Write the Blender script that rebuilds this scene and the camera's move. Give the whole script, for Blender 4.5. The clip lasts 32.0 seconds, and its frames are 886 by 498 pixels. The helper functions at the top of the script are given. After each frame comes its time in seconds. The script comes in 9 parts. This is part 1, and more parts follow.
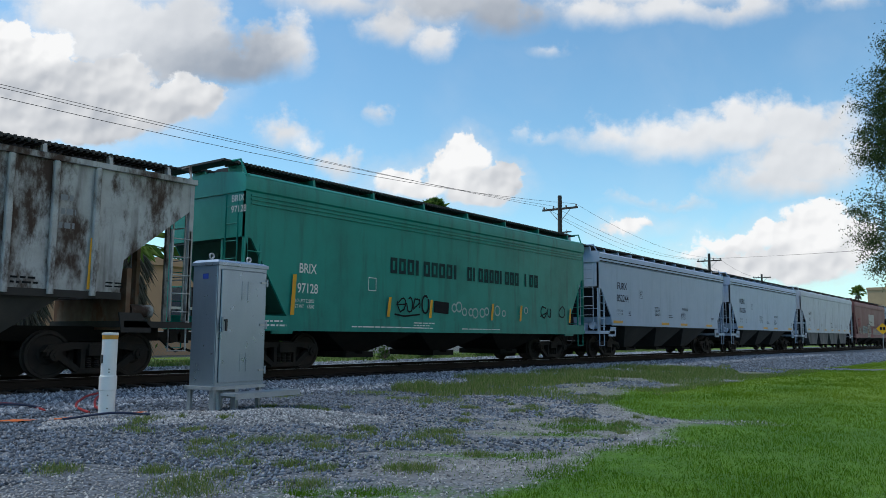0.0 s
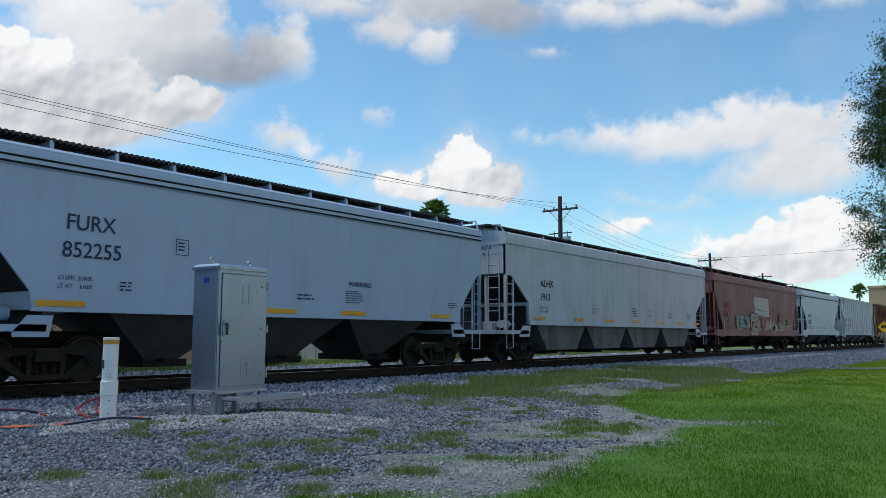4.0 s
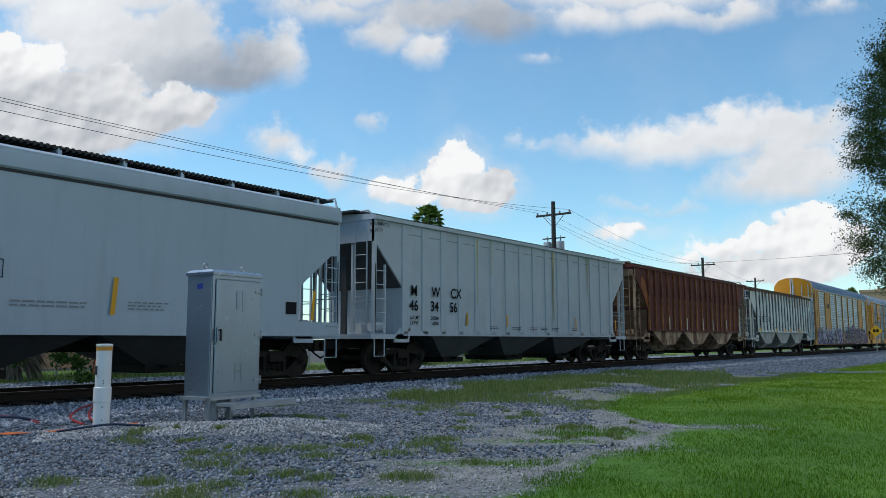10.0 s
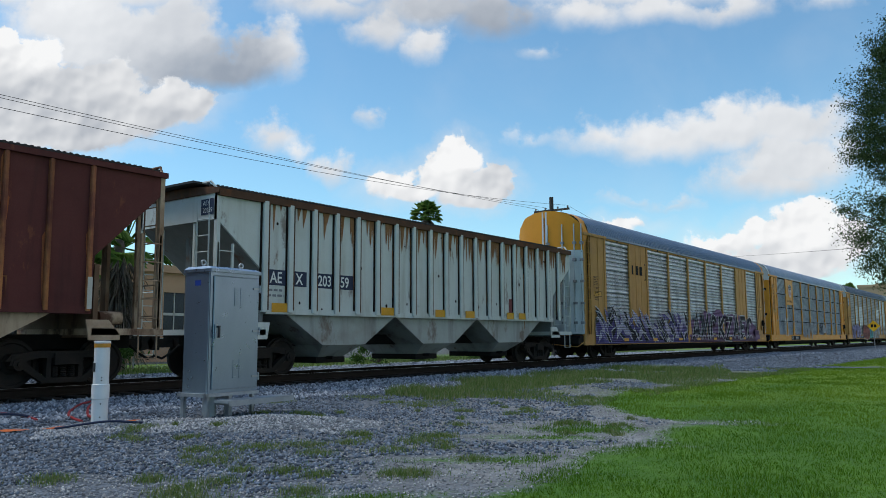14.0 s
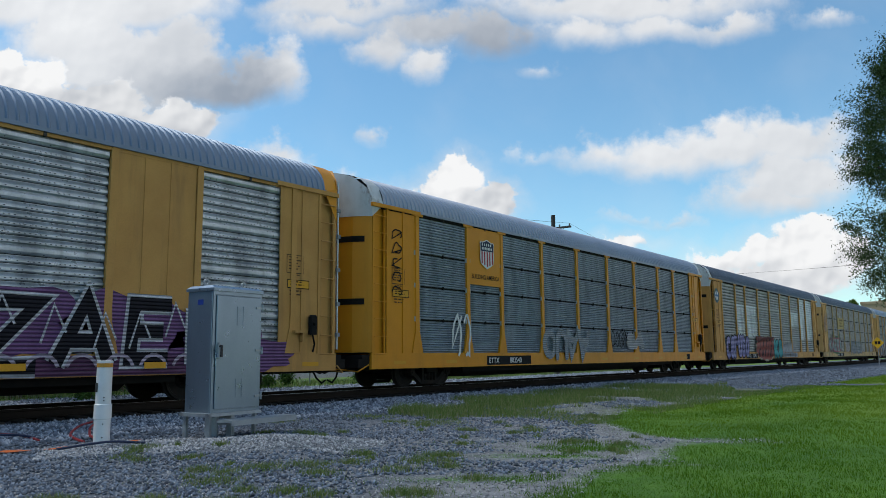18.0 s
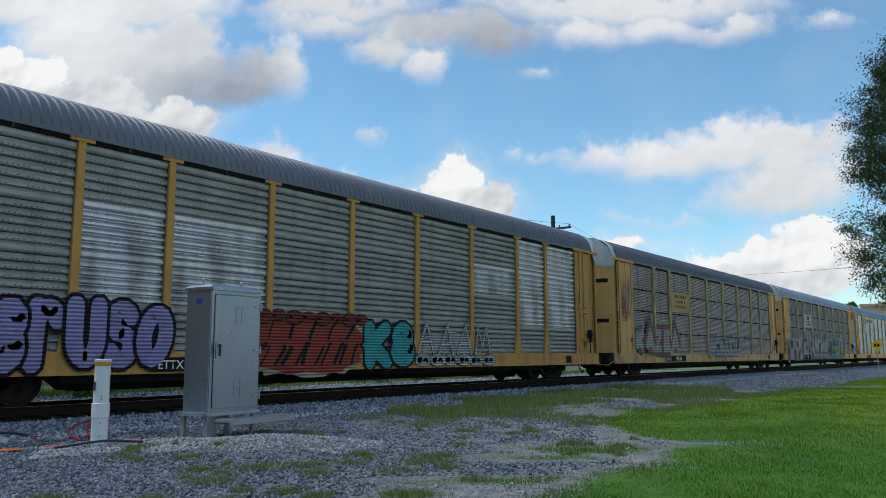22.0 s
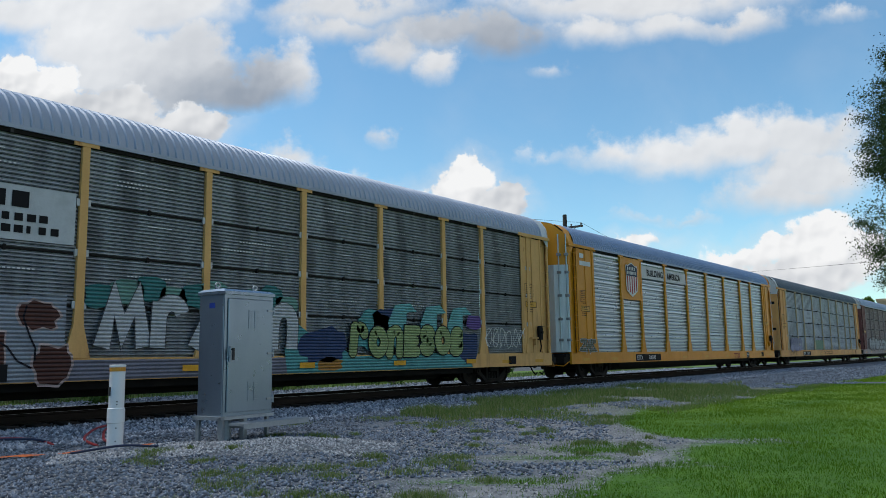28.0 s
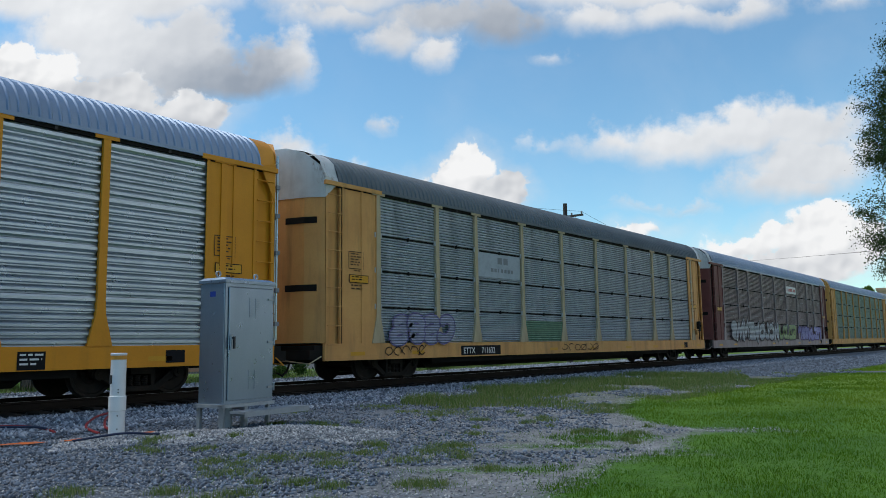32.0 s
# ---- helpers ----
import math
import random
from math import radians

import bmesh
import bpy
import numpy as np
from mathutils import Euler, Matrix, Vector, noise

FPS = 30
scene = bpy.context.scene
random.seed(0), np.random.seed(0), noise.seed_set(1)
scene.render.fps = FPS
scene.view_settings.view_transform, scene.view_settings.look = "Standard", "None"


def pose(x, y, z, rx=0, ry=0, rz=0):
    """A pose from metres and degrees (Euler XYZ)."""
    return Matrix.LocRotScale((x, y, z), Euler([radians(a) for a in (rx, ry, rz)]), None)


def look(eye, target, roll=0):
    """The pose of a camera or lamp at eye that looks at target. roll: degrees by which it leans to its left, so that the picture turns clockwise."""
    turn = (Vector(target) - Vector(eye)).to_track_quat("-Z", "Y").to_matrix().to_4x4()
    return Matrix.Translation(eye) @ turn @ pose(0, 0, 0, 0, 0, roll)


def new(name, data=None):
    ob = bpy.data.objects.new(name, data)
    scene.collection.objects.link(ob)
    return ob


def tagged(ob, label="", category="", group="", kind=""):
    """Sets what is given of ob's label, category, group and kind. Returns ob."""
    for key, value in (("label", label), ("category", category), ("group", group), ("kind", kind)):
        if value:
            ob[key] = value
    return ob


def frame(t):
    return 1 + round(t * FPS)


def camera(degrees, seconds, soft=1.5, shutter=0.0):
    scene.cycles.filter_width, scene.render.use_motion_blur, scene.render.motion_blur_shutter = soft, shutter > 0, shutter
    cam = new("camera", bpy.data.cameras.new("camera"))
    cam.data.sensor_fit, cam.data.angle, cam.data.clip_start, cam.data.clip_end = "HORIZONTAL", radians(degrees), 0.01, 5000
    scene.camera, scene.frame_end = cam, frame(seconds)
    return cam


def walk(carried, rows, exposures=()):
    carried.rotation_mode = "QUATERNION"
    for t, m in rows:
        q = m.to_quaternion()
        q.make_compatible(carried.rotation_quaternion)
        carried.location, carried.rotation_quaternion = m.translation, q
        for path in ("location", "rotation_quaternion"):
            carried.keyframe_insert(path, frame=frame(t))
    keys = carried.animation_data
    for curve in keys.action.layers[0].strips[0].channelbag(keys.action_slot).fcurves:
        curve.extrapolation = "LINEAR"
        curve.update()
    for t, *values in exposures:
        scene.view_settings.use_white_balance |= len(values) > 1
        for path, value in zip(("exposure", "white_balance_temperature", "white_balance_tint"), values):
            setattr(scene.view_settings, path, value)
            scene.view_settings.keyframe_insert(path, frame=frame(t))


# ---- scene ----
# One freight train passes a fixed, hand-held viewpoint beside the line.
# x runs along the track (the train comes from +x and leaves to -x), y across it, z up.
cam = camera(2 * math.degrees(math.atan(784 / 1385.0)), 32.0, 0.75, 0.0)
PATH = [
    (0.0, -0.004, 0.001, 1.177, 96.254, -0.483, -52.660),
    (0.5, -0.000, 0.015, 1.176, 96.243, -0.607, -52.738),
    (1.0, -0.007, 0.002, 1.178, 96.321, -0.572, -52.727),
    (1.5, -0.001, 0.008, 1.174, 96.564, -0.507, -52.710),
    (2.0, -0.006, 0.018, 1.182, 96.579, -0.527, -52.665),
    (2.5, -0.002, 0.012, 1.183, 96.515, -0.538, -52.639),
    (3.0, 0.005, 0.005, 1.182, 96.463, -0.278, -52.523),
    (3.5, 0.003, 0.007, 1.187, 96.347, -0.075, -52.551),
    (5.5, 0.003, 0.006, 1.187, 96.540, 0.085, -52.610),
    (6.0, -0.000, 0.006, 1.173, 96.487, 0.107, -52.700),
    (6.5, -0.009, 0.008, 1.182, 96.555, 0.028, -52.791),
    (7.0, -0.008, 0.000, 1.189, 96.742, 0.069, -52.786),
    (7.5, 0.004, -0.011, 1.188, 96.789, 0.135, -52.822),
    (8.0, 0.010, -0.001, 1.189, 96.684, 0.043, -52.771),
    (8.5, -0.008, -0.001, 1.183, 96.679, 0.056, -52.890),
    (9.0, -0.005, 0.011, 1.182, 96.553, 0.025, -52.908),
    (9.5, -0.008, -0.002, 1.185, 96.614, 0.085, -52.973),
    (10.0, -0.015, 0.003, 1.186, 96.753, 0.152, -53.035),
    (10.5, -0.018, 0.016, 1.184, 96.870, -0.103, -53.057),
    (11.0, -0.010, 0.012, 1.191, 96.633, -0.189, -52.979),
    (11.5, -0.016, 0.014, 1.193, 96.572, -0.181, -53.235),
    (12.0, -0.011, 0.000, 1.193, 96.704, 0.082, -53.294),
    (12.5, -0.007, 0.002, 1.186, 96.865, 0.087, -53.210),
    (13.0, -0.007, -0.002, 1.189, 96.862, 0.067, -53.072),
    (13.5, -0.006, -0.002, 1.195, 96.755, 0.067, -53.049),
    (14.0, -0.011, -0.000, 1.197, 96.438, 0.240, -53.148),
    (14.5, -0.005, 0.002, 1.198, 96.759, 0.273, -53.143),
    (16.5, -0.019, -0.000, 1.196, 97.360, 0.535, -52.938),
    (17.0, -0.004, -0.000, 1.192, 97.407, 0.654, -52.922),
    (17.5, -0.018, 0.006, 1.195, 97.609, 0.574, -53.067),
    (18.0, -0.022, 0.003, 1.192, 97.793, 0.471, -52.979),
    (18.5, -0.017, 0.006, 1.198, 97.698, 0.405, -52.849),
    (19.0, -0.013, 0.006, 1.198, 97.536, 0.348, -52.948),
    (19.5, -0.018, 0.005, 1.197, 97.493, 0.773, -52.565),
    (20.0, -0.005, 0.007, 1.199, 97.423, 0.790, -52.484),
    (20.5, -0.009, -0.001, 1.201, 97.456, 0.308, -53.031),
    (21.0, -0.012, 0.005, 1.204, 97.754, 0.034, -52.969),
    (21.5, -0.000, 0.000, 1.200, 97.750, -0.000, -52.982),
    (22.0, -0.002, 0.016, 1.206, 97.768, 0.137, -53.049),
    (22.5, 0.002, 0.003, 1.213, 97.903, 0.362, -52.859),
    (23.0, 0.012, 0.008, 1.208, 97.915, 0.707, -52.846),
    (23.5, 0.010, -0.002, 1.202, 97.779, 0.939, -52.684),
    (24.0, 0.004, 0.001, 1.208, 97.541, 0.827, -52.638),
    (24.5, 0.012, 0.004, 1.205, 97.614, 0.822, -52.590),
    (25.0, 0.008, 0.006, 1.212, 97.671, 0.736, -52.547),
    (25.5, 0.009, -0.002, 1.209, 97.729, 0.551, -52.426),
    (27.5, 0.008, 0.010, 1.212, 97.783, 0.971, -52.145),
    (28.0, 0.013, 0.007, 1.210, 97.834, 0.876, -52.050),
    (28.5, 0.009, 0.008, 1.214, 97.763, 0.768, -52.048),
    (29.0, 0.003, 0.016, 1.213, 97.758, 0.921, -52.230),
    (29.5, 0.009, -0.004, 1.210, 97.653, 1.105, -52.120),
    (30.0, 0.013, -0.002, 1.207, 97.598, 1.067, -52.055),
    (30.5, 0.003, 0.014, 1.214, 97.342, 0.907, -52.147),
    (31.0, 0.005, 0.019, 1.213, 97.202, 0.786, -52.313),
    (31.5, 0.005, 0.012, 1.214, 97.100, 0.788, -52.181),
    (32.0, 0.005, 0.005, 1.215, 96.998, 0.791, -52.048),
]
walk(cam, [(t, pose(*p)) for t, *p in PATH], [(0.0, 0.27), (32.0, 0.22)])

RAIL_Z = 0.27        # top of rail
TRACK_Y = 16.17      # centre line of the track
SPEED = 10.4155        # m/s towards -x
SUN_EL, SUN_AZ = 58.0, 122.0


def make_world():
    w = bpy.data.worlds.new("sky")
    scene.world = w
    w.use_nodes = True
    nt = w.node_tree
    nt.nodes.clear()
    N, L = nt.nodes.new, nt.links.new

    def math_node(op, a, b=None, c=None, clamp=False):
        n = N("ShaderNodeMath")
        n.operation, n.use_clamp = op, clamp
        for i, q in enumerate((a, b, c)):
            if q is None:
                continue
            if isinstance(q, (int, float)):
                n.inputs[i].default_value = q
            else:
                L(q, n.inputs[i])
        return n.outputs[0]

    def smooth(v, lo, hi, o0=0.0, o1=1.0):
        n = N("ShaderNodeMapRange")
        n.interpolation_type = "SMOOTHSTEP"
        L(v, n.inputs[0])
        for i, q in enumerate((lo, hi, o0, o1)):
            n.inputs[i + 1].default_value = q
        return n.outputs[0]

    coord = N("ShaderNodeTexCoord").outputs["Generated"]

    def dot(vec):
        n = N("ShaderNodeVectorMath")
        n.operation = "DOT_PRODUCT"
        L(coord, n.inputs[0])
        n.inputs[1].default_value = vec
        return n.outputs["Value"]
    # a flat chart of the sky over the railway, in tangents of angle
    right, down, ahead = dot((0.6065, -0.795, 0.0084)), dot((0.0917, 0.0594, -0.994)), dot((0.7898, 0.6037, 0.1089))
    front = math_node("MAXIMUM", ahead, 0.05)
    u0 = math_node("DIVIDE", right, front)
    v0 = math_node("DIVIDE", down, front)
    comb = N("ShaderNodeCombineXYZ")
    L(u0, comb.inputs[0]), L(v0, comb.inputs[1]), L(smooth(ahead, 0.0, 0.3, 3.0, 0.0), comb.inputs[2])

    def fbm(scale, detail, rough=0.55, dist=0.0):
        n = N("ShaderNodeTexNoise")
        n.inputs["Scale"].default_value, n.inputs["Detail"].default_value = scale, detail
        n.inputs["Roughness"].default_value, n.inputs["Distortion"].default_value = rough, dist
        L(comb.outputs[0], n.inputs["Vector"])
        return n.outputs["Fac"]
    def cells(vec, scale):
        n = N("ShaderNodeTexVoronoi")
        n.feature = "SMOOTH_F1"
        n.inputs["Scale"].default_value, n.inputs["Smoothness"].default_value = scale, 0.35
        L(vec, n.inputs["Vector"])
        return n.outputs["Distance"]

    def shifted(vec, x, y):
        n = N("ShaderNodeVectorMath")
        L(vec, n.inputs[0])
        n.inputs[1].default_value = (x, y, 0)
        return n.outputs[0]
    n_big, n_mid, n_fine = fbm(5.0, 6, 0.55, 0.2), fbm(13.0, 6, 0.58, 0.1), fbm(34.0, 5, 0.6)
    # heaped edges: the chart is bent by noise before the heaps are laid on it
    wu = math_node("ADD", u0, math_node("ADD", math_node("MULTIPLY", math_node("SUBTRACT", fbm(16.0, 5, 0.6), 0.5), 0.075), math_node("MULTIPLY", math_node("SUBTRACT", n_big, 0.5), 0.04)))
    wv = math_node("ADD", v0, math_node("ADD", math_node("MULTIPLY", math_node("SUBTRACT", n_mid, 0.5), 0.070), math_node("MULTIPLY", math_node("SUBTRACT", n_fine, 0.5), 0.022)))

    def heap(group, soft):
        """Joined ellipses (centre, half width, half height in thousandths of the lens, whiteness 0 to 10)."""
        best = tone = weight = None
        for x, y, rx, ry, white in group:
            a = math_node("DIVIDE", math_node("SUBTRACT", wu, (x - 784) / 1385.0), rx / 1385.0)
            b = math_node("DIVIDE", math_node("SUBTRACT", wv, (y - 441) / 1385.0), ry / 1385.0)
            d = math_node("SQRT", math_node("ADD", math_node("MULTIPLY", a, a), math_node("MULTIPLY", b, b)))
            f = math_node("MULTIPLY", math_node("SUBTRACT", 1.12 if soft else 1.08, d), min(rx, ry) / 40.0)
            fm = math_node("MAXIMUM", math_node("SUBTRACT", 1.35, d), 0.0)
            s = math_node("MULTIPLY", fm, math_node("MULTIPLY_ADD", b, -1.0, float(white)))
            if best is None:
                best, tone, weight = f, s, fm
            else:
                best, tone, weight = math_node("SMOOTH_MAX", best, f, 0.15), math_node("ADD", tone, s), math_node("ADD", weight, fm)
        return best, math_node("DIVIDE", math_node("ADD", tone, 0.7), math_node("ADD", weight, 0.1))
    # sharp-topped heaps, then veils with soft edges
    sharp, sharp_tone = heap(((95, 78, 42, 42, 11), (25, 88, 55, 50, 10), (60, 150, 130, 60, 5), (150, 205, 170, 50, 4.5), (290, 175, 105, 46, 6.5), (190, 150, 90, 50, 6), (20, 225, 120, 40, 7),
                              (835, 270, 48, 36, 10), (795, 300, 72, 38, 9.5), (700, 316, 50, 20, 10), (740, 325, 80, 30, 8), (885, 325, 46, 46, 5), (850, 330, 74, 40, 7),
                              (1440, 385, 60, 26, 11), (1390, 415, 80, 34, 10), (1300, 430, 70, 24, 10), (1230, 450, 36, 16, 9), (1480, 430, 90, 50, 9), (1380, 470, 170, 34, 7),
                              (1110, 410, 36, 17, 9), (1150, 405, 34, 10, 9)), False)
    veil, veil_tone = heap(((40, -40, 130, 40, 8.5), (210, -50, 220, 55, 8), (620, -35, 160, 34, 7), (1120, -35, 260, 42, 8), (150, 10, 120, 60, 9), (210, 60, 120, 70, 8), (310, 62, 110, 74, 5), (405, 105, 105, 46, 0), (300, 118, 110, 40, 3), (470, 88, 60, 48, 3.5), (520, 78, 36, 54, 7.5), (325, 5, 70, 40, 7),
                            (600, 0, 110, 26, 7), (690, 45, 55, 36, 7), (765, 70, 42, 36, 8), (780, 10, 130, 34, 3.8), (880, 20, 80, 38, 1.8),
                            (1050, 18, 90, 30, 8), (1180, 12, 120, 30, 8), (1300, 14, 80, 26, 7), (1490, 2, 45, 12, 8),
                            (510, 240, 46, 24, 7), (545, 262, 20, 20, 9), (600, 292, 32, 30, 7), (672, 204, 18, 14, 7), (972, 92, 20, 8, 8),
                            (960, 244, 34, 9, 8), (1090, 248, 75, 24, 8), (1190, 245, 110, 40, 8), (1300, 225, 110, 44, 8), (1420, 220, 110, 50, 7), (1430, 285, 130, 46, 7), (1390, 322, 125, 32, 7),
                            (1150, 357, 45, 8, 6), (1215, 364, 35, 9, 6)), True)
    # billows lit from above: the relief falls off away from the light
    chart = comb.outputs[0]
    relief = math_node("SUBTRACT", cells(shifted(chart, 0.006, 0.010), 26.0), cells(chart, 26.0))
    relief = math_node("ADD", relief, math_node("MULTIPLY", math_node("SUBTRACT", cells(shifted(chart, 0.003, 0.005), 60.0), cells(chart, 60.0)), 0.6))
    ragged = math_node("ADD", math_node("MULTIPLY", math_node("SUBTRACT", n_mid, 0.5), 1.1), math_node("MULTIPLY", math_node("SUBTRACT", n_fine, 0.5), 0.9))
    # more cloud to the east of the line, clearer sky behind the viewpoint
    gather = smooth(dot((0.95, -0.31, 0.0)), 0.1, 0.9, -0.10, 0.28)
    elsewhere = math_node("MULTIPLY", math_node("ADD", math_node("SUBTRACT", n_big, 0.47), gather), smooth(ahead, 0.55, 0.75, 4.0, 0.0))
    elsewhere = math_node("ADD", elsewhere, smooth(ahead, 0.55, 0.75, 0.0, -5.0))
    mask_a = smooth(math_node("ADD", sharp, math_node("MULTIPLY", ragged, 0.7)), 0.0, 0.30)
    soft_a = math_node("MULTIPLY", smooth(sharp, -0.7, 0.3), 0.35)
    mask_b = math_node("MULTIPLY", smooth(math_node("ADD", math_node("MAXIMUM", veil, elsewhere), math_node("MULTIPLY", ragged, 0.9)), -0.30, 0.72), 0.95)
    mask = math_node("MAXIMUM", math_node("MAXIMUM", mask_a, soft_a), mask_b)
    haze = math_node("MULTIPLY", smooth(n_big, 0.42, 0.75), 0.10)
    mask = math_node("MAXIMUM", mask, haze)
    pick = N("ShaderNodeMix")
    L(mask_a, pick.inputs["Factor"]), L(veil_tone, pick.inputs["A"]), L(sharp_tone, pick.inputs["B"])
    shade = math_node("MULTIPLY_ADD", relief, math_node("MULTIPLY_ADD", mask_a, 3.2, 1.3), pick.outputs["Result"])
    shade = math_node("MULTIPLY_ADD", math_node("SUBTRACT", n_mid, 0.5), 2.2, shade)
    shade = math_node("MULTIPLY_ADD", math_node("SUBTRACT", n_big, 0.5), 3.0, shade)
    ramp = N("ShaderNodeValToRGB")
    L(math_node("DIVIDE", shade, 10.0), ramp.inputs[0])
    e = ramp.color_ramp.elements
    e[0].position, e[0].color = 0.10, (CLOUD_DARK[0], CLOUD_DARK[1], CLOUD_DARK[2], 1)
    e[1].position, e[1].color = 0.98, (CLOUD_LIGHT[0], CLOUD_LIGHT[1], CLOUD_LIGHT[2], 1)
    sky = N("ShaderNodeTexSky")
    sky.sky_type, sky.sun_disc = "NISHITA", False
    sky.sun_elevation, sky.sun_rotation = radians(SUN_EL), radians(90 - SUN_AZ)
    sky.altitude, sky.air_density, sky.dust_density, sky.ozone_density = 0, 1.0, SKY_DUST, 1.5
    tint = N("ShaderNodeMix")
    tint.data_type, tint.blend_type = "RGBA", "MULTIPLY"
    tint.inputs["Factor"].default_value = 1.0
    tint.inputs["B"].default_value = (*SKY_TINT, 1)
    L(sky.outputs[0], tint.inputs["A"])
    mix = N("ShaderNodeMix")
    mix.data_type = "RGBA"
    L(mask, mix.inputs["Factor"]), L(tint.outputs["Result"], mix.inputs["A"]), L(ramp.outputs[0], mix.inputs["B"])
    bg = N("ShaderNodeBackground")
    bg.inputs["Strength"].default_value = SKY_STRENGTH
    L(mix.outputs["Result"], bg.inputs["Color"])
    out = N("ShaderNodeOutputWorld")
    L(bg.outputs[0], out.inputs["Surface"])


SKY_STRENGTH, SKY_DUST, SKY_TINT = 0.10, 0.25, (1.01, 1.36, 1.38)
CLOUD_DARK, CLOUD_LIGHT = (2.7, 3.05, 3.6), (7.8, 7.85, 7.9)
make_world()
sun_data = bpy.data.lights.new("sun", "SUN")
sun_data.energy, sun_data.angle, sun_data.color = 1.6, radians(20), (1.0, 0.95, 0.86)
sun = new("sun", sun_data)
sun.matrix_world = look(Vector((math.cos(radians(SUN_AZ)) * math.cos(radians(SUN_EL)), math.sin(radians(SUN_AZ)) * math.cos(radians(SUN_EL)), math.sin(radians(SUN_EL)))) * 100, (0, 0, 0))


# ---- materials ----
MATS = {}


def surface(name, col, rough=0.6, metal=0.0, second=None, amount=0.35, scale=1.5, stretch=(1, 1, 1), fine=0.12, fine_scale=40.0,
            bump=0.1, bump_scale=60.0, rust=0.0, rust_col=(0.16, 0.06, 0.025), streak=0.0, streak_col=(0.03, 0.028, 0.025), random_value=0.0, coord="Object", spec=0.28):
    """A procedural surface: base colour, a second tone in broad stains, fine grain, rust patches, downward streaks and fine relief."""
    if name in MATS:
        return MATS[name]
    m = bpy.data.materials.new(name)
    MATS[name] = m
    m.use_nodes = True
    nt = m.node_tree
    N, L = nt.nodes.new, nt.links.new
    b = nt.nodes["Principled BSDF"]
    b.inputs["Roughness"].default_value, b.inputs["Metallic"].default_value = rough, metal
    b.inputs["Specular IOR Level"].default_value = spec
    tc = N("ShaderNodeTexCoord").outputs[coord]

    def noise_fac(sc, detail, st=(1, 1, 1), ro=0.6):
        mp = N("ShaderNodeMapping")
        mp.inputs["Scale"].default_value = st
        L(tc, mp.inputs["Vector"])
        n = N("ShaderNodeTexNoise")
        n.inputs["Scale"].default_value, n.inputs["Detail"].default_value, n.inputs["Roughness"].default_value = sc, detail, ro
        L(mp.outputs[0], n.inputs["Vector"])
        return n.outputs["Fac"]

    def ramp(f, lo, hi, to=1.0):
        r = N("ShaderNodeMapRange")
        r.interpolation_type = "SMOOTHSTEP"
        L(f, r.inputs[0])
        r.inputs[1].default_value, r.inputs[2].default_value, r.inputs[4].default_value = lo, hi, to
        return r.outputs[0]

    def blend(fac, a, c):
        x = N("ShaderNodeMix")
        x.data_type = "RGBA"
        L(fac, x.inputs["Factor"])
        for s, q in (("A", a), ("B", c)):
            if isinstance(q, tuple):
                x.inputs[s].default_value = (*q, 1)
            else:
                L(q, x.inputs[s])
        return x.outputs["Result"]
    second = second or tuple(c * 0.55 for c in col)
    c = blend(ramp(noise_fac(scale, 5, stretch), 0.38, 0.72, amount), tuple(col), tuple(second))
    c = blend(ramp(noise_fac(fine_scale, 4), 0.35, 0.75, fine), c, tuple(q * 0.4 for q in col))
    if streak:
        c = blend(ramp(noise_fac(2.6, 5, (1.0, 1.0, 0.12)), 0.48, 0.75, streak), c, tuple(streak_col))
    if rust:
        c = blend(ramp(noise_fac(1.7, 7, (1.0, 1.0, 0.45), 0.68), 0.62 - 0.22 * rust, 0.70 - 0.1 * rust, min(1.0, 0.6 + rust * 0.5)), c, tuple(rust_col))
    if random_value:
        oi = N("ShaderNodeObjectInfo")
        hs = N("ShaderNodeHueSaturation")
        r = N("ShaderNodeMapRange")
        L(oi.outputs["Random"], r.inputs[0])
        r.inputs[3].default_value, r.inputs[4].default_value = 1 - random_value, 1 + random_value
        L(r.outputs[0], hs.inputs["Value"]), L(c, hs.inputs["Color"])
        c = hs.outputs[0]
    L(c, b.inputs["Base Color"])
    r = N("ShaderNodeMapRange")
    L(noise_fac(scale * 4, 3), r.inputs[0])
    r.inputs[3].default_value, r.inputs[4].default_value = max(0.05, rough - 0.12), min(1.0, rough + 0.15)
    L(r.outputs[0], b.inputs["Roughness"])
    if bump:
        bp = N("ShaderNodeBump")
        bp.inputs["Strength"].default_value, bp.inputs["Distance"].default_value = bump, 0.01
        L(noise_fac(bump_scale, 4), bp.inputs["Height"])
        L(bp.outputs[0], b.inputs["Normal"])
    return m


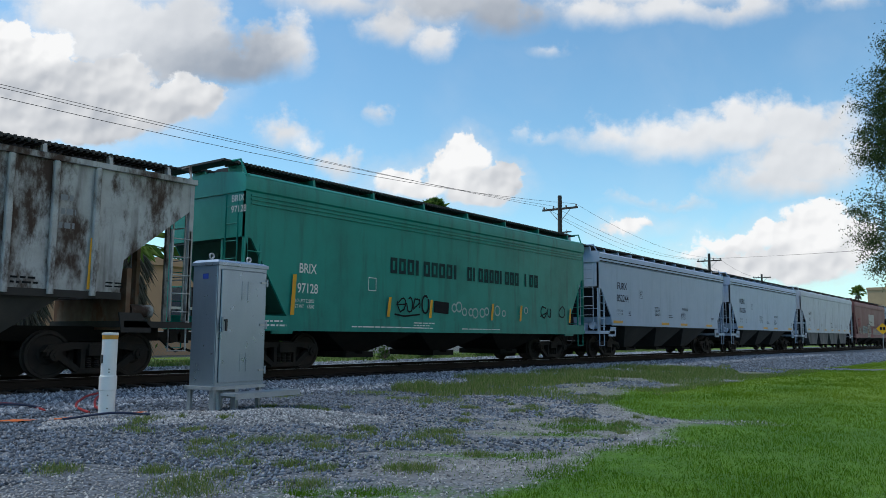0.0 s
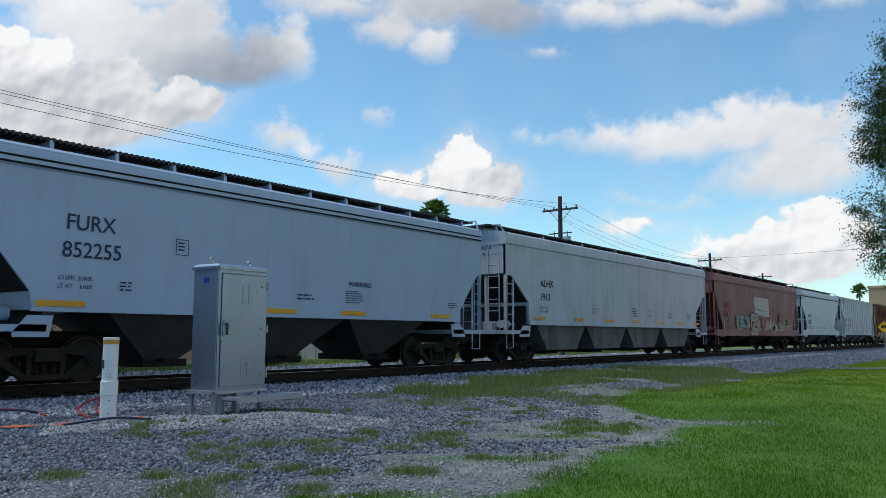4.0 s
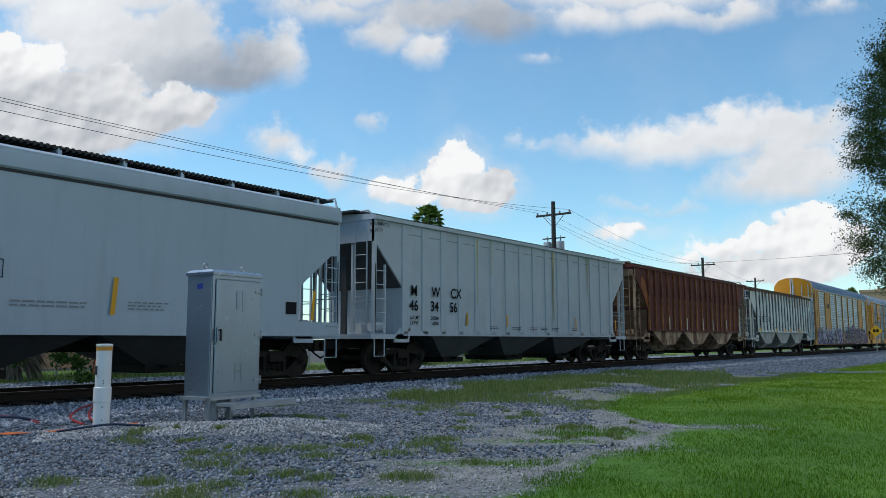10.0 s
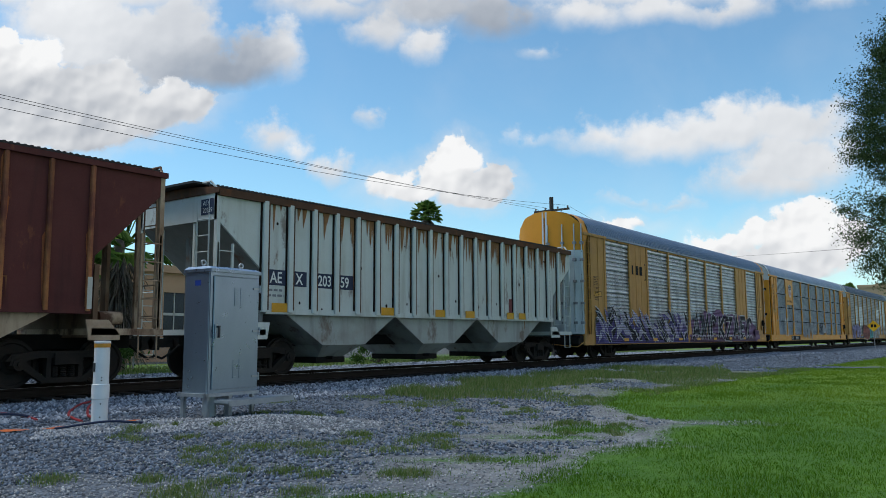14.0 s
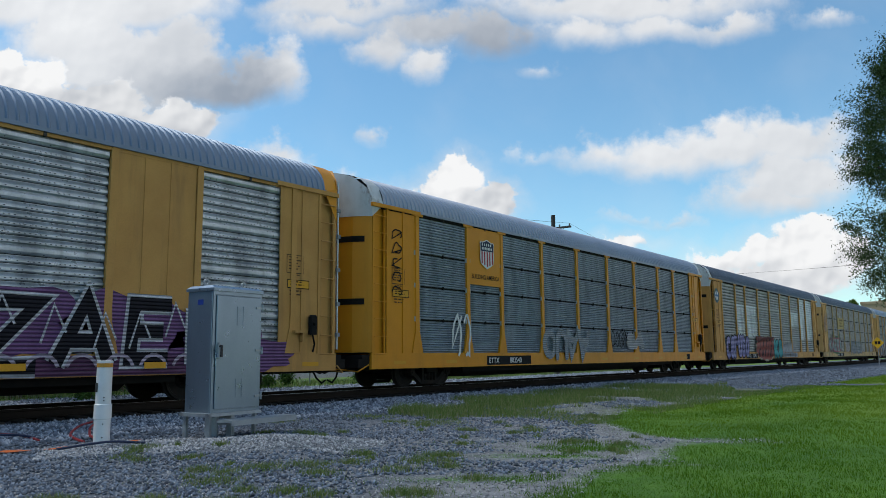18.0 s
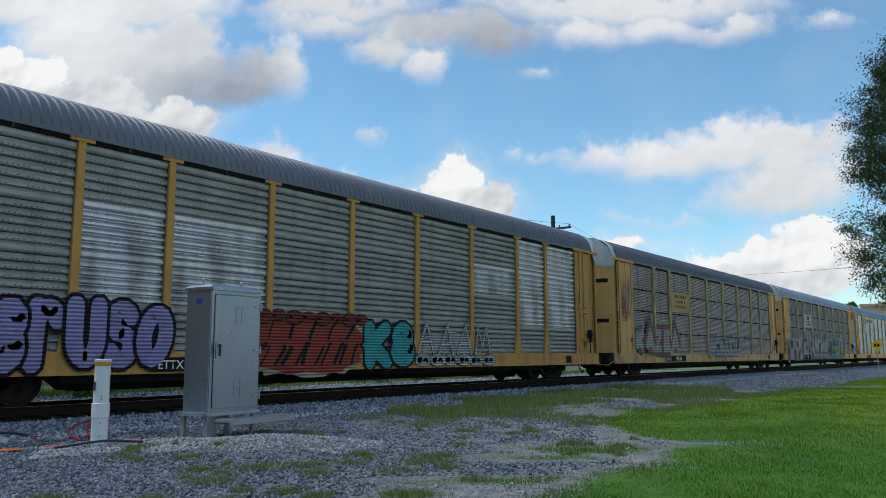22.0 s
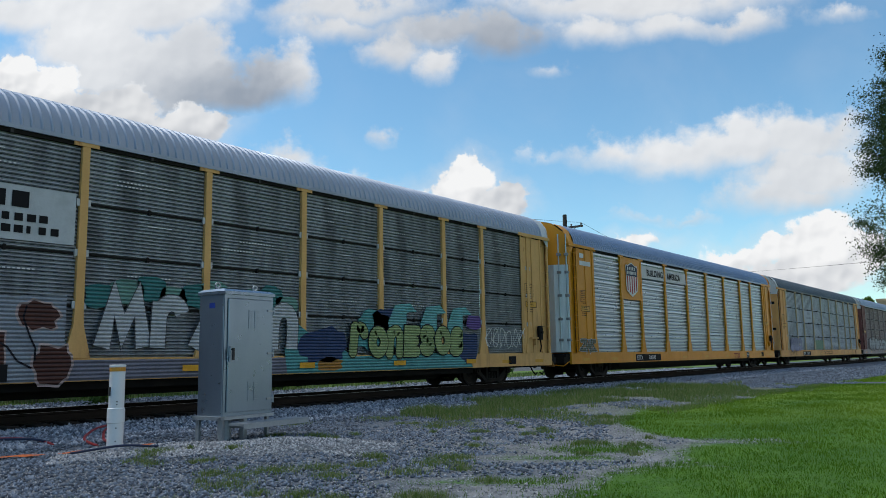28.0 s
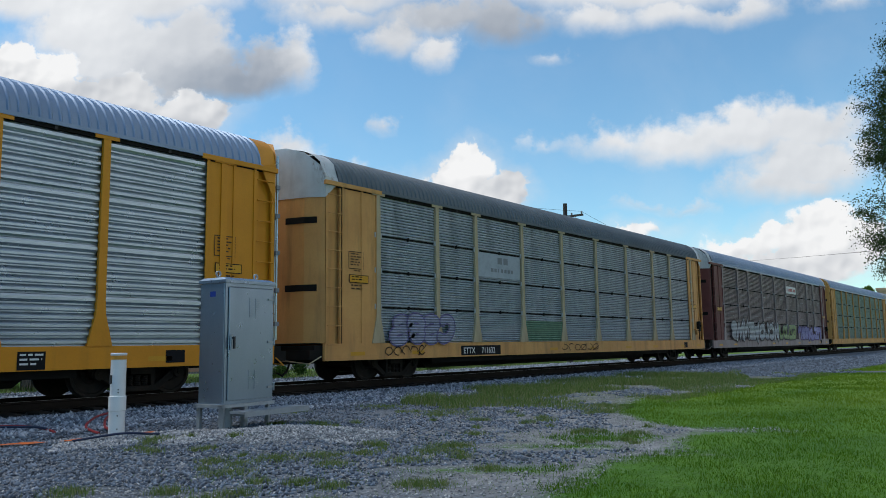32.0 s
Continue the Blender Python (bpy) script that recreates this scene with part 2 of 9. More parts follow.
# ---- mesh helpers ----
class Shape:
    """Collects vertices and faces of one mesh."""

    def __init__(self):
        self.v, self.f = [], []

    def add(self, pts, faces):
        k = len(self.v)
        self.v += [tuple(p) for p in pts]
        self.f += [tuple(i + k for i in q) for q in faces]
        return self

    def box(self, x0, x1, y0, y1, z0, z1):
        p = [(x, y, z) for x in (x0, x1) for y in (y0, y1) for z in (z0, z1)]
        return self.add(p, [(0, 1, 3, 2), (4, 6, 7, 5), (0, 4, 5, 1), (2, 3, 7, 6), (0, 2, 6, 4), (1, 5, 7, 3)])

    def cbox(self, x0, x1, y0, y1, z0, z1, c=0.01):
        """A box whose upright edges and top are chamfered by c."""
        prof = [(x0 + c, y0), (x1 - c, y0), (x1, y0 + c), (x1, y1 - c), (x1 - c, y1), (x0 + c, y1), (x0, y1 - c), (x0, y0 + c)]
        cx, cy = (x0 + x1) / 2, (y0 + y1) / 2
        pts = []
        for z, s in ((z0, 0), (z1 - c, 0), (z1, c)):
            pts += [(x - s * (1 if x > cx else -1), y - s * (1 if y > cy else -1), z) for x, y in prof]
        fs = [tuple(range(7, -1, -1)), tuple(range(16, 24))]
        for k in (0, 8):
            fs += [(k + i, k + (i + 1) % 8, k + 8 + (i + 1) % 8, k + 8 + i) for i in range(8)]
        return self.add(pts, fs)

    def prism(self, poly, y0, y1):
        """A polygon in x-z, pushed along y."""
        n = len(poly)
        p = [(x, y0, z) for x, z in poly] + [(x, y1, z) for x, z in poly]
        return self.add(p, [tuple(range(n)), tuple(range(2 * n - 1, n - 1, -1))] + [(i, i + n, (i + 1) % n + n, (i + 1) % n) for i in range(n)])

    def along(self, poly, x0, x1):
        """A polygon in y-z, pushed along x."""
        n = len(poly)
        p = [(x0, y, z) for y, z in poly] + [(x1, y, z) for y, z in poly]
        return self.add(p, [tuple(range(n - 1, -1, -1)), tuple(range(n, 2 * n))] + [(i, (i + 1) % n, (i + 1) % n + n, i + n) for i in range(n)])

    def rod(self, a, b, r, n=8, r2=None):
        a, b = Vector(a), Vector(b)
        q = (b - a).to_track_quat("Z", "Y")
        r2 = r if r2 is None else r2
        p = [a + q @ Vector((r * math.cos(t), r * math.sin(t), 0)) for t in (2 * math.pi * i / n for i in range(n))]
        p += [b + q @ Vector((r2 * math.cos(t), r2 * math.sin(t), 0)) for t in (2 * math.pi * i / n for i in range(n))]
        return self.add(p, [tuple(range(n - 1, -1, -1)), tuple(range(n, 2 * n))] + [(i, (i + 1) % n, (i + 1) % n + n, i + n) for i in range(n)])

    def tube(self, pts, r, n=6):
        """A bent round bar, one skin from end to end."""
        pts = [Vector(p) for p in pts]
        ring, side = [], None
        for i, p in enumerate(pts):
            d = (pts[min(i + 1, len(pts) - 1)] - pts[max(i - 1, 0)]).normalized()
            if side is None:
                side = d.orthogonal().normalized()
            side = (side - d * side.dot(d)).normalized()
            other = d.cross(side)
            ring += [p + (side * math.cos(t) + other * math.sin(t)) * r for t in (2 * math.pi * k / n for k in range(n))]
        m = len(pts)
        fs = [(i * n + k, i * n + (k + 1) % n, (i + 1) * n + (k + 1) % n, (i + 1) * n + k) for i in range(m - 1) for k in range(n)]
        return self.add(ring, fs + [tuple(range(n - 1, -1, -1)), tuple(range((m - 1) * n, m * n))])

    def turned(self, prof, n=24, axis="y", at=(0, 0, 0)):
        """A profile of (radius, offset) turned about an axis."""
        pts, m = [], len(prof)
        for i in range(n):
            t = 2 * math.pi * i / n
            for r, o in prof:
                q = (r * math.cos(t), o, r * math.sin(t)) if axis == "y" else (r * math.cos(t), r * math.sin(t), o)
                pts.append((q[0] + at[0], q[1] + at[1], q[2] + at[2]))
        fs = []
        for i in range(n):
            for k in range(m - 1):
                fs.append((i * m + k, ((i + 1) % n) * m + k, ((i + 1) % n) * m + k + 1, i * m + k + 1))
        return self.add(pts, fs)

    def flat(self, poly, y):
        """A flat outline in x-z, facing -y."""
        return self.add([(x, y, z) for x, z in poly], [tuple(range(len(poly)))])

    def mesh(self, name, smooth=False):
        me = bpy.data.meshes.new(name)
        me.from_pydata(self.v, [], self.f)
        if smooth:
            me.polygons.foreach_set("use_smooth", [True] * len(me.polygons))
            me.set_sharp_from_angle(angle=radians(38))
        me.update()
        return me


CACHE = {}


def part(name, shape, material, parent=None, label="", smooth=False, key=None, loc=None):
    """One mesh object, under a thing or a part."""
    if key is not None and key in CACHE:
        me = CACHE[key]
    else:
        me = (shape() if callable(shape) else shape).mesh(name, smooth)
        if key is not None:
            CACHE[key] = me
    if key is not None and me.materials and me.materials[0] != material:
        k2 = (key, material.name)
        if k2 not in CACHE:
            CACHE[k2] = me.copy()
            CACHE[k2].materials.clear()
        me = CACHE[k2]
    if not me.materials:
        me.materials.append(material)
    ob = new(name, me)
    if parent is not None:
        ob.parent = parent
    if loc is not None:
        ob.location = loc
    if label:
        ob["label"] = label
    return ob


def thing(name, at, label, category, group="", kind=""):
    ob = new(name)
    ob.location = at
    return tagged(ob, label, category, group, kind)


def lettering(parent, s, x, z, h, material, y, wide=1.0, name="lettering", bold=0.0, facing=0.0, align="LEFT"):
    """Painted writing: flat letters on an upright face that looks to -y (turned by facing degrees)."""
    cu = bpy.data.curves.new("writing", "FONT")
    cu.body, cu.size, cu.align_x, cu.offset = s, h / 0.70, align, bold
    tmp = bpy.data.objects.new("writing", cu)
    me = bpy.data.meshes.new_from_object(tmp)
    bpy.data.objects.remove(tmp)
    me.name = name
    me.materials.clear()
    me.materials.append(material)
    ob = new(name, me)
    ob.parent = parent
    ob.matrix_basis = pose(x, y, z, 90, 0, facing) @ Matrix.Diagonal((wide, 1, 1, 1))
    return ob


def bars(parent, x, z, w, h, rows, material, y, seed=0, name="small_print"):
    """Writing too small to read: short plain bars."""
    rnd = random.Random(seed)
    sh = Shape()
    pitch = h / rows
    for r in range(rows):
        cx, end = x, x + w * rnd.uniform(0.7, 1.0)
        z1 = z + h - r * pitch
        while cx < end:
            l = rnd.uniform(0.06, 0.18) * max(1, w / 1.2)
            sh.flat([(cx, z1 - pitch * 0.42), (min(end, cx + l), z1 - pitch * 0.42), (min(end, cx + l), z1), (cx, z1)], y)
            cx += l + 0.04
    return tagged(part(name, sh, material, parent), kind="stuff")


def block_word(parent, x, z, h, letters, pitch, material, y, name="name_block", open_frames=False):
    """A company's name as plain blocks or hollow frames, one a letter."""
    for i in range(letters):
        a, w = x + i * pitch, pitch * (0.72, 0.60, 0.74, 0.34, 0.68)[(i * 3 + letters) % 5]
        s = Shape()
        if open_frames and w > 0.4 * pitch:
            w, q = pitch * 0.78, h * 0.21
            s.flat([(a, z), (a + w, z), (a + w, z + q), (a, z + q)], y).flat([(a, z + h - q), (a + w, z + h - q), (a + w, z + h), (a, z + h)], y)
            s.flat([(a, z + q), (a + q, z + q), (a + q, z + h - q), (a, z + h - q)], y).flat([(a + w - q, z + q), (a + w, z + q), (a + w, z + h - q), (a + w - q, z + h - q)], y)
        else:
            s.flat([(a, z), (a + w, z), (a + w, z + h), (a, z + h)], y)
        part(name, s, material, parent)


# ---- rolling stock ----
BLACK = surface("black steel", (0.012, 0.0115, 0.011), 0.8, 0.1, (0.03, 0.024, 0.02), 0.5, 2.0, fine=0.3, bump=0.2, spec=0.15)
CAST = surface("cast truck steel", (0.022, 0.020, 0.018), 0.8, 0.1, (0.045, 0.032, 0.024), 0.6, 3.0, fine=0.3, bump=0.35, bump_scale=25, spec=0.15)
TREAD = surface("grimy wheel steel", (0.030, 0.027, 0.025), 0.7, 0.4, (0.055, 0.042, 0.034), 0.6, 4.0, spec=0.15)
INK = surface("black lettering", (0.014, 0.014, 0.016), 0.7, fine=0.3, amount=0.2, spec=0.1)
NAVY = surface("navy lettering", (0.025, 0.035, 0.075), 0.6, amount=0.3)
WHITE = surface("white lettering", (0.72, 0.73, 0.72), 0.6, second=(0.45, 0.46, 0.46), amount=0.4, fine=0.3)
GREYPRINT = surface("faded grey print", (0.24, 0.25, 0.27), 0.7)
REFLECT = surface("yellow reflective sheet", (0.70, 0.34, 0.02), 0.4, second=(0.50, 0.24, 0.03), amount=0.4, fine=0.2)
GRATE = surface("dark walkway grating", (0.05, 0.05, 0.052), 0.7, 0.4, (0.10, 0.085, 0.07), 0.4, 5.0, fine=0.5, fine_scale=25, bump=0.5, bump_scale=30)

# black stands in for the shade on slope sheets below the end walls
SHADE = surface("black slope shade", (0.02, 0.021, 0.024), 0.8, spec=0.1)
WHEEL_R = 0.457
FACE = -1.52          # the near side of every car, in its own space


def wheelset_shape():
    s = Shape()
    for sgn in (-1, 1):
        p = [(0.10, 0.68), (0.36, 0.68), (0.486, 0.685), (0.486, 0.71), (0.457, 0.725), (0.455, 0.815), (0.40, 0.82), (0.375, 0.785), (0.20, 0.765), (0.16, 0.80), (0.10, 0.80)]
        s.turned([(r, sgn * o) for r, o in (p if sgn < 0 else p[::-1])], 28)
    s.rod((0, -1.02, 0), (0, 1.02, 0), 0.085, 12)
    return s


def truck_shape():
    s = Shape()
    for sgn in (-1, 1):
        y0, y1 = sorted((sgn * 0.90, sgn * 1.08))
        r = WHEEL_R
        # top chord, tension members and columns round two windows
        s.prism([(-1.12, r + 0.06), (-1.02, r + 0.19), (-0.55, r + 0.24), (0.55, r + 0.24), (1.02, r + 0.19), (1.12, r + 0.06), (0.80, r + 0.05), (0.50, r + 0.11), (-0.50, r + 0.11), (-0.80, r + 0.05)], y0, y1)
        for q in (-1, 1):
            s.prism([(q * 1.08, r + 0.10), (q * 0.80, r + 0.08), (q * 0.32, 0.16), (q * 0.42, 0.10)], y0 + 0.02, y1 - 0.02)
            s.prism([(q * 0.36, r + 0.14), (q * 0.27, r + 0.14), (q * 0.27, 0.15), (q * 0.36, 0.15)], y0 + 0.01, y1 - 0.01)
            s.rod((q * 0.89, sgn * 0.86, r), (q * 0.89, sgn * 1.14, r), 0.115, 12)
            s.prism([(q * 0.89 - 0.16, r - 0.02), (q * 0.89 + 0.16, r - 0.02), (q * 0.89 + 0.12, r + 0.17), (q * 0.89 - 0.12, r + 0.17)], y0 - 0.01, y1 + 0.01)
            s.rod((q * 0.89, sgn * 1.13, r), (q * 0.89, sgn * 1.17, r), 0.055, 6)
        s.prism([(-0.46, 0.09), (0.46, 0.09), (0.38, 0.19), (-0.38, 0.19)], y0, y1)
    s.box(-0.24, 0.24, -1.15, 1.15, r - 0.02, r + 0.20)
    s.rod((0, 0, r + 0.1), (0, 0, r + 0.36), 0.24, 12)
    for q in (-1, 1):
        s.prism([(q * 0.36, 0.22), (q * 0.42, 0.22), (q * 0.42, 0.55), (q * 0.36, 0.55)], -0.78, 0.78)
    return s


def springs_shape():
    s = Shape()
    prof = []
    for k in range(6):
        prof += [(0.062, 0.197 + k * 0.038), (0.08, 0.21 + k * 0.038), (0.062, 0.223 + k * 0.038)]
    s.turned(prof, 8, "z", (0, 0, 0))
    return s


WHEELS = {-1: [], 1: []}


def trucks(car, xs):
    for x in xs:
        t = part("truck", truck_shape, CAST, car, "", False, "truck", (x, 0, 0))
        for sgn in (-1, 1):
            for q in (-0.17, 0.0, 0.17):
                part("spring", springs_shape, CAST, t, "", True, "spring", (q, sgn * 0.99, 0))
        for q in (-1, 1):
            w = part("wheelset", wheelset_shape, TREAD, t, "", True, "wheelset", (q * 0.89, 0, WHEEL_R))
            WHEELS[q].append(w)


def coupler(car, x, sgn):
    s = Shape()
    s.box(*sorted((x, x + sgn * 0.42)), -0.09, 0.09, 0.72, 0.92)
    s.prism([(x + sgn * 0.40, 0.66), (x + sgn * 0.66, 0.70), (x + sgn * 0.70, 0.84), (x + sgn * 0.62, 0.98), (x + sgn * 0.40, 0.98)], -0.16, 0.10)
    part("coupler", s, CAST, car)
    h = Shape().tube([(x, -0.35, 0.78), (x + sgn * 0.22, -0.35, 0.60), (x + sgn * 0.45, -0.34, 0.48), (x + sgn * 0.66, -0.33, 0.55)], 0.028)
    part("air_hose", h, BLACK, car)


def ladder(car, name, xa, xb, y, z0, z1, n, mat, stile=0.045):
    s = Shape()
    for x in (xa, xb):
        s.box(x - stile / 2, x + stile / 2, y, y + 0.06, z0, z1)
    for i in range(n):
        z = z0 + (i + 0.5) * (z1 - z0) / n
        s.rod((xa, y - 0.03, z), (xb, y - 0.03, z), 0.014, 6)
    return part(name, s, mat, car)


def rounded(x, z, w, h, k, rnd, n=14):
    """A lumpy closed outline, for sprayed letters."""
    pts = []
    for i in range(n):
        t = 2 * math.pi * i / n
        e = 0.72
        cx = math.copysign(abs(math.cos(t)) ** e, math.cos(t))
        cz = math.copysign(abs(math.sin(t)) ** e, math.sin(t))
        j = 1 + rnd.uniform(-k, k)
        pts.append((x + w / 2 * cx * j, z + h / 2 * cz * j))
    return pts


def stroke(s, pts, w, y):
    """A painted line as one ribbon with mitred corners; each step lies a little prouder, so that crossings stay apart."""
    pts = [p for i, p in enumerate(pts) if not i or math.dist(p, pts[i - 1]) > 1e-4]
    way = [((bx - ax) / math.dist((ax, az), (bx, bz)), (bz - az) / math.dist((ax, az), (bx, bz))) for (ax, az), (bx, bz) in zip(pts, pts[1:])]
    n, ring = len(pts), []
    for i, (x, z) in enumerate(pts):
        (ax, az), (bx, bz) = way[max(0, i - 1)], way[min(n - 2, i)]
        tx, tz = ax + bx, az + bz
        d = math.hypot(tx, tz)
        tx, tz = (tx / d, tz / d) if d > 0.2 else (bx, bz)
        k = w / 2 / max(0.5, tx * bx + tz * bz)
        ring += [(x + tz * k, y - 0.00012 * i, z - tx * k), (x - tz * k, y - 0.00012 * i, z + tx * k)]
    s.add(ring, [(2 * i, 2 * i + 2, 2 * i + 3, 2 * i + 1) for i in range(n - 1)])


SPRAY = {}


def spray(name, col):
    """Spray paint; on the corrugated screens it follows the sheet's level ridges, with shade painted into the troughs.
    """
    key = (name, ON_SHEET[0])
    if key not in SPRAY:
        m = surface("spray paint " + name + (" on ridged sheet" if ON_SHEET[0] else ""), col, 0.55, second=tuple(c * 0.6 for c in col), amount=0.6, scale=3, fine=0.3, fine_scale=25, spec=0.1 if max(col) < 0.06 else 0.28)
        if ON_SHEET[0]:
            nt = m.node_tree
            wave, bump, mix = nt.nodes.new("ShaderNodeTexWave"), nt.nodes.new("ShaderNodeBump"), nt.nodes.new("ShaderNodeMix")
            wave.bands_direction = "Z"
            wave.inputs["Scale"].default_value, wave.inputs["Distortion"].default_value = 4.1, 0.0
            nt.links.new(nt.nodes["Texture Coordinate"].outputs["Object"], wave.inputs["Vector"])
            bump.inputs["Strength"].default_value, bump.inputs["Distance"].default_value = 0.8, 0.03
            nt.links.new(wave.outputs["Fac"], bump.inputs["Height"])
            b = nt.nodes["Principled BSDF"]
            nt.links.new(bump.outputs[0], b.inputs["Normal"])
            # troughs mixed darker, standing in for the shade between ridges
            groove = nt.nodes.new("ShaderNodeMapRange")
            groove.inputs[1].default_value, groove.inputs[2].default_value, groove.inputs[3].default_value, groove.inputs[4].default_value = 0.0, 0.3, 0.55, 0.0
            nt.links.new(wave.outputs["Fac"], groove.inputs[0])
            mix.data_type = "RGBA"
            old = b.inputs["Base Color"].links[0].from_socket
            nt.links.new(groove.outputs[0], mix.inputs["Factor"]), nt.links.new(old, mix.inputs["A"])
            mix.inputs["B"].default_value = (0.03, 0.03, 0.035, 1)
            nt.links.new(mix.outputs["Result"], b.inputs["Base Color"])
        SPRAY[key] = m
    return SPRAY[key]


ON_SHEET = [False]


def bow(cx, cz, rx, rz, a0, a1, n=9):
    return [(cx + rx * math.cos(math.radians(a0 + (a1 - a0) * i / n)), cz + rz * math.sin(math.radians(a0 + (a1 - a0) * i / n))) for i in range(n + 1)]


# middle lines of sprayed letter shapes in a unit square
GLYPHS = {
    "ring": [bow(0, 0, 0.34, 0.36, 90, 450, 14)], "cup": [bow(0.05, 0, 0.36, 0.38, 50, 310, 12)], "snake": [bow(0, 0.20, 0.28, 0.19, 20, 270) + bow(0, -0.19, 0.30, 0.20, 90, -160)],
    "arch": [[(-0.30, -0.42), (-0.30, 0.30)], bow(0.0, 0.06, 0.30, 0.32, 180, 0) + [(0.30, -0.42)]], "trough": [[(-0.32, 0.42), (-0.32, -0.05)] + bow(0, -0.06, 0.32, 0.32, 180, 360) + [(0.32, 0.42)]],
    "eight": [bow(0, 0.19, 0.24, 0.19, 0, 360, 10), bow(0, -0.20, 0.30, 0.20, 0, 360, 10)], "peaks": [[(-0.46, -0.42), (-0.30, 0.42), (-0.05, -0.15), (0.20, 0.42), (0.44, -0.42)]],
    "zig": [[(-0.40, 0.40), (0.36, 0.40), (-0.36, -0.40), (0.40, -0.40)]], "tent": [[(-0.38, -0.42), (0, 0.42), (0.38, -0.42)], [(-0.2, -0.12), (0.2, -0.12)]], "fork": [[(-0.32, 0.42), (-0.32, -0.42)], [(0.32, 0.42), (-0.26, 0.0), (0.36, -0.42)]],
    "comb": [[(0.30, 0.38), (-0.30, 0.38), (-0.30, -0.38), (0.32, -0.38)], [(-0.30, 0.0), (0.2, 0.0)]], "hook": [[(-0.30, -0.42), (-0.30, 0.40)], bow(-0.02, 0.10, 0.28, 0.28, 170, 20)],
}


def throw_up(car, x0, x1, z0, z1, n, fill, edge, seed, y=FACE - 0.05, shine=None, back=None, label="sprayed graffiti letters", glyphs=None, fat=0.34, rim=0.07, halo=None, sharp=False):
    """Bubble letters: each a fat rounded stroke with an outline, a halo where there is one, and a shine."""
    rnd = random.Random(seed)
    w, h = (x1 - x0) / n, z1 - z0
    if back:
        part("graffiti_cloud", Shape().flat(rounded((x0 + x1) / 2, (z0 + z1) / 2, (x1 - x0) * 1.06, h * 1.12, 0.10, rnd, 30), y + 0.004), spray(*back), car)
    kinds = list(glyphs or [rnd.choice(sorted(GLYPHS)) for _ in range(n)])
    for i in range(n):
        base, top, light, glow = Shape(), Shape(), Shape(), Shape()
        cx, cz = x0 + (i + 0.5) * w, (z0 + z1) / 2 + rnd.uniform(-0.04, 0.04) * h
        wide, lean, fw = w * (0.98 if glyphs else 1.3), rnd.uniform(-0.04, 0.12) if glyphs else rnd.uniform(-0.3, 0.3), fat * min(w, h)
        mx, mz = (1, 1) if glyphs else (rnd.choice((1, -1)), rnd.choice((1, -1)))
        t, yy = max(0.02, rim * min(w, h)), y - 0.022 * (i % 2)
        for m, line in enumerate(GLYPHS[kinds[i]]):
            pts = [(cx + mx * a * wide + lean * q * h, cz + mz * q * (h - fw) / 0.84) for a, q in line]
            layers = [(base, fw + 2 * t, 0.0018 * m), (top, fw, 0.007 + 0.0018 * m)] + ([(glow, fw + 4.5 * t, -0.007 + 0.0018 * m)] if halo else [])
            for sh, wd, dy in layers:
                stroke(sh, pts, wd, yy - dy)
                for j, (a, q) in enumerate(pts if not sharp else ()):
                    sh.flat([(a + wd / 2 * math.cos(0.785 * k + 0.39), q + wd / 2 * math.sin(0.785 * k + 0.39)) for k in range(8)], yy - dy - 0.0016 - 0.00008 * (j % 3))
            (ax, az), (bx, bz) = pts[0], pts[1]
            stroke(light, [(ax - fw * 0.2, az), (bx - fw * 0.2, bz)], fw * 0.10, yy - 0.0145)
        letter = part("graffiti_letter", base, spray(*edge), car, label)
        part("letter_fill", top, spray(*fill), letter)
        if halo:
            part("letter_halo", glow, spray(*halo), letter)
        if shine:
            part("letter_shine", light, spray(*shine), letter)


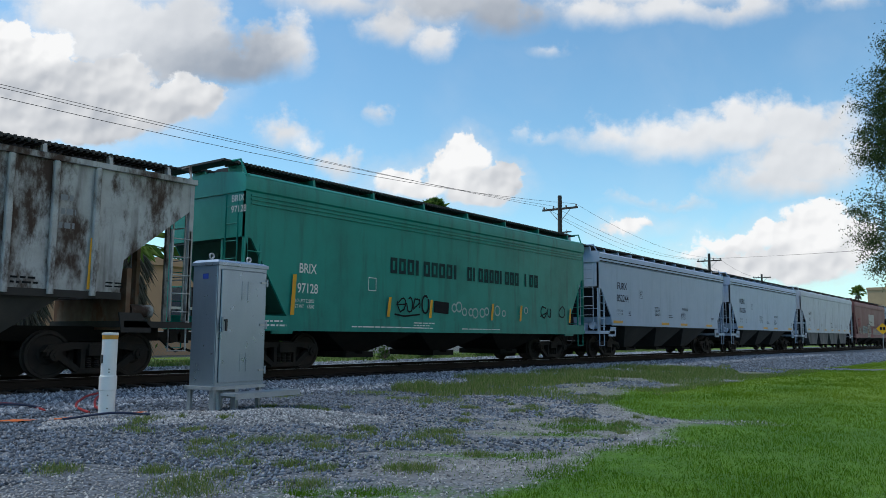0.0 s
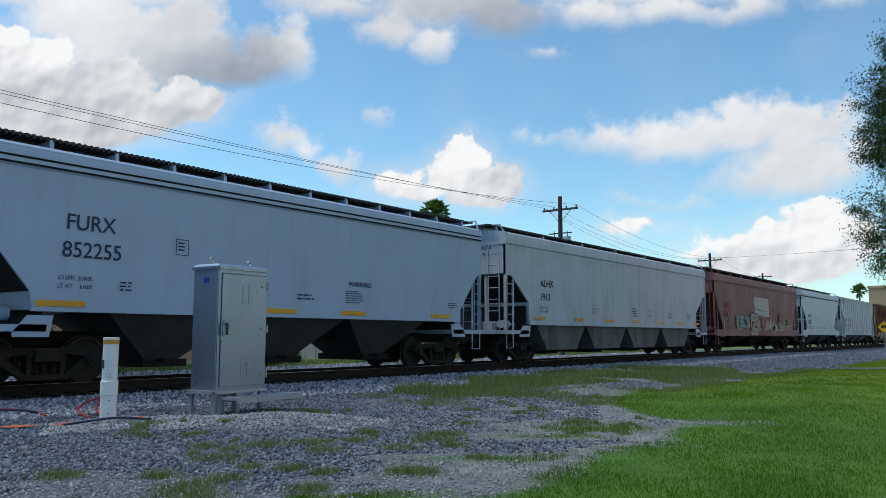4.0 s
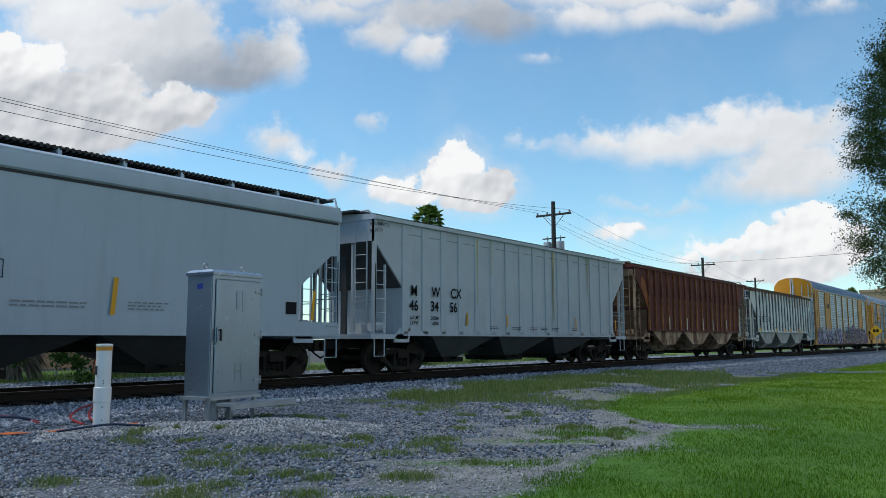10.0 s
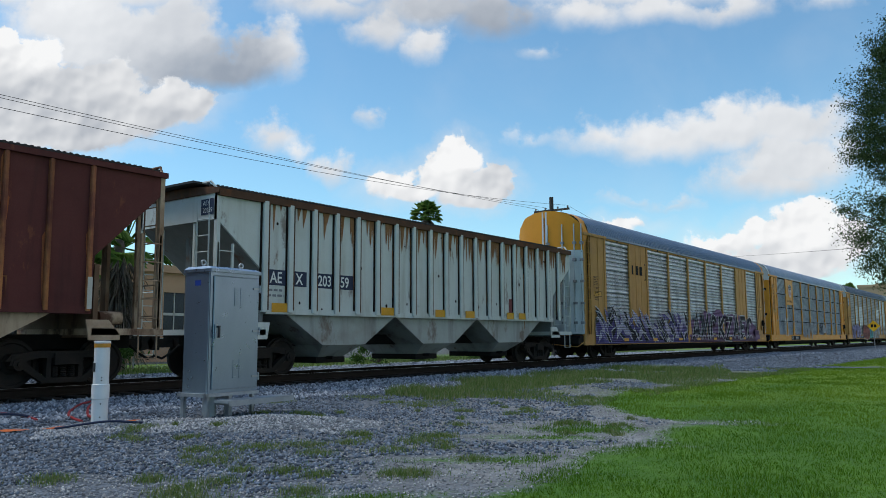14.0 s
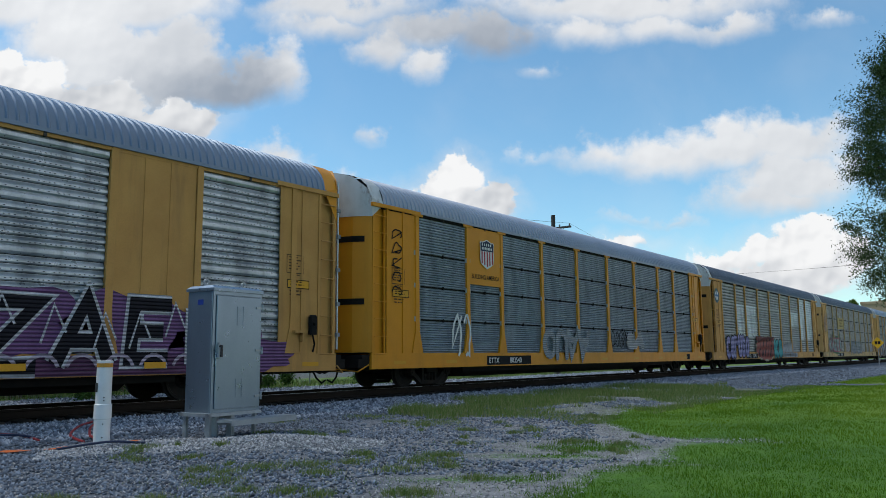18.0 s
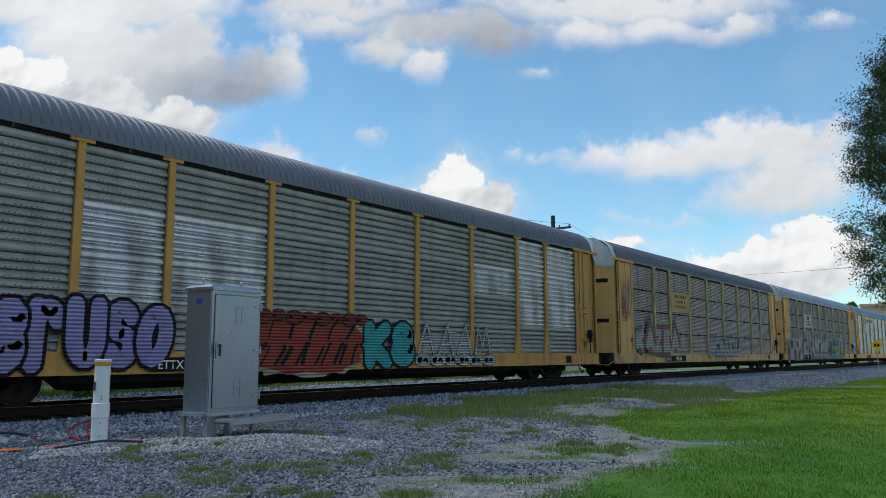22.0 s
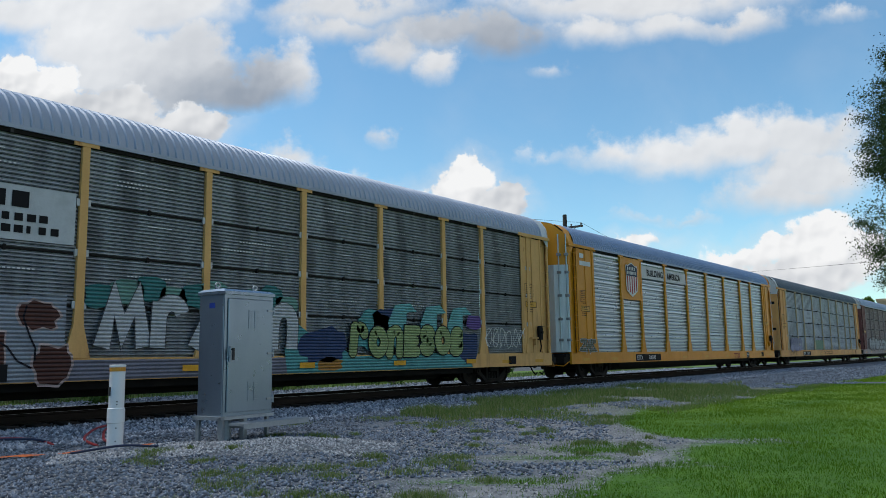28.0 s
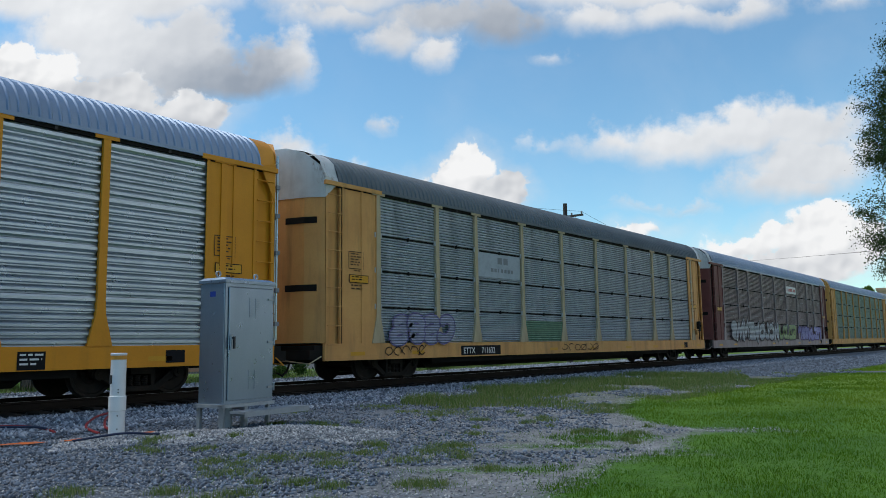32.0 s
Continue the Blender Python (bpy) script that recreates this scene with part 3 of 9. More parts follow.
def wild(car, x0, x1, z0, z1, n, cols, seed, y=FACE - 0.05, label="sharp interlocking graffiti lettering"):
    """Angular lettering: dark shards with pale sprayed edges, spiked along the top, over a ground of the first colour."""
    rnd = random.Random(seed)
    h = z1 - z0
    bg = Shape()
    m = int((x1 - x0) / 0.5)
    up = [(x0 + (x1 - x0) * (i + (0.3 if i % 2 else 0)) / m, z0 + h * (0.62 + 0.2 * rnd.random() if i % 2 else 0.40 + 0.15 * rnd.random())) for i in range(m)] + [(x1, z0 + 0.1 * h)]
    for i in range(m):
        bg.flat([(up[i][0], z0), (up[i + 1][0], z0), up[i + 1], up[i]], y)
    part("graffiti_ground", bg, spray(*cols[0]), car, label)
    names = [q[0] for q in cols[1:]]
    layers, edges = [Shape() for _ in cols[1:]], Shape()
    for i in range(n):
        cx, cz = x0 + (x1 - x0) * (i + rnd.random()) / n, z0 + h * rnd.uniform(0.15, 0.80)
        l, wd = h * rnd.uniform(0.35, 0.8), h * rnd.uniform(0.06, 0.15)
        t = rnd.choice((2.45, 2.6, 2.3, 2.75, 0.7, 2.5)) + rnd.uniform(-0.2, 0.2)
        dx, dz = math.cos(t) * l / 2, math.sin(t) * l / 2
        nx, nz = -math.sin(t) * wd, math.cos(t) * wd
        k = rnd.randrange(len(layers))
        q = [(cx - dx, cz - dz), (cx - dx * 0.3 + nx, cz - dz * 0.3 + nz), (cx + dx * 0.4 + nx * 0.6, cz + dz * 0.4 + nz * 0.6), (cx + dx, cz + dz), (cx + dx * 0.2 - nx * 0.5, cz + dz * 0.2 - nz * 0.5)]
        q = [(min(x1, max(x0, a)), min(z1 + 0.08, max(z0 + 0.02, b))) for a, b in q]
        yy = y - 0.002 - 0.0016 * (i % 11)
        layers[k].flat(q, yy)
        stroke(edges, q[:4] if rnd.random() < 0.6 else q[3:] + q[:1], h * rnd.uniform(0.014, 0.035), yy - 0.0008)
        if rnd.random() < 0.5:
            stroke(edges, [(cx - dx * 0.5, cz - dz * 0.5), (cx + nx * 0.3, cz + nz * 0.3), (cx + dx * 0.7, cz + dz * 0.7)], h * 0.014, yy - 0.0008)
    for s, c in zip(layers, cols[1:]):
        tagged(part("graffiti_shard", s, spray(*c), car), kind="stuff")
    tagged(part("graffiti_edge", edges, spray("white", (0.62, 0.62, 0.66)), car), kind="stuff")


def scribble(car, x0, x1, z0, z1, n, mat, seed, y=FACE - 0.012, w=0.035):
    """A row of sprayed loops, each a part of its own."""
    rnd = random.Random(seed)
    for i in range(n):
        s = Shape()
        cx, cz = x0 + (i + 0.5) * (x1 - x0) / n, (z0 + z1) / 2
        a, b = (x1 - x0) / n * 0.5, (z1 - z0) / 2
        t0, t1 = rnd.uniform(0, 6), rnd.uniform(3.5, 6.5)
        pts = [(cx + a * math.cos(t0 + t1 * k / 9) * rnd.uniform(0.7, 1), cz + b * math.sin(t0 + t1 * k / 9) * rnd.uniform(0.6, 1)) for k in range(10)]
        if rnd.random() < 0.6:
            pts += [(cx - a, cz - b * rnd.random()), (cx + a, cz + b * rnd.uniform(-0.2, 1))]
        stroke(s, pts, w, y - 0.002 * (i % 2))
        part("graffiti_scribble", s, mat, car)


def hopper(at_x, L, label, body_mat, zE=4.45, zS=1.38, diag=(3.0, 0.35, 2.15, 1.25), ribs=None, rib_mat=None, sill=None, bays=3, bay_mat=None, post_mat=None,
           deep_sill=False, roof_mat=None, board_rise=0.42, stripe=None, slope_mat=None, rib_w=0.12, rib_d=0.09, band=True, board_gap=1.3, bay_wide=False, slope_top=0.0, bay_foot=(0.74, 0.80)):
    """A covered hopper car. Its front end stands at x = 0 of its own space, the rail's top at z = 0."""
    car = thing("hopper_car", (at_x, TRACK_Y, RAIL_Z), label, "freight car", "cars of the freight train")
    post_mat, roof_mat, rib_mat = post_mat or body_mat, roof_mat or body_mat, rib_mat or body_mat
    zd, xd, zk, xk = diag          # where the slope leaves the end, and where it meets the sill
    body = [(0, zE - 0.02), (0, zd), (xd, zd - 0.03), (xk, zk), (xk + 0.06, zS), (L - xk - 0.06, zS), (L - xk, zk), (L - xd, zd - 0.03), (L, zd), (L, zE - 0.02)]
    part("body", Shape().prism(body[::-1], FACE, -FACE), body_mat, car)
    # roof with rounded shoulders
    prof = [(-1.52, zE - 0.40), (-1.56, zE - 0.36), (-1.555, zE - 0.12), (-1.50, zE), (-1.36, zE + 0.07), (-0.6, zE + 0.16), (0, zE + 0.18)]
    if not band:
        prof = [(-1.53, zE - 0.10), (-1.60, zE - 0.10), (-1.60, zE + 0.01), (-1.40, zE + 0.05), (-0.6, zE + 0.12), (0, zE + 0.14)]
    prof = prof + [(-y, z) for y, z in prof[-2::-1]]
    part("roof", Shape().along(prof, -0.03, L + 0.03), roof_mat, car, smooth=True)
    if stripe:
        for z in stripe:
            part("stripe", Shape().box(0.02, L - 0.02, FACE - 0.045, FACE + 0.01, z - 0.02, z + 0.02), INK, car)
    zb = zE + board_rise
    zh = zE + board_rise + 0.02
    hatch = Shape().along([(-0.38, zE + 0.05), (-0.38, zh - 0.03), (-0.30, zh), (0.30, zh), (0.38, zh - 0.03), (0.38, zE + 0.05)], 0.5, L - 0.5)
    trough = part("hatch_trough", hatch, GRATE, car)
    for i in range(int((L - 1.2) / 1.25)):
        part("hatch_clamp", lambda e=zh: Shape().box(-0.10, 0.10, -0.42, -0.36, e - 0.16, e + 0.05), BLACK, trough, "", False, ("clamp", zh), (0.9 + i * 1.25, 0, 0))
    for sgn in (-1, 1):
        y0, y1 = sorted((sgn * 0.48, sgn * 0.98))
        s = Shape()
        s.box(0.1, L - 0.1, y0, y1, zb - 0.035, zb)
        n = int(L / 0.13)
        for i in range(n):
            x = 0.15 + i * (L - 0.3) / n
            s.box(x, x + 0.05, y0 - 0.008, y1 + 0.008, zb - 0.07, zb + 0.015)
        part("running_board", s, GRATE, car)
        for i in range(int((L - 0.6) / board_gap) + 1):
            x = 0.3 + i * (L - 0.6) / int((L - 0.6) / board_gap)
            part("board_support", lambda a=y0, b=y1, e=zE, t=zb - 0.036: Shape().along([(a - 0.03, e + 0.05), (b + 0.03, e + 0.05), (b, t), (a, t)] if a > 0 else [(a - 0.05, e - 0.02), (b + 0.03, e + 0.05), (b, t), (a, t)], -0.04, 0.04),
                 roof_mat, car, "", False, ("sup", sgn, zE, board_rise), (x, 0, 0))
    # end platforms, posts, ladders, steps
    for e, sx in ((0, 1), (L, -1)):
        X = lambda a: e + sx * a
        def bx(s, a, b, *r):
            s.box(*sorted((X(a), X(b))), *r)
            return s
        part("crossover_board", bx(Shape(), -0.28, 0.12, -1.0, 1.0, zb - 0.05, zb), GRATE, car)
        for sgn in (-1, 1):
            yy = sorted((sgn * 1.53, sgn * 1.43))
            part("corner_post", bx(Shape(), 0.0, 0.10, *yy, 1.12, zE + 0.02), post_mat, car)
            yy = sorted((sgn * 0.62, sgn * 0.70))
            part("end_post", bx(Shape(), 0.02, 0.10, *yy, 1.12, zd), post_mat, car)
            part("roof_stay", Shape().tube([(X(0.05), sgn * 1.46, zE), (X(-0.02), sgn * 1.30, zb - 0.02), (X(-0.02), sgn * 0.95, zb - 0.02)], 0.03), post_mat, car)
            part("end_rail", Shape().tube([(X(0.04), sgn * 0.66, 2.05), (X(0.04), sgn * 1.48, 2.05), (X(0.04), sgn * 1.48, 2.0)], 0.016), post_mat, car)
            yl = sgn * 1.53 - (0.06 if sgn > 0 else 0)
            xa, xb = sorted((X(0.06), X(0.48)))
            ladder(car, "ladder", xa, xb, yl, 1.15, min(zd - 0.15, 3.1), 5, post_mat)
            part("stirrup_step", Shape().tube([(xa, sgn * 1.50, 1.12), (xa, sgn * 1.50, 0.52), (xb, sgn * 1.50, 0.52), (xb, sgn * 1.50, 1.12)], 0.02), post_mat, car)
        # end ladder on the end wall
        s = Shape()
        for i in range(7):
            z = 1.4 + i * (zE - 1.7) / 7
            s.rod((X(0.0), -1.25, z), (X(0.0), -0.80, z), 0.014, 6)
        for y in (-1.25, -0.80):
            s.rod((X(0.0), y, 1.15), (X(0.0), y, zE - 0.2), 0.02, 6)
        part("end_ladder", s, post_mat, car)
        part("end_sill", bx(Shape(), -0.08, 1.5, -1.52, 1.52, 1.0, 1.13), sill or post_mat, car)
        part("end_gusset", Shape().prism([(X(0.9), 0.90), (X(1.55), 0.90), (X(1.62), 1.30), (X(1.15), 1.30), (X(0.9), 1.0)], FACE, FACE + 0.04), sill or post_mat, car)
        part("slope_brace", Shape().prism([(X(0.35), 1.13), (X(0.43), 1.13), (X(0.43), zd - 0.1), (X(0.35), zd - 0.05)], -0.10, 0.10), slope_mat or bay_mat or body_mat, car)
        part("brake_cylinder", Shape().rod((X(0.55), -0.9, 1.35), (X(1.05), -0.9, 1.35), 0.14, 12).box(*sorted((X(0.5), X(0.8))), -0.6, -0.2, 1.13, 1.45), post_mat, car, smooth=True)
        part("inner_bulkhead", bx(Shape(), 1.35, 1.45, -1.45, 1.45, 0.95, max(zk - 0.15, 1.4)), slope_mat or bay_mat or BLACK, car)
        if slope_mat:
            # outer skin of the slope sheet, below the end wall; its dark colour on most cars is painted-in shade
            o = 0.012
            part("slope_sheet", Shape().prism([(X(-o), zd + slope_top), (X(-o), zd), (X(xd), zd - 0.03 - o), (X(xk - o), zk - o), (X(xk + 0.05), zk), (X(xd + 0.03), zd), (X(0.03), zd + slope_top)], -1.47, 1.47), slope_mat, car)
        coupler(car, X(-0.05), -sx)
    part("centre_sill", Shape().box(-0.05, L + 0.05, -0.30, 0.30, 0.72, 1.02), BLACK, car)
    if deep_sill:
        part("side_sill", Shape().prism([(0.05, zS - 0.36), (L - 0.05, zS - 0.36), (L - 0.05, zS), (0.05, zS)], FACE - 0.03, FACE + 0.05), sill or body_mat, car)
        part("side_sill", Shape().prism([(0.05, zS - 0.36), (L - 0.05, zS - 0.36), (L - 0.05, zS), (0.05, zS)], -FACE - 0.05, -FACE + 0.03), sill or body_mat, car)
    else:
        for a, b in ((FACE - 0.035, FACE + 0.03), (-FACE - 0.03, -FACE + 0.035)):
            part("side_sill", Shape().box(xk + 0.04, L - xk - 0.04, a, b, zS - 0.03, zS + 0.11), sill or body_mat, car)
    # discharge bays
    a0, a1 = (2.7, L - 2.7) if not bay_wide else (2.2, L - 2.2)
    step = (a1 - a0) / bays
    zt = zS - (0.36 if deep_sill else 0.02)
    for i in range(bays):
        xa, xb = a0 + i * step + 0.06, a0 + (i + 1) * step - 0.06
        xm, hw = (xa + xb) / 2, 0.42
        zb_ = 0.30
        yt, ybm = 1.42, 0.75
        v = [(xa, -yt, zt), (xb, -yt, zt), (xb, yt, zt), (xa, yt, zt), (xm - hw, -ybm, zb_ + 0.12), (xm + hw, -ybm, zb_ + 0.12), (xm + hw, ybm, zb_ + 0.12), (xm - hw, ybm, zb_ + 0.12)]
        s = Shape().add(v, [(0, 1, 2, 3), (7, 6, 5, 4), (0, 4, 5, 1), (1, 5, 6, 2), (2, 6, 7, 3), (3, 7, 4, 0)])
        if bay_wide:
            # upright side sheets that narrow downwards, then a short funnel
            zm, wm = bay_foot
            s = Shape().prism([(xm - wm, zm), (xm + wm, zm), (xb + 0.02, zt), (xa - 0.02, zt)], -1.40, 1.40)
            v = [(xm - wm + 0.05, -1.36, zm), (xm + wm - 0.05, -1.36, zm), (xm + wm - 0.05, 1.36, zm), (xm - wm + 0.05, 1.36, zm), (xm - hw, -0.8, 0.36), (xm + hw, -0.8, 0.36), (xm + hw, 0.8, 0.36), (xm - hw, 0.8, 0.36)]
            s.add(v, [(7, 6, 5, 4), (0, 4, 5, 1), (1, 5, 6, 2), (2, 6, 7, 3), (3, 7, 4, 0)])
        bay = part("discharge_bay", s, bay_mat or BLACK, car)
        g = Shape().box(xm - hw - 0.12, xm + hw + 0.12, -0.9, 0.9, zb_ - 0.04, zb_ + 0.12)
        g.rod((xm - 0.15, -1.15, zb_ + 0.10), (xm - 0.15, 1.15, zb_ + 0.10), 0.04, 8)
        part("outlet_gate", g, BLACK, bay)
    if ribs:
        for x in ribs:
            part("rib", lambda: Shape().cbox(-rib_w / 2, rib_w / 2, FACE - rib_d, FACE + 0.01, zS + 0.02, zE - 0.10, 0.02), rib_mat, car, "", False, ("rib", zS, zE, rib_w, rib_d), (x, 0, 0))
    trucks(car, (1.75, L - 1.75))
    return car


def reflectors(car, xs, z0, w, h, tilt=0.0, mat=None):
    for x in xs:
        part("reflector", Shape().flat([(x, z0), (x + w, z0), (x + w + tilt, z0 + h), (x + tilt, z0 + h)], FACE - 0.052), mat or REFLECT, car)


def hoppers():
    paint = surface
    # weathered grey-white ribbed car
    c0 = paint("weathered white car paint", (0.46, 0.46, 0.46), 0.6, second=(0.22, 0.20, 0.18), amount=0.6, scale=1.2, rust=0.80, rust_col=(0.05, 0.028, 0.02), streak=0.75, streak_col=(0.05, 0.035, 0.028))
    L = 16.95
    c = hopper(-6.8, L, "weathered grey-white ribbed hopper car with rust stains", c0, 4.22, 1.58, (3.55, 0.1, 2.35, 1.58), [1.6 + 0.82 * i for i in range(17)], c0, bays=3,
               bay_mat=surface("dark brownish hopper bays", (0.06, 0.055, 0.05), 0.8, second=(0.14, 0.12, 0.10), streak=0.3), band=False, board_rise=0.36, sill=surface("dark brownish sill", (0.05, 0.045, 0.042), 0.8, spec=0.1),
               slope_mat=surface("rust-brown slope sheet", (0.13, 0.075, 0.045), 0.85, second=(0.30, 0.24, 0.18), amount=0.6, rust=0.6))
    reflectors(c, [14.6], 1.72, 0.15, 1.0, 0.03)
    bars(c, 13.2, 1.72, 0.6, 0.18, 2, INK, FACE - 0.012, 3), bars(c, 15.0, 1.75, 0.4, 0.14, 2, INK, FACE - 0.012, 5)
    bars(c, 13.9, 2.7, 0.5, 0.8, 3, GREYPRINT, FACE - 0.012, 7)

    # green
    green = paint("green car paint", (0.010, 0.245, 0.20), 0.42, second=(0.008, 0.15, 0.125), amount=0.7, scale=0.55, streak=0.55, streak_col=(0.012, 0.06, 0.05), fine=0.15)
    L = 16.97
    # slope sheet in a darker green that holds the shade under the end
    c = hopper(11.55, L, "green covered hopper car with faded lettering and graffiti", green, 4.62, 1.33, (3.15, 0.2, 1.4, 1.3), deep_sill=True, bays=3, board_rise=0.40, board_gap=2.1, roof_mat=green, slope_mat=surface("shaded green slope sheet", (0.012, 0.07, 0.05), 0.6))
    zf = FACE - 0.014
    lettering(c, "BRIX", 1.70, 2.42, 0.24, WHITE, zf, 0.82, bold=0.004)
    lettering(c, "97128", 1.66, 1.92, 0.24, WHITE, zf, 0.82, bold=0.004)
    lettering(c, "LD LMT 222800", 1.60, 1.68, 0.085, WHITE, zf, 0.8)
    lettering(c, "LT WT    63200", 1.60, 1.54, 0.085, WHITE, zf, 0.8)
    dark_green = surface("dark faded lettering", (0.012, 0.030, 0.034), 0.6, second=(0.014, 0.085, 0.066), amount=0.6, scale=2, spec=0.1)
    block_word(c, 5.15, 2.64, 0.45, 9, 0.378, dark_green, zf, open_frames=True), block_word(c, 8.90, 2.64, 0.45, 10, 0.318, dark_green, zf, open_frames=True), block_word(c, 12.42, 2.64, 0.45, 3, 0.33, dark_green, zf, open_frames=True)
    for z in (4.14, 4.05, 3.95):
        part("bead", Shape().box(0.15, L - 0.15, FACE - 0.028, FACE + 0.01, z - 0.018, z + 0.018), green, c)
    reflectors(c, [1.42], 1.36, 0.12, 1.0, 0.06), reflectors(c, [4.98, 6.88, 10.2, 12.0, 15.62], 1.40, 0.12, 0.55, 0.08)
    for x0, x1, n, seed in ((5.45, 5.85, 1, 11), (5.85, 6.2, 1, 12), (6.2, 6.5, 1, 15), (13.5, 14.0, 1, 14), (14.0, 14.3, 1, 16), (14.9, 15.4, 1, 17)):
        scribble(c, x0, x1, 1.52, 2.02, n, INK, seed, zf, 0.045)
    tail = Shape()
    stroke(tail, [(5.35, 1.48), (5.8, 1.43), (6.5, 1.50)], 0.05, zf)
    stroke(tail, bow(6.75, 1.80, 0.16, 0.26, 50, 400, 14), 0.06, zf - 0.001)
    part("graffiti_ring", tail, INK, c)
    chalk_white = spray("thin white", (0.34, 0.45, 0.43))
    rnd = random.Random(13)
    for x in (8.2, 8.45, 8.75, 9.1, 9.35, 9.75, 10.0, 10.65, 11.05, 12.5):
        ring, r = Shape(), rnd.uniform(0.10, 0.17)
        stroke(ring, bow(x, 1.66 + rnd.uniform(-0.08, 0.16), r, r, 0, 360, 12), 0.05, zf)
        part("graffiti_bubble", ring, chalk_white, c)
    part("painted_patch", Shape().flat([(7.15, 1.58), (7.90, 1.54), (7.93, 1.90), (7.17, 1.93)], zf), INK, c)
    bars(c, 0.3, 1.02, 1.2, 0.2, 2, WHITE, FACE - 0.034, 21), bars(c, 3.6, 1.04, 3.0, 0.08, 1, WHITE, FACE - 0.034, 22), bars(c, 6.2, 1.04, 1.0, 0.22, 3, WHITE, FACE - 0.034, 23), bars(c, 8.6, 1.04, 2.4, 0.07, 1, WHITE, FACE - 0.034, 24)
    box = Shape()
    stroke(box, [(4.25, 2.1), (4.55, 2.1), (4.55, 2.45), (4.25, 2.45), (4.25, 2.1)], 0.02, zf)
    part("stencil_box", box, WHITE, c)
    lettering(c, "BRIX", -0.012, 4.0, 0.16, WHITE, -1.0, 1.0, "end_lettering", facing=-90), lettering(c, "97128", -0.012, 3.74, 0.16, WHITE, -1.0, 1.0, "end_lettering", facing=-90)

    # two lavender-grey sisters
    lav = paint("lavender-grey car paint", (0.335, 0.428, 0.575), 0.45, second=(0.285, 0.37, 0.505), amount=0.4, scale=0.6, streak=0.12, fine=0.06)
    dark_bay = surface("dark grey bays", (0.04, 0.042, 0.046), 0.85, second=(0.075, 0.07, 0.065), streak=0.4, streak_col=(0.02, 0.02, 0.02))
    for at, L, num, lim in ((29.9, 16.05, "852244", True), (47.25, 15.6, "852255", True)):
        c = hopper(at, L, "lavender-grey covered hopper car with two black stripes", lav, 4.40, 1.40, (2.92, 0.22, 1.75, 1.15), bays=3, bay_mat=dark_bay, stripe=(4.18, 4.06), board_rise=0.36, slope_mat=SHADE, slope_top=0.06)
        lettering(c, "FURX", 1.75, 2.95, 0.30, NAVY, zf, 0.95, bold=0.003), lettering(c, num, 1.70, 2.42, 0.30, NAVY, zf, 0.95, bold=0.003)
        lettering(c, "LD LMT  224400", 1.65, 1.98, 0.085, NAVY, zf, 0.8), lettering(c, "LT WT     61600", 1.65, 1.82, 0.085, NAVY, zf, 0.8)
        for x in (1.25, 6.6, 9.1, 12.9):
            part("reflector", Shape().flat([(x, 1.47), (x + 0.95, 1.47), (x + 0.95, 1.58), (x, 1.58)], FACE - 0.052), REFLECT, c)
        lettering(c, "WARNING", 9.4, 2.24, 0.13, NAVY, zf, 1.0, bold=0.003)
        bars(c, 5.9, 1.85, 0.8, 0.45, 7, NAVY, zf, 31), bars(c, 9.3, 1.76, 0.7, 0.36, 6, NAVY, zf, 32), bars(c, 2.9, 1.78, 0.3, 0.22, 3, NAVY, zf, 33), bars(c, 13.8, 1.75, 0.5, 0.2, 3, NAVY, zf, 34), bars(c, 7.6, 1.78, 0.6, 0.18, 2, NAVY, zf, 36)
        box = Shape()
        stroke(box, [(4.15, 2.65), (4.45, 2.65), (4.45, 2.98), (4.15, 2.98), (4.15, 2.65)], 0.015, zf)
        part("stencil_box", box, NAVY, c)
        bars(c, 4.2, 2.7, 0.2, 0.22, 3, NAVY, zf, 35)

    # long light-grey car
    pale = paint("pale grey car paint", (0.45, 0.49, 0.57), 0.5, second=(0.36, 0.39, 0.44), amount=0.5, scale=0.8, streak=0.4, streak_col=(0.20, 0.20, 0.21), fine=0.08)
    L = 20.05
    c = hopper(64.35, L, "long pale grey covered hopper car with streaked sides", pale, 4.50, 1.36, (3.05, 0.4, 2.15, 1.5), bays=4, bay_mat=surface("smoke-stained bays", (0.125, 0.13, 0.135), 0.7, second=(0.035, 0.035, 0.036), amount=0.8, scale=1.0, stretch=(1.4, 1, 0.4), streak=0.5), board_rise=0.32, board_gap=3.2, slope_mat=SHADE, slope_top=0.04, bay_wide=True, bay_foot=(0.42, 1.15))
    lettering(c, "ALHX", 2.33, 2.74, 0.26, INK, zf, 1.0, bold=0.003), lettering(c, "1913", 2.29, 2.24, 0.26, INK, zf, 1.0, bold=0.003)
    lettering(c, "LD LMT  217100", 2.22, 1.93, 0.085, INK, zf, 0.8), lettering(c, "LT WT     68900", 2.22, 1.79, 0.085, INK, zf, 0.8)
    for x in (1.85, 4.9, 7.6, 10.3, 13.2, 15.6, 18.0):
        part("reflector", Shape().flat([(x, 1.53), (x + 0.75, 1.53), (x + 0.75, 1.63), (x, 1.63)], FACE - 0.052), REFLECT, c)
    bars(c, 6.4, 1.78, 0.75, 0.30, 5, GREYPRINT, zf, 41), bars(c, 12.0, 1.8, 0.7, 0.28, 5, GREYPRINT, zf, 42), bars(c, 10.4, 1.75, 0.6, 0.42, 4, INK, zf, 43), bars(c, 14.6, 1.75, 0.5, 0.3, 3, INK, zf, 44), bars(c, 17.2, 1.75, 0.6, 0.3, 3, INK, zf, 45)
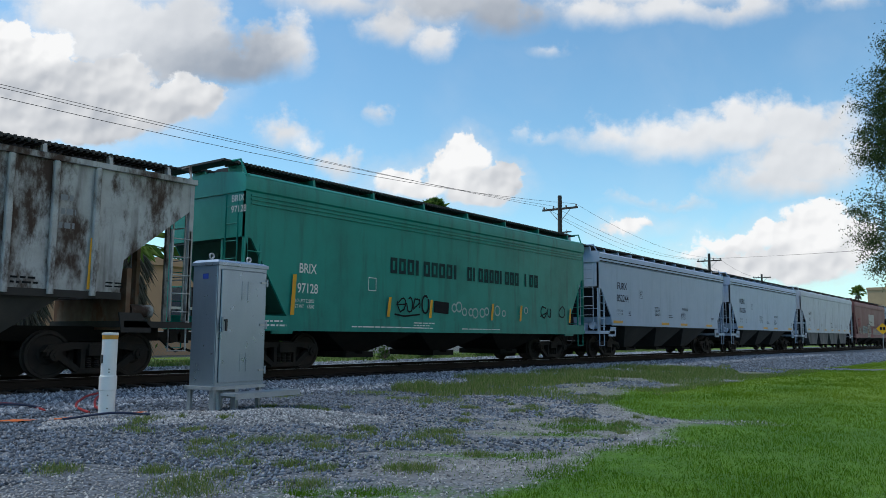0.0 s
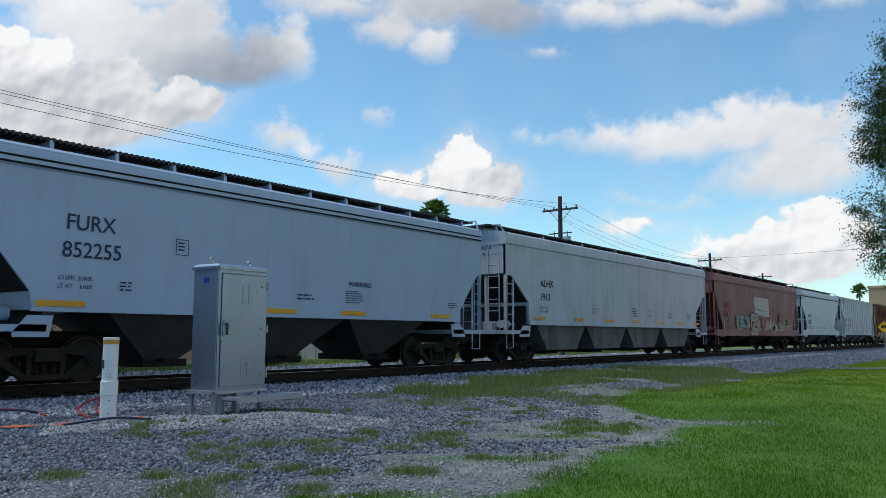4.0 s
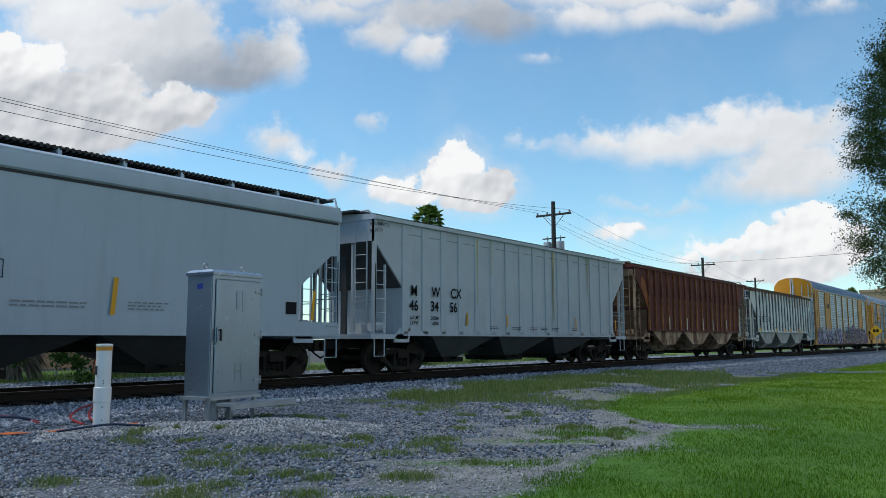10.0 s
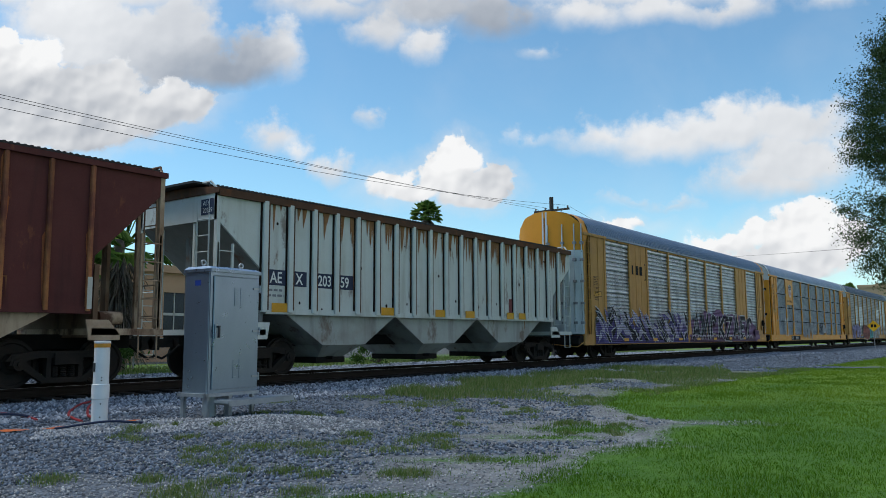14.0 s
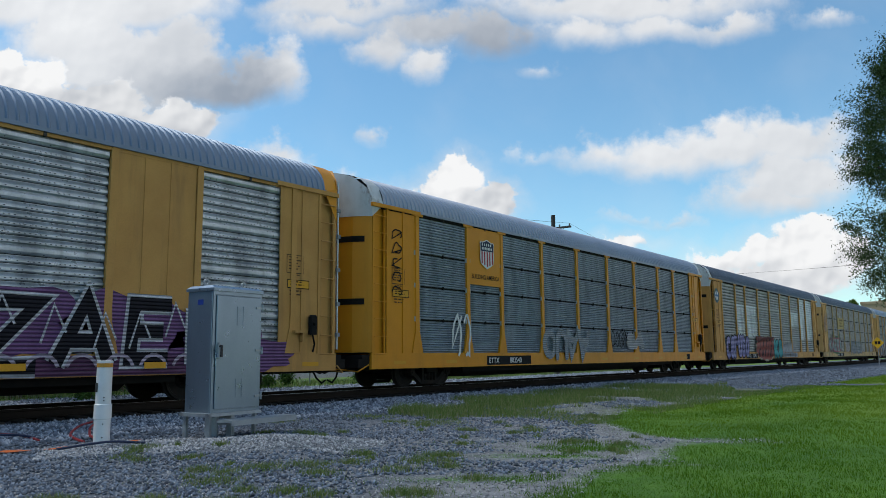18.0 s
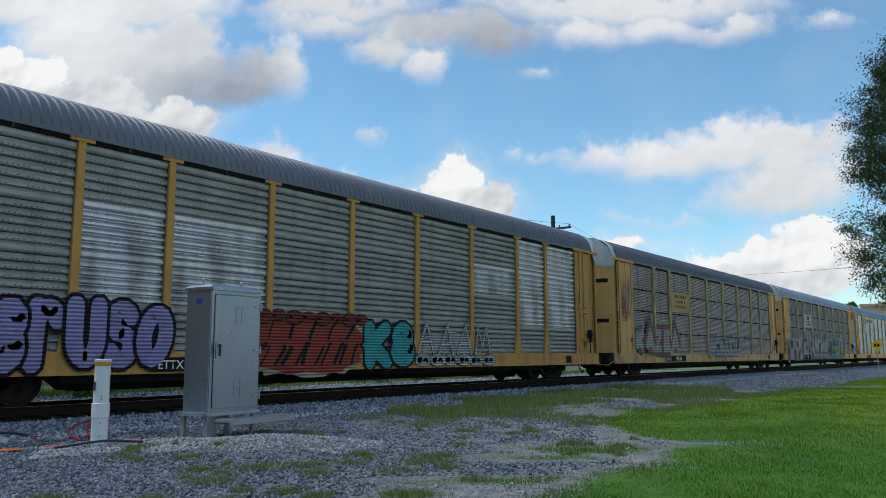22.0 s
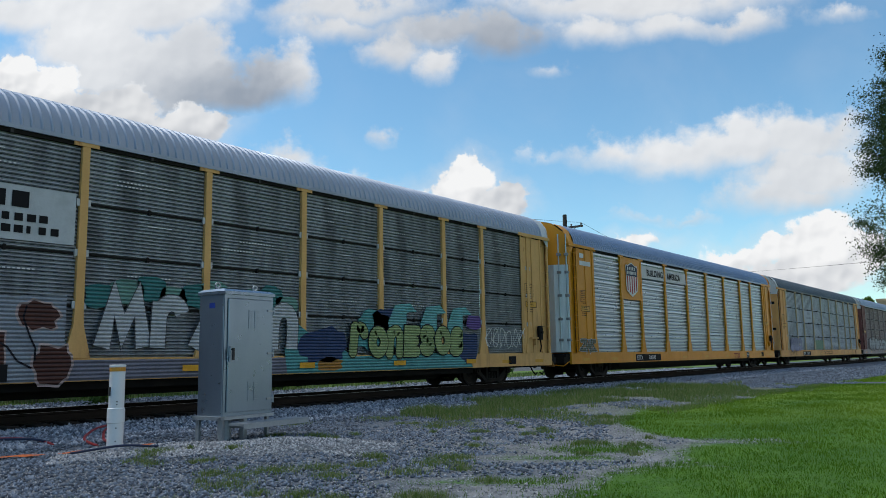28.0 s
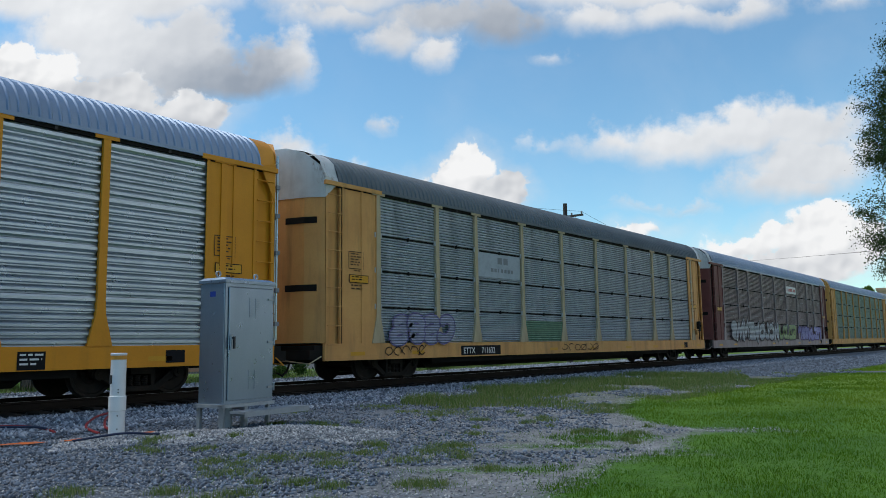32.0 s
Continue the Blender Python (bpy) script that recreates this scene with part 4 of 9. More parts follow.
    for x in (4.3, 6.0, 8.4, 11.2, 14.0, 16.5):
        part("weld_seam", Shape().box(x, x + 0.02, FACE - 0.006, FACE + 0.01, 1.5, 4.08), pale, c)
    lettering(c, "ALHX", -0.012, 3.95, 0.12, INK, -0.5, 1.0, "end_lettering", facing=-90), lettering(c, "1913", -0.012, 3.72, 0.12, INK, -0.5, 1.0, "end_lettering", facing=-90)

    # oxide-brown car
    brown = paint("faded oxide-brown car paint", (0.205, 0.086, 0.086), 0.62, second=(0.30, 0.172, 0.176), amount=0.6, scale=0.55, streak=0.6, streak_col=(0.065, 0.03, 0.026), fine=0.15)
    L = 18.3
    # slope sheet is the body's brown, darkened for the shade under the end
    c = hopper(85.9, L, "faded oxide-brown hopper car with graffiti and a whitewashed patch", brown, 4.46, 1.32, (3.42, 0.08, 1.45, 1.4), deep_sill=True, bays=3, board_rise=0.40, board_gap=2.2, stripe=None,
               slope_mat=surface("shaded brown slope sheet", (0.07, 0.03, 0.028), 0.75))
    for z in (4.24, 4.15, 4.06):
        part("bead", Shape().box(0.1, L - 0.1, FACE - 0.03, FACE + 0.01, z - 0.02, z + 0.02), brown, c)
    part("whitewash_patch", Shape().flat([(7.55, 2.24), (10.82, 2.20), (10.82, 3.42), (7.55, 3.42)], zf), surface("thin whitewash", (0.46, 0.44, 0.41), 0.8, second=(0.36, 0.28, 0.26), amount=0.5, scale=2, streak=0.25, streak_col=(0.25, 0.15, 0.13)), c)
    red = spray("worn red", (0.24, 0.030, 0.032))
    part("red_panel", Shape().flat([(1.42, 1.98), (2.85, 1.98), (2.80, 2.94), (1.36, 2.96)], zf), red, c)
    lettering(c, "AEX", 1.50, 2.58, 0.26, INK, zf - 0.004, 1.0, bold=0.004), lettering(c, "7116", 1.50, 2.10, 0.26, INK, zf - 0.004, 1.0, bold=0.004)
    throw_up(c, 1.7, 3.2, 1.42, 2.05, 3, ("faded brown", (0.19, 0.09, 0.08)), ("pale", (0.55, 0.6, 0.58)), 50, fat=0.2, rim=0.04)
    throw_up(c, 3.6, 6.3, 1.42, 2.2, 5, ("grey-blue", (0.24, 0.29, 0.30)), ("dim violet", (0.12, 0.09, 0.11)), 51, fat=0.3, rim=0.05)
    throw_up(c, 6.62, 8.02, 0.99, 2.26, 1, ("dusty rose grey", (0.27, 0.20, 0.19)), ("dusty white", (0.44, 0.42, 0.40)), 52, fat=0.30, rim=0.05, glyphs=("zig",), halo=("black", (0.015, 0.014, 0.02)))
    for x0, x1, z0, z1 in ((8.08, 9.71, 1.00, 1.33), (8.78, 9.72, 1.52, 2.10), (13.02, 13.55, 1.86, 2.5)):
        part("red_square", Shape().flat([(x0, z0), (x1, z0 - 0.02), (x1 + 0.03, z1), (x0 + 0.04, z1 - 0.03)], FACE - 0.062), red, c)
    rnd = random.Random(54)
    thin = spray("thin grey-white", (0.30, 0.23, 0.22))
    for x, z, w, h in ((8.4, 1.72, 0.9, 0.5), (10.4, 1.55, 1.3, 0.8), (11.6, 1.6, 1.4, 0.7), (12.6, 1.45, 1.6, 0.5), (13.4, 1.75, 0.9, 0.6), (14.1, 1.45, 1.3, 0.5), (8.5, 1.42, 1.0, 0.14), (4.6, 1.5, 1.8, 0.4)):
        part("graffiti_haze", Shape().flat(rounded(x, z, w, h, 0.22, rnd, 20), zf), thin, c)
    # dents drawn as flat slivers, their shade put into a dark colour
    crease = surface("crease shade", (0.05, 0.022, 0.02), 0.85, spec=0.1)
    for i in range(46):
        x, z, l = rnd.uniform(6.4, 13.6), rnd.uniform(1.75, 2.75), rnd.uniform(0.4, 1.9)
        part("panel_crease", Shape().flat([(x, z), (x + l * 0.5, z - 0.006), (x + l, z + 0.004), (x + l * 0.5, z + 0.012)], zf - 0.006), crease, c)
    part("code_plate", Shape().flat([(14.92, 1.76), (15.6, 1.76), (15.6, 2.08), (14.92, 2.08)], zf - 0.004), INK, c)
    bars(c, 14.98, 1.80, 0.55, 0.22, 3, GREYPRINT, zf - 0.007, 55)
    part("paper_notice", Shape().flat([(15.7, 1.95), (15.88, 1.95), (15.88, 2.17), (15.7, 2.17)], zf - 0.004), surface("pale yellow notice", (0.48, 0.42, 0.20), 0.7), c)
    scribble(c, 15.2, 15.8, 1.36, 1.72, 1, spray("pale", (0.55, 0.6, 0.58)), 53, zf, 0.03), scribble(c, 15.8, 16.5, 1.36, 1.72, 1, spray("pale", (0.55, 0.6, 0.58)), 56, zf, 0.03)
    reflectors(c, [1.34, 4.02], 1.36, 0.10, 0.65, 0.06), reflectors(c, [6.62], 1.45, 0.12, 0.5, 0.06), reflectors(c, [10.9, 14.6], 1.52, 0.11, 0.5, 0.06), reflectors(c, [17.2], 1.55, 0.12, 0.95, 0.06)

    # short pale grey car
    blue_grey = paint("pale blue-grey car paint", (0.37, 0.44, 0.51), 0.45, second=(0.31, 0.37, 0.43), amount=0.4, scale=0.5, streak=0.1, fine=0.05)
    L = 13.25
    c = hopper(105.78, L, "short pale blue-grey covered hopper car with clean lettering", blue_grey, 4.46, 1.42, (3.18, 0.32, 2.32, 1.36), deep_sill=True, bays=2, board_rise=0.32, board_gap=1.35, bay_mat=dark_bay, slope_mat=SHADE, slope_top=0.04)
    lettering(c, "NAHX", 2.0, 2.42, 0.28, INK, zf, 0.95, bold=0.004), lettering(c, "20726", 1.98, 1.93, 0.28, INK, zf, 0.95, bold=0.004)
    lettering(c, "LD LMT   227 400 LBS  103 100 KGS", 1.95, 1.66, 0.085, INK, zf, 0.8), lettering(c, "LT WT     58 600 LBS   26 600 KGS   11-99", 1.95, 1.53, 0.085, INK, zf, 0.8)
    reflectors(c, [1.30, 6.80, 8.85, 12.2], 1.46, 0.10, 0.75, 0.06)
    bars(c, 4.9, 1.54, 1.7, 0.15, 2, GREYPRINT, zf, 61), bars(c, 7.2, 1.54, 1.0, 0.2, 3, GREYPRINT, zf, 62), bars(c, 9.6, 1.54, 0.9, 0.2, 3, GREYPRINT, zf, 63)
    box = Shape()
    stroke(box, [(4.45, 2.08), (4.75, 2.08), (4.75, 2.4), (4.45, 2.4), (4.45, 2.08)], 0.018, zf)
    part("stencil_box", box, INK, c)
    part("code_plate", Shape().flat([(11.4, 1.6), (11.75, 1.6), (11.75, 1.9), (11.4, 1.9)], zf), INK, c)
    part("shadow_groove", Shape().box(0.05, L - 0.05, FACE - 0.01, FACE + 0.01, 4.0, 4.06), dark_bay, c)
    lettering(c, "NAHX", -0.012, 4.0, 0.14, INK, -1.15, 1.0, "end_lettering", facing=-90), lettering(c, "20726", -0.012, 3.8, 0.14, INK, -1.15, 1.0, "end_lettering", facing=-90)

    # pale grey car with shallow ribs
    chalk = paint("chalky grey-white car paint", (0.45, 0.49, 0.545), 0.55, second=(0.36, 0.39, 0.43), amount=0.5, scale=0.9, streak=0.3, streak_col=(0.33, 0.32, 0.27), fine=0.08)
    L = 16.7
    # dark bays and slope sheet carry the shade below the body
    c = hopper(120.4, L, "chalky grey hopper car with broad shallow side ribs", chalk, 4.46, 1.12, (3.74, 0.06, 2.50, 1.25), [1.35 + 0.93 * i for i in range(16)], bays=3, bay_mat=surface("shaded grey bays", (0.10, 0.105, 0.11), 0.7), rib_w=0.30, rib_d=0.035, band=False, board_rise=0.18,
               slope_mat=surface("shaded grey slope sheet", (0.06, 0.065, 0.07), 0.7))
    for i, (a, b) in enumerate((("M", "46"), ("W", "34"), ("CX", "56"))):
        x = (1.62, 2.62, 3.60)[i]
        lettering(c, a, x - 0.04, 2.28, 0.30, INK, FACE - 0.04, 0.95, bold=0.008), lettering(c, b, x - 0.09, 1.84, 0.30, INK, FACE - 0.04, 0.95, bold=0.008)
    lettering(c, "LD LMT", 1.56, 1.58, 0.10, INK, FACE - 0.04, 0.9, bold=0.003), lettering(c, "LT WT", 1.56, 1.42, 0.10, INK, FACE - 0.04, 0.9, bold=0.003)
    lettering(c, "200500", 2.55, 1.58, 0.10, INK, FACE - 0.04, 0.9, bold=0.003), lettering(c, "62500", 2.62, 1.42, 0.10, INK, FACE - 0.04, 0.9, bold=0.003)
    for i in range(16):
        part("eave_seam", lambda: Shape().flat([(0.0, 4.06), (0.62, 4.06), (0.62, 4.085), (0.0, 4.085)], FACE - 0.004), GREYPRINT, c, "", False, "eave seam", (1.50 + 0.93 * i, 0, 0))
    for x, w, l in ((5.05, 0.05, 2.2), (10.2, 0.07, 2.6), (5.9, 0.03, 1.2), (13.1, 0.05, 1.6)):
        part("yellow_run", Shape().flat([(x - w, 4.32), (x - w * 0.4, 4.3 - l), (x + w * 0.4, 4.3 - l), (x + w, 4.32)], FACE - 0.0375), surface("yellow run", (0.45, 0.40, 0.22), 0.8), c)
    for i, x in enumerate((5.8, 7.2, 8.4, 9.2, 10.0, 11.6)):
        bars(c, x, 1.3, 0.6, 0.12, 2, INK if i != 2 else red, FACE - 0.04, 73 + i)
    reflectors(c, [4.4, 6.8, 11.9, 15.6], 1.42, 0.09, 0.42, 0.0)
    lettering(c, "MWCX", 0.15, 4.18, 0.12, INK, FACE - 0.01, 0.9, "end_lettering"), lettering(c, "463456", -0.012, 3.98, 0.13, INK, -1.35, 0.9, "end_lettering", facing=-90), lettering(c, "MWCX", -0.012, 4.16, 0.13, INK, -1.35, 0.9, "end_lettering", facing=-90)

    # rust-red ribbed car
    rust = paint("rust-red car paint", (0.120, 0.032, 0.028), 0.75, second=(0.075, 0.022, 0.021), amount=0.5, scale=0.9, streak=0.5, streak_col=(0.04, 0.014, 0.013), fine=0.2, rust=0.16, rust_col=(0.24, 0.075, 0.035))
    rib_rust = paint("orange-rusted ribs", (0.15, 0.045, 0.030), 0.75, second=(0.50, 0.20, 0.065), amount=1.0, scale=1.0, stretch=(1, 1, 0.8), rust=0.30, rust_col=(0.55, 0.32, 0.15), random_value=0.35)
    cream = paint("rust-stained cream steel", (0.52, 0.38, 0.26), 0.7, second=(0.22, 0.11, 0.06), amount=0.9, scale=1.0, rust=0.75, rust_col=(0.085, 0.036, 0.02), streak=0.6, streak_col=(0.16, 0.08, 0.045))
    L = 17.1
    # slope sheet mixes rust stains with painted shade at its top
    c = hopper(138.35, L, "rust-red ribbed hopper car with cream stained bays", rust, 4.43, 1.44, (3.95, 0.1, 2.55, 1.5), [1.5 + 0.822 * i for i in range(18)], rib_rust, bays=3, bay_mat=cream, post_mat=cream, band=False, board_rise=0.20, bay_wide=True, slope_mat=surface("brown-stained shaded slope sheet", (0.15, 0.085, 0.05), 0.8, second=(0.34, 0.25, 0.17), amount=0.6, scale=0.9, rust=0.5, rust_col=(0.07, 0.03, 0.02)), slope_top=0.30, rib_w=0.085)
    run = surface("orange rust bleed", (0.36, 0.115, 0.04), 0.8, second=(0.22, 0.065, 0.030), amount=0.8, scale=2.5)
    rnd = random.Random(88)
    for i in range(18):
        x = 1.5 + 0.822 * i
        for j in range(2):
            z, l, w = rnd.uniform(2.4, 4.3), rnd.uniform(0.4, 1.6), rnd.uniform(0.03, 0.11)
            q = x + (0.05 if j else -0.05)
            part("rust_bleed", Shape().flat([(q, z), (q, max(1.5, z - l)), (q + (w if j else -w) * 0.25, max(1.55, z - l * 0.6)), (q + (w if j else -w) * 0.5, z - 0.1)], FACE - 0.012), run, c)
    part("rust_bleed", Shape().flat([(0.75, 3.45), (1.45, 2.45), (1.46, 3.2), (1.2, 3.75), (0.9, 3.95), (0.7, 3.8)], FACE - 0.0125), run, c)
    for i in (3, 6, 9, 11, 14, 17):
        part("reflector", Shape().flat([(1.45 + 0.822 * i, 1.5), (1.55 + 0.822 * i, 1.5), (1.55 + 0.822 * i, 2.12), (1.45 + 0.822 * i, 2.12)], FACE - 0.105), surface("whitened reflector", (0.62, 0.58, 0.50), 0.6), c)
    box = Shape()
    stroke(box, [(13.5, 1.7), (13.95, 1.7), (13.95, 2.05), (13.5, 2.05), (13.5, 1.7)], 0.025, FACE - 0.02)
    part("stencil_box", box, rib_rust, c)

    # grey-white ribbed car with rust
    aged = paint("aged pale grey car paint", (0.60, 0.63, 0.61), 0.55, second=(0.50, 0.50, 0.45), amount=0.5, scale=0.8, rust=0.16, rust_col=(0.13, 0.06, 0.03), streak=0.35, streak_col=(0.24, 0.20, 0.14))
    seam = surface("rusty seam", (0.10, 0.05, 0.03), 0.85, rust=0.5)
    L = 17.0
    c = hopper(156.8, L, "aged pale grey ribbed hopper car with rusty seams", aged, 4.33, 1.53, (3.62, 0.06, 2.48, 1.42), [1.39 + 0.81 * i for i in range(19)], aged, bays=3, bay_mat=surface("pale bays", (0.40, 0.42, 0.40), 0.7, second=(0.26, 0.23, 0.19), amount=0.6, scale=0.9, rust=0.25, rust_col=(0.14, 0.08, 0.05), streak=0.45, streak_col=(0.10, 0.08, 0.07)), band=False, board_rise=0.20, bay_wide=True, rib_w=0.16, roof_mat=seam, slope_mat=surface("grey stained slope sheet", (0.20, 0.21, 0.21), 0.7, rust=0.25))
    for i in range(19):
        part("rusty_joint", lambda: Shape().box(-0.01, 0.02, FACE - 0.06, FACE + 0.01, 1.6, 4.2), seam, c, "", False, "rusty joint", (1.50 + 0.81 * i, 0, 0))
    blot = surface("black rust blot", (0.02, 0.013, 0.01), 0.9, spec=0.1)
    drip = surface("orange rust run", (0.24, 0.11, 0.045), 0.8, second=(0.34, 0.20, 0.10), amount=0.6, scale=4)
    rnd, spots, runs = random.Random(90), Shape(), Shape()
    for i in range(19):
        x = 1.39 + 0.81 * i
        part("rib_seam", lambda: Shape().box(-0.022, 0.022, FACE - 0.028, FACE + 0.01, 1.58, 4.20), blot, c, "", False, "rib seam", (x - 0.105, 0, 0))
        for j in range(rnd.choice((1, 2, 3, 4))):
            a, z, r = x + rnd.uniform(-0.1, 0.6), rnd.choice((1.75, 2.0, 2.9, 3.7, 4.05, 4.1)) + rnd.uniform(-0.12, 0.08), rnd.uniform(0.018, 0.05)
            spots.flat([(a + r * math.cos(0.9 * q), z + r * 1.3 * math.sin(0.9 * q) * rnd.uniform(0.7, 1.2)) for q in range(7)], FACE - 0.012)
        for j in range(int(3 + i * 0.6)):
            a, l = x + rnd.uniform(0.1, 0.7), rnd.uniform(0.1, 0.75)
            runs.flat([(a - 0.03, 4.20), (a - 0.01, 4.20 - l), (a + 0.012, 4.20 - l * 1.2), (a + rnd.uniform(0.05, 0.15), 4.20)], FACE - 0.011 - 0.0003 * j)
        for j in range(2 if i > 3 else 0):
            a, z, l = x + (0.115, -0.12)[j], rnd.uniform(3.2, 4.1), rnd.uniform(0.5, 1.9)
            runs.flat([(a - 0.035, z), (a - 0.015, z - l), (a + 0.02, z - l * 1.1), (a + 0.06, z)], FACE - 0.0165)
    tagged(part("rust_spot", spots, blot, c), kind="stuff"), tagged(part("rust_run", runs, drip, c), kind="stuff")
    part("rusty_eave", Shape().box(0, L, FACE - 0.088, FACE + 0.01, 4.17, 4.28), seam, c)
    for x, w, s in ((1.53, 0.56, "AE"), (2.36, 0.42, "X"), (3.12, 0.62, "203"), (3.94, 0.56, "59")):
        part("number_panel", Shape().flat([(x, 2.20), (x + w, 2.20), (x + w, 2.58), (x, 2.58)], FACE - 0.014), NAVY, c)
        lettering(c, s, x + 0.05, 2.26, 0.27, WHITE, FACE - 0.02, 0.85, bold=0.006)
    bars(c, 1.55, 1.85, 0.5, 0.26, 2, GREYPRINT, FACE - 0.014, 81)
    reflectors(c, [1.62, 5.6, 8.1, 9.7, 12.2, 13.0], 1.55, 0.55, 0.22, 0.0)
    part("red_notice", Shape().flat([(12.4, 1.7), (12.9, 1.7), (12.9, 2.25), (12.4, 2.25)], FACE - 0.014), surface("faded maroon notice", (0.20, 0.06, 0.06), 0.7), c)
    part("number_panel", Shape().add([(-0.012, -1.42, 3.75), (-0.012, -0.95, 3.75), (-0.012, -0.95, 4.12), (-0.012, -1.42, 4.12)], [(0, 3, 2, 1)]), NAVY, c)
    lettering(c, "AEX", -0.018, 3.97, 0.11, WHITE, -1.02, 0.9, "end_lettering", facing=-90), lettering(c, "20359", -0.018, 3.80, 0.11, WHITE, -1.02, 0.9, "end_lettering", facing=-90)


# ---- autoracks ----
POSTS = (1.98, 4.62, 6.65, 9.45, 12.28, 15.10, 17.95, 20.80, 22.85, 25.65)
RACK_L = 27.15
EAVE, DECK = 5.24, 1.02
LEAVES = (1.02, 1.99, 2.99, 3.98, 5.12)      # level joints of the side screens


def roof_arch(y):
    return EAVE + 0.94 * math.sqrt(max(0.0, 1 - abs(y / 1.54) ** 2.6))


def rack_roof():
    """Arched roof of ribbed sheet, one shallow corrugation every 0.19 m."""
    ys = [-1.56, -1.53, -1.49, -1.40, -1.25, -1.0, -0.7, -0.35, 0, 0.35, 0.7, 1.0, 1.25, 1.40, 1.49, 1.53, 1.56]
    xs, n = [], int((RACK_L - 0.9) / 0.19)
    for i in range(n):
        a = 0.45 + i * (RACK_L - 0.9) / n
        p = (RACK_L - 0.9) / n
        xs += [(a, 0), (a + p * 0.62, 0), (a + p * 0.74, 0.03), (a + p * 0.88, 0.03)]
    xs.append((RACK_L - 0.45, 0))
    s, m = Shape(), len(ys)
    for x, r in xs:
        s.v += [(x, y * (1 + r * 0.5), (roof_arch(min(1.54, max(-1.54, y))) if abs(y) < 1.54 else EAVE - 0.06) + r) for y in ys]
    for i in range(len(xs) - 1):
        for j in range(m - 1):
            s.f.append((i * m + j, (i + 1) * m + j, (i + 1) * m + j + 1, i * m + j + 1))
    return s


def roof_cap(x0, x1):
    ys = [-1.55 + 3.1 * i / 20 for i in range(21)]
    s = Shape()
    for x, d in ((x0, 0.0), (x1, 0.0)):
        s.v += [(x, y, roof_arch(y) + 0.012) for y in ys]
    for j in range(20):
        s.f.append((j, 21 + j, 22 + j, j + 1))
    return s


def rack_panel(w, style, only=(0, 1, 2, 3), proud=0.0):
    """One side screen: sheet with level corrugations; style 'ribbed' in four leaves, 'slotted' in four bands."""
    s, prof = Shape(), []
    for k in only:
        a, b = LEAVES[k], LEAVES[k + 1]
        if style == "ribbed":
            prof += [(a, 0.12), (a + 0.035, 0.12), (a + 0.036, 0.035)]
            p = (b - a - 0.045) / 13
            for i in range(13):
                q = a + 0.04 + i * p
                prof += [(q, 0.042), (q + p * 0.22, 0.0), (q + p * 0.44, 0.0), (q + p * 0.78, 0.046)]
            prof += [(b - 0.004, 0.04), (b, 0.12)]
        else:
            p = (b - a) * 0.80 / 5
            prof.append((a, 0.05))
            for i in range(5):
                q = a + (b - a) * 0.03 + i * p
                prof += [(q, 0.06), (q + p * 0.14, 0.0), (q + p * 0.40, 0.0), (q + p * 0.86, 0.06)]
            prof += [(a + (b - a) * 0.835, 0.06), (a + (b - a) * 0.85, 0.02), (a + (b - a) * 0.89, 0.0), (a + (b - a) * 0.95, 0.0), (a + (b - a) * 0.985, 0.02), (b, 0.06)]
    n = len(prof)
    for x in (0, w):
        s.v += [(x, FACE + 0.012 + d - proud, z) for z, d in prof]
    s.f += [(i, n + i, n + i + 1, i + 1) for i in range(n - 1)]
    return s


def panel_slots(w, style, seed=0):
    """Rows of small dark slots on the crests of the sheet, and bolt heads on the flat bands."""
    s, rnd, y = Shape(), random.Random(seed), FACE + 0.009
    for k in range(4):
        a, h = LEAVES[k], LEAVES[k + 1] - LEAVES[k]
        for i in range(5 if style == "slotted" else 13):
            p = h * 0.80 / 5 if style == "slotted" else (h - 0.045) / 13
            z = a + (h * 0.03 if style == "slotted" else 0.04) + i * p
            x = 0.10
            while x < w - 0.12 and style == "slotted":
                if rnd.random() < 0.80:
                    s.flat([(x, z + p * 0.27 - 0.009), (x + 0.032, z + p * 0.27 - 0.009), (x + 0.032, z + p * 0.27 + 0.009), (x, z + p * 0.27 + 0.009)], y)
                x += 0.098
        if style == "slotted":
            for j in range(int(w / 0.42)):
                for q in (0.86, 0.97):
                    x, z = 0.2 + j * 0.42, a + h * q
                    s.flat([(x, z), (x + 0.014, z - 0.014), (x + 0.028, z), (x + 0.014, z + 0.014)], FACE + 0.024)
    return s


def panel_groove_shade(w, style):
    """Flat strips in the groove under each crest of the sheet, standing in for its shade."""
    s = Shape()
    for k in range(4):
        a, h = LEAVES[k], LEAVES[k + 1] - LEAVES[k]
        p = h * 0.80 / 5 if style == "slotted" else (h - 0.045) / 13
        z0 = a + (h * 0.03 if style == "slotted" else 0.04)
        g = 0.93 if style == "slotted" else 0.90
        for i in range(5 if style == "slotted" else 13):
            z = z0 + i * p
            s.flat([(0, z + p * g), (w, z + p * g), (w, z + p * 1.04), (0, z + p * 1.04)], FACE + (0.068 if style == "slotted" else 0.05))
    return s


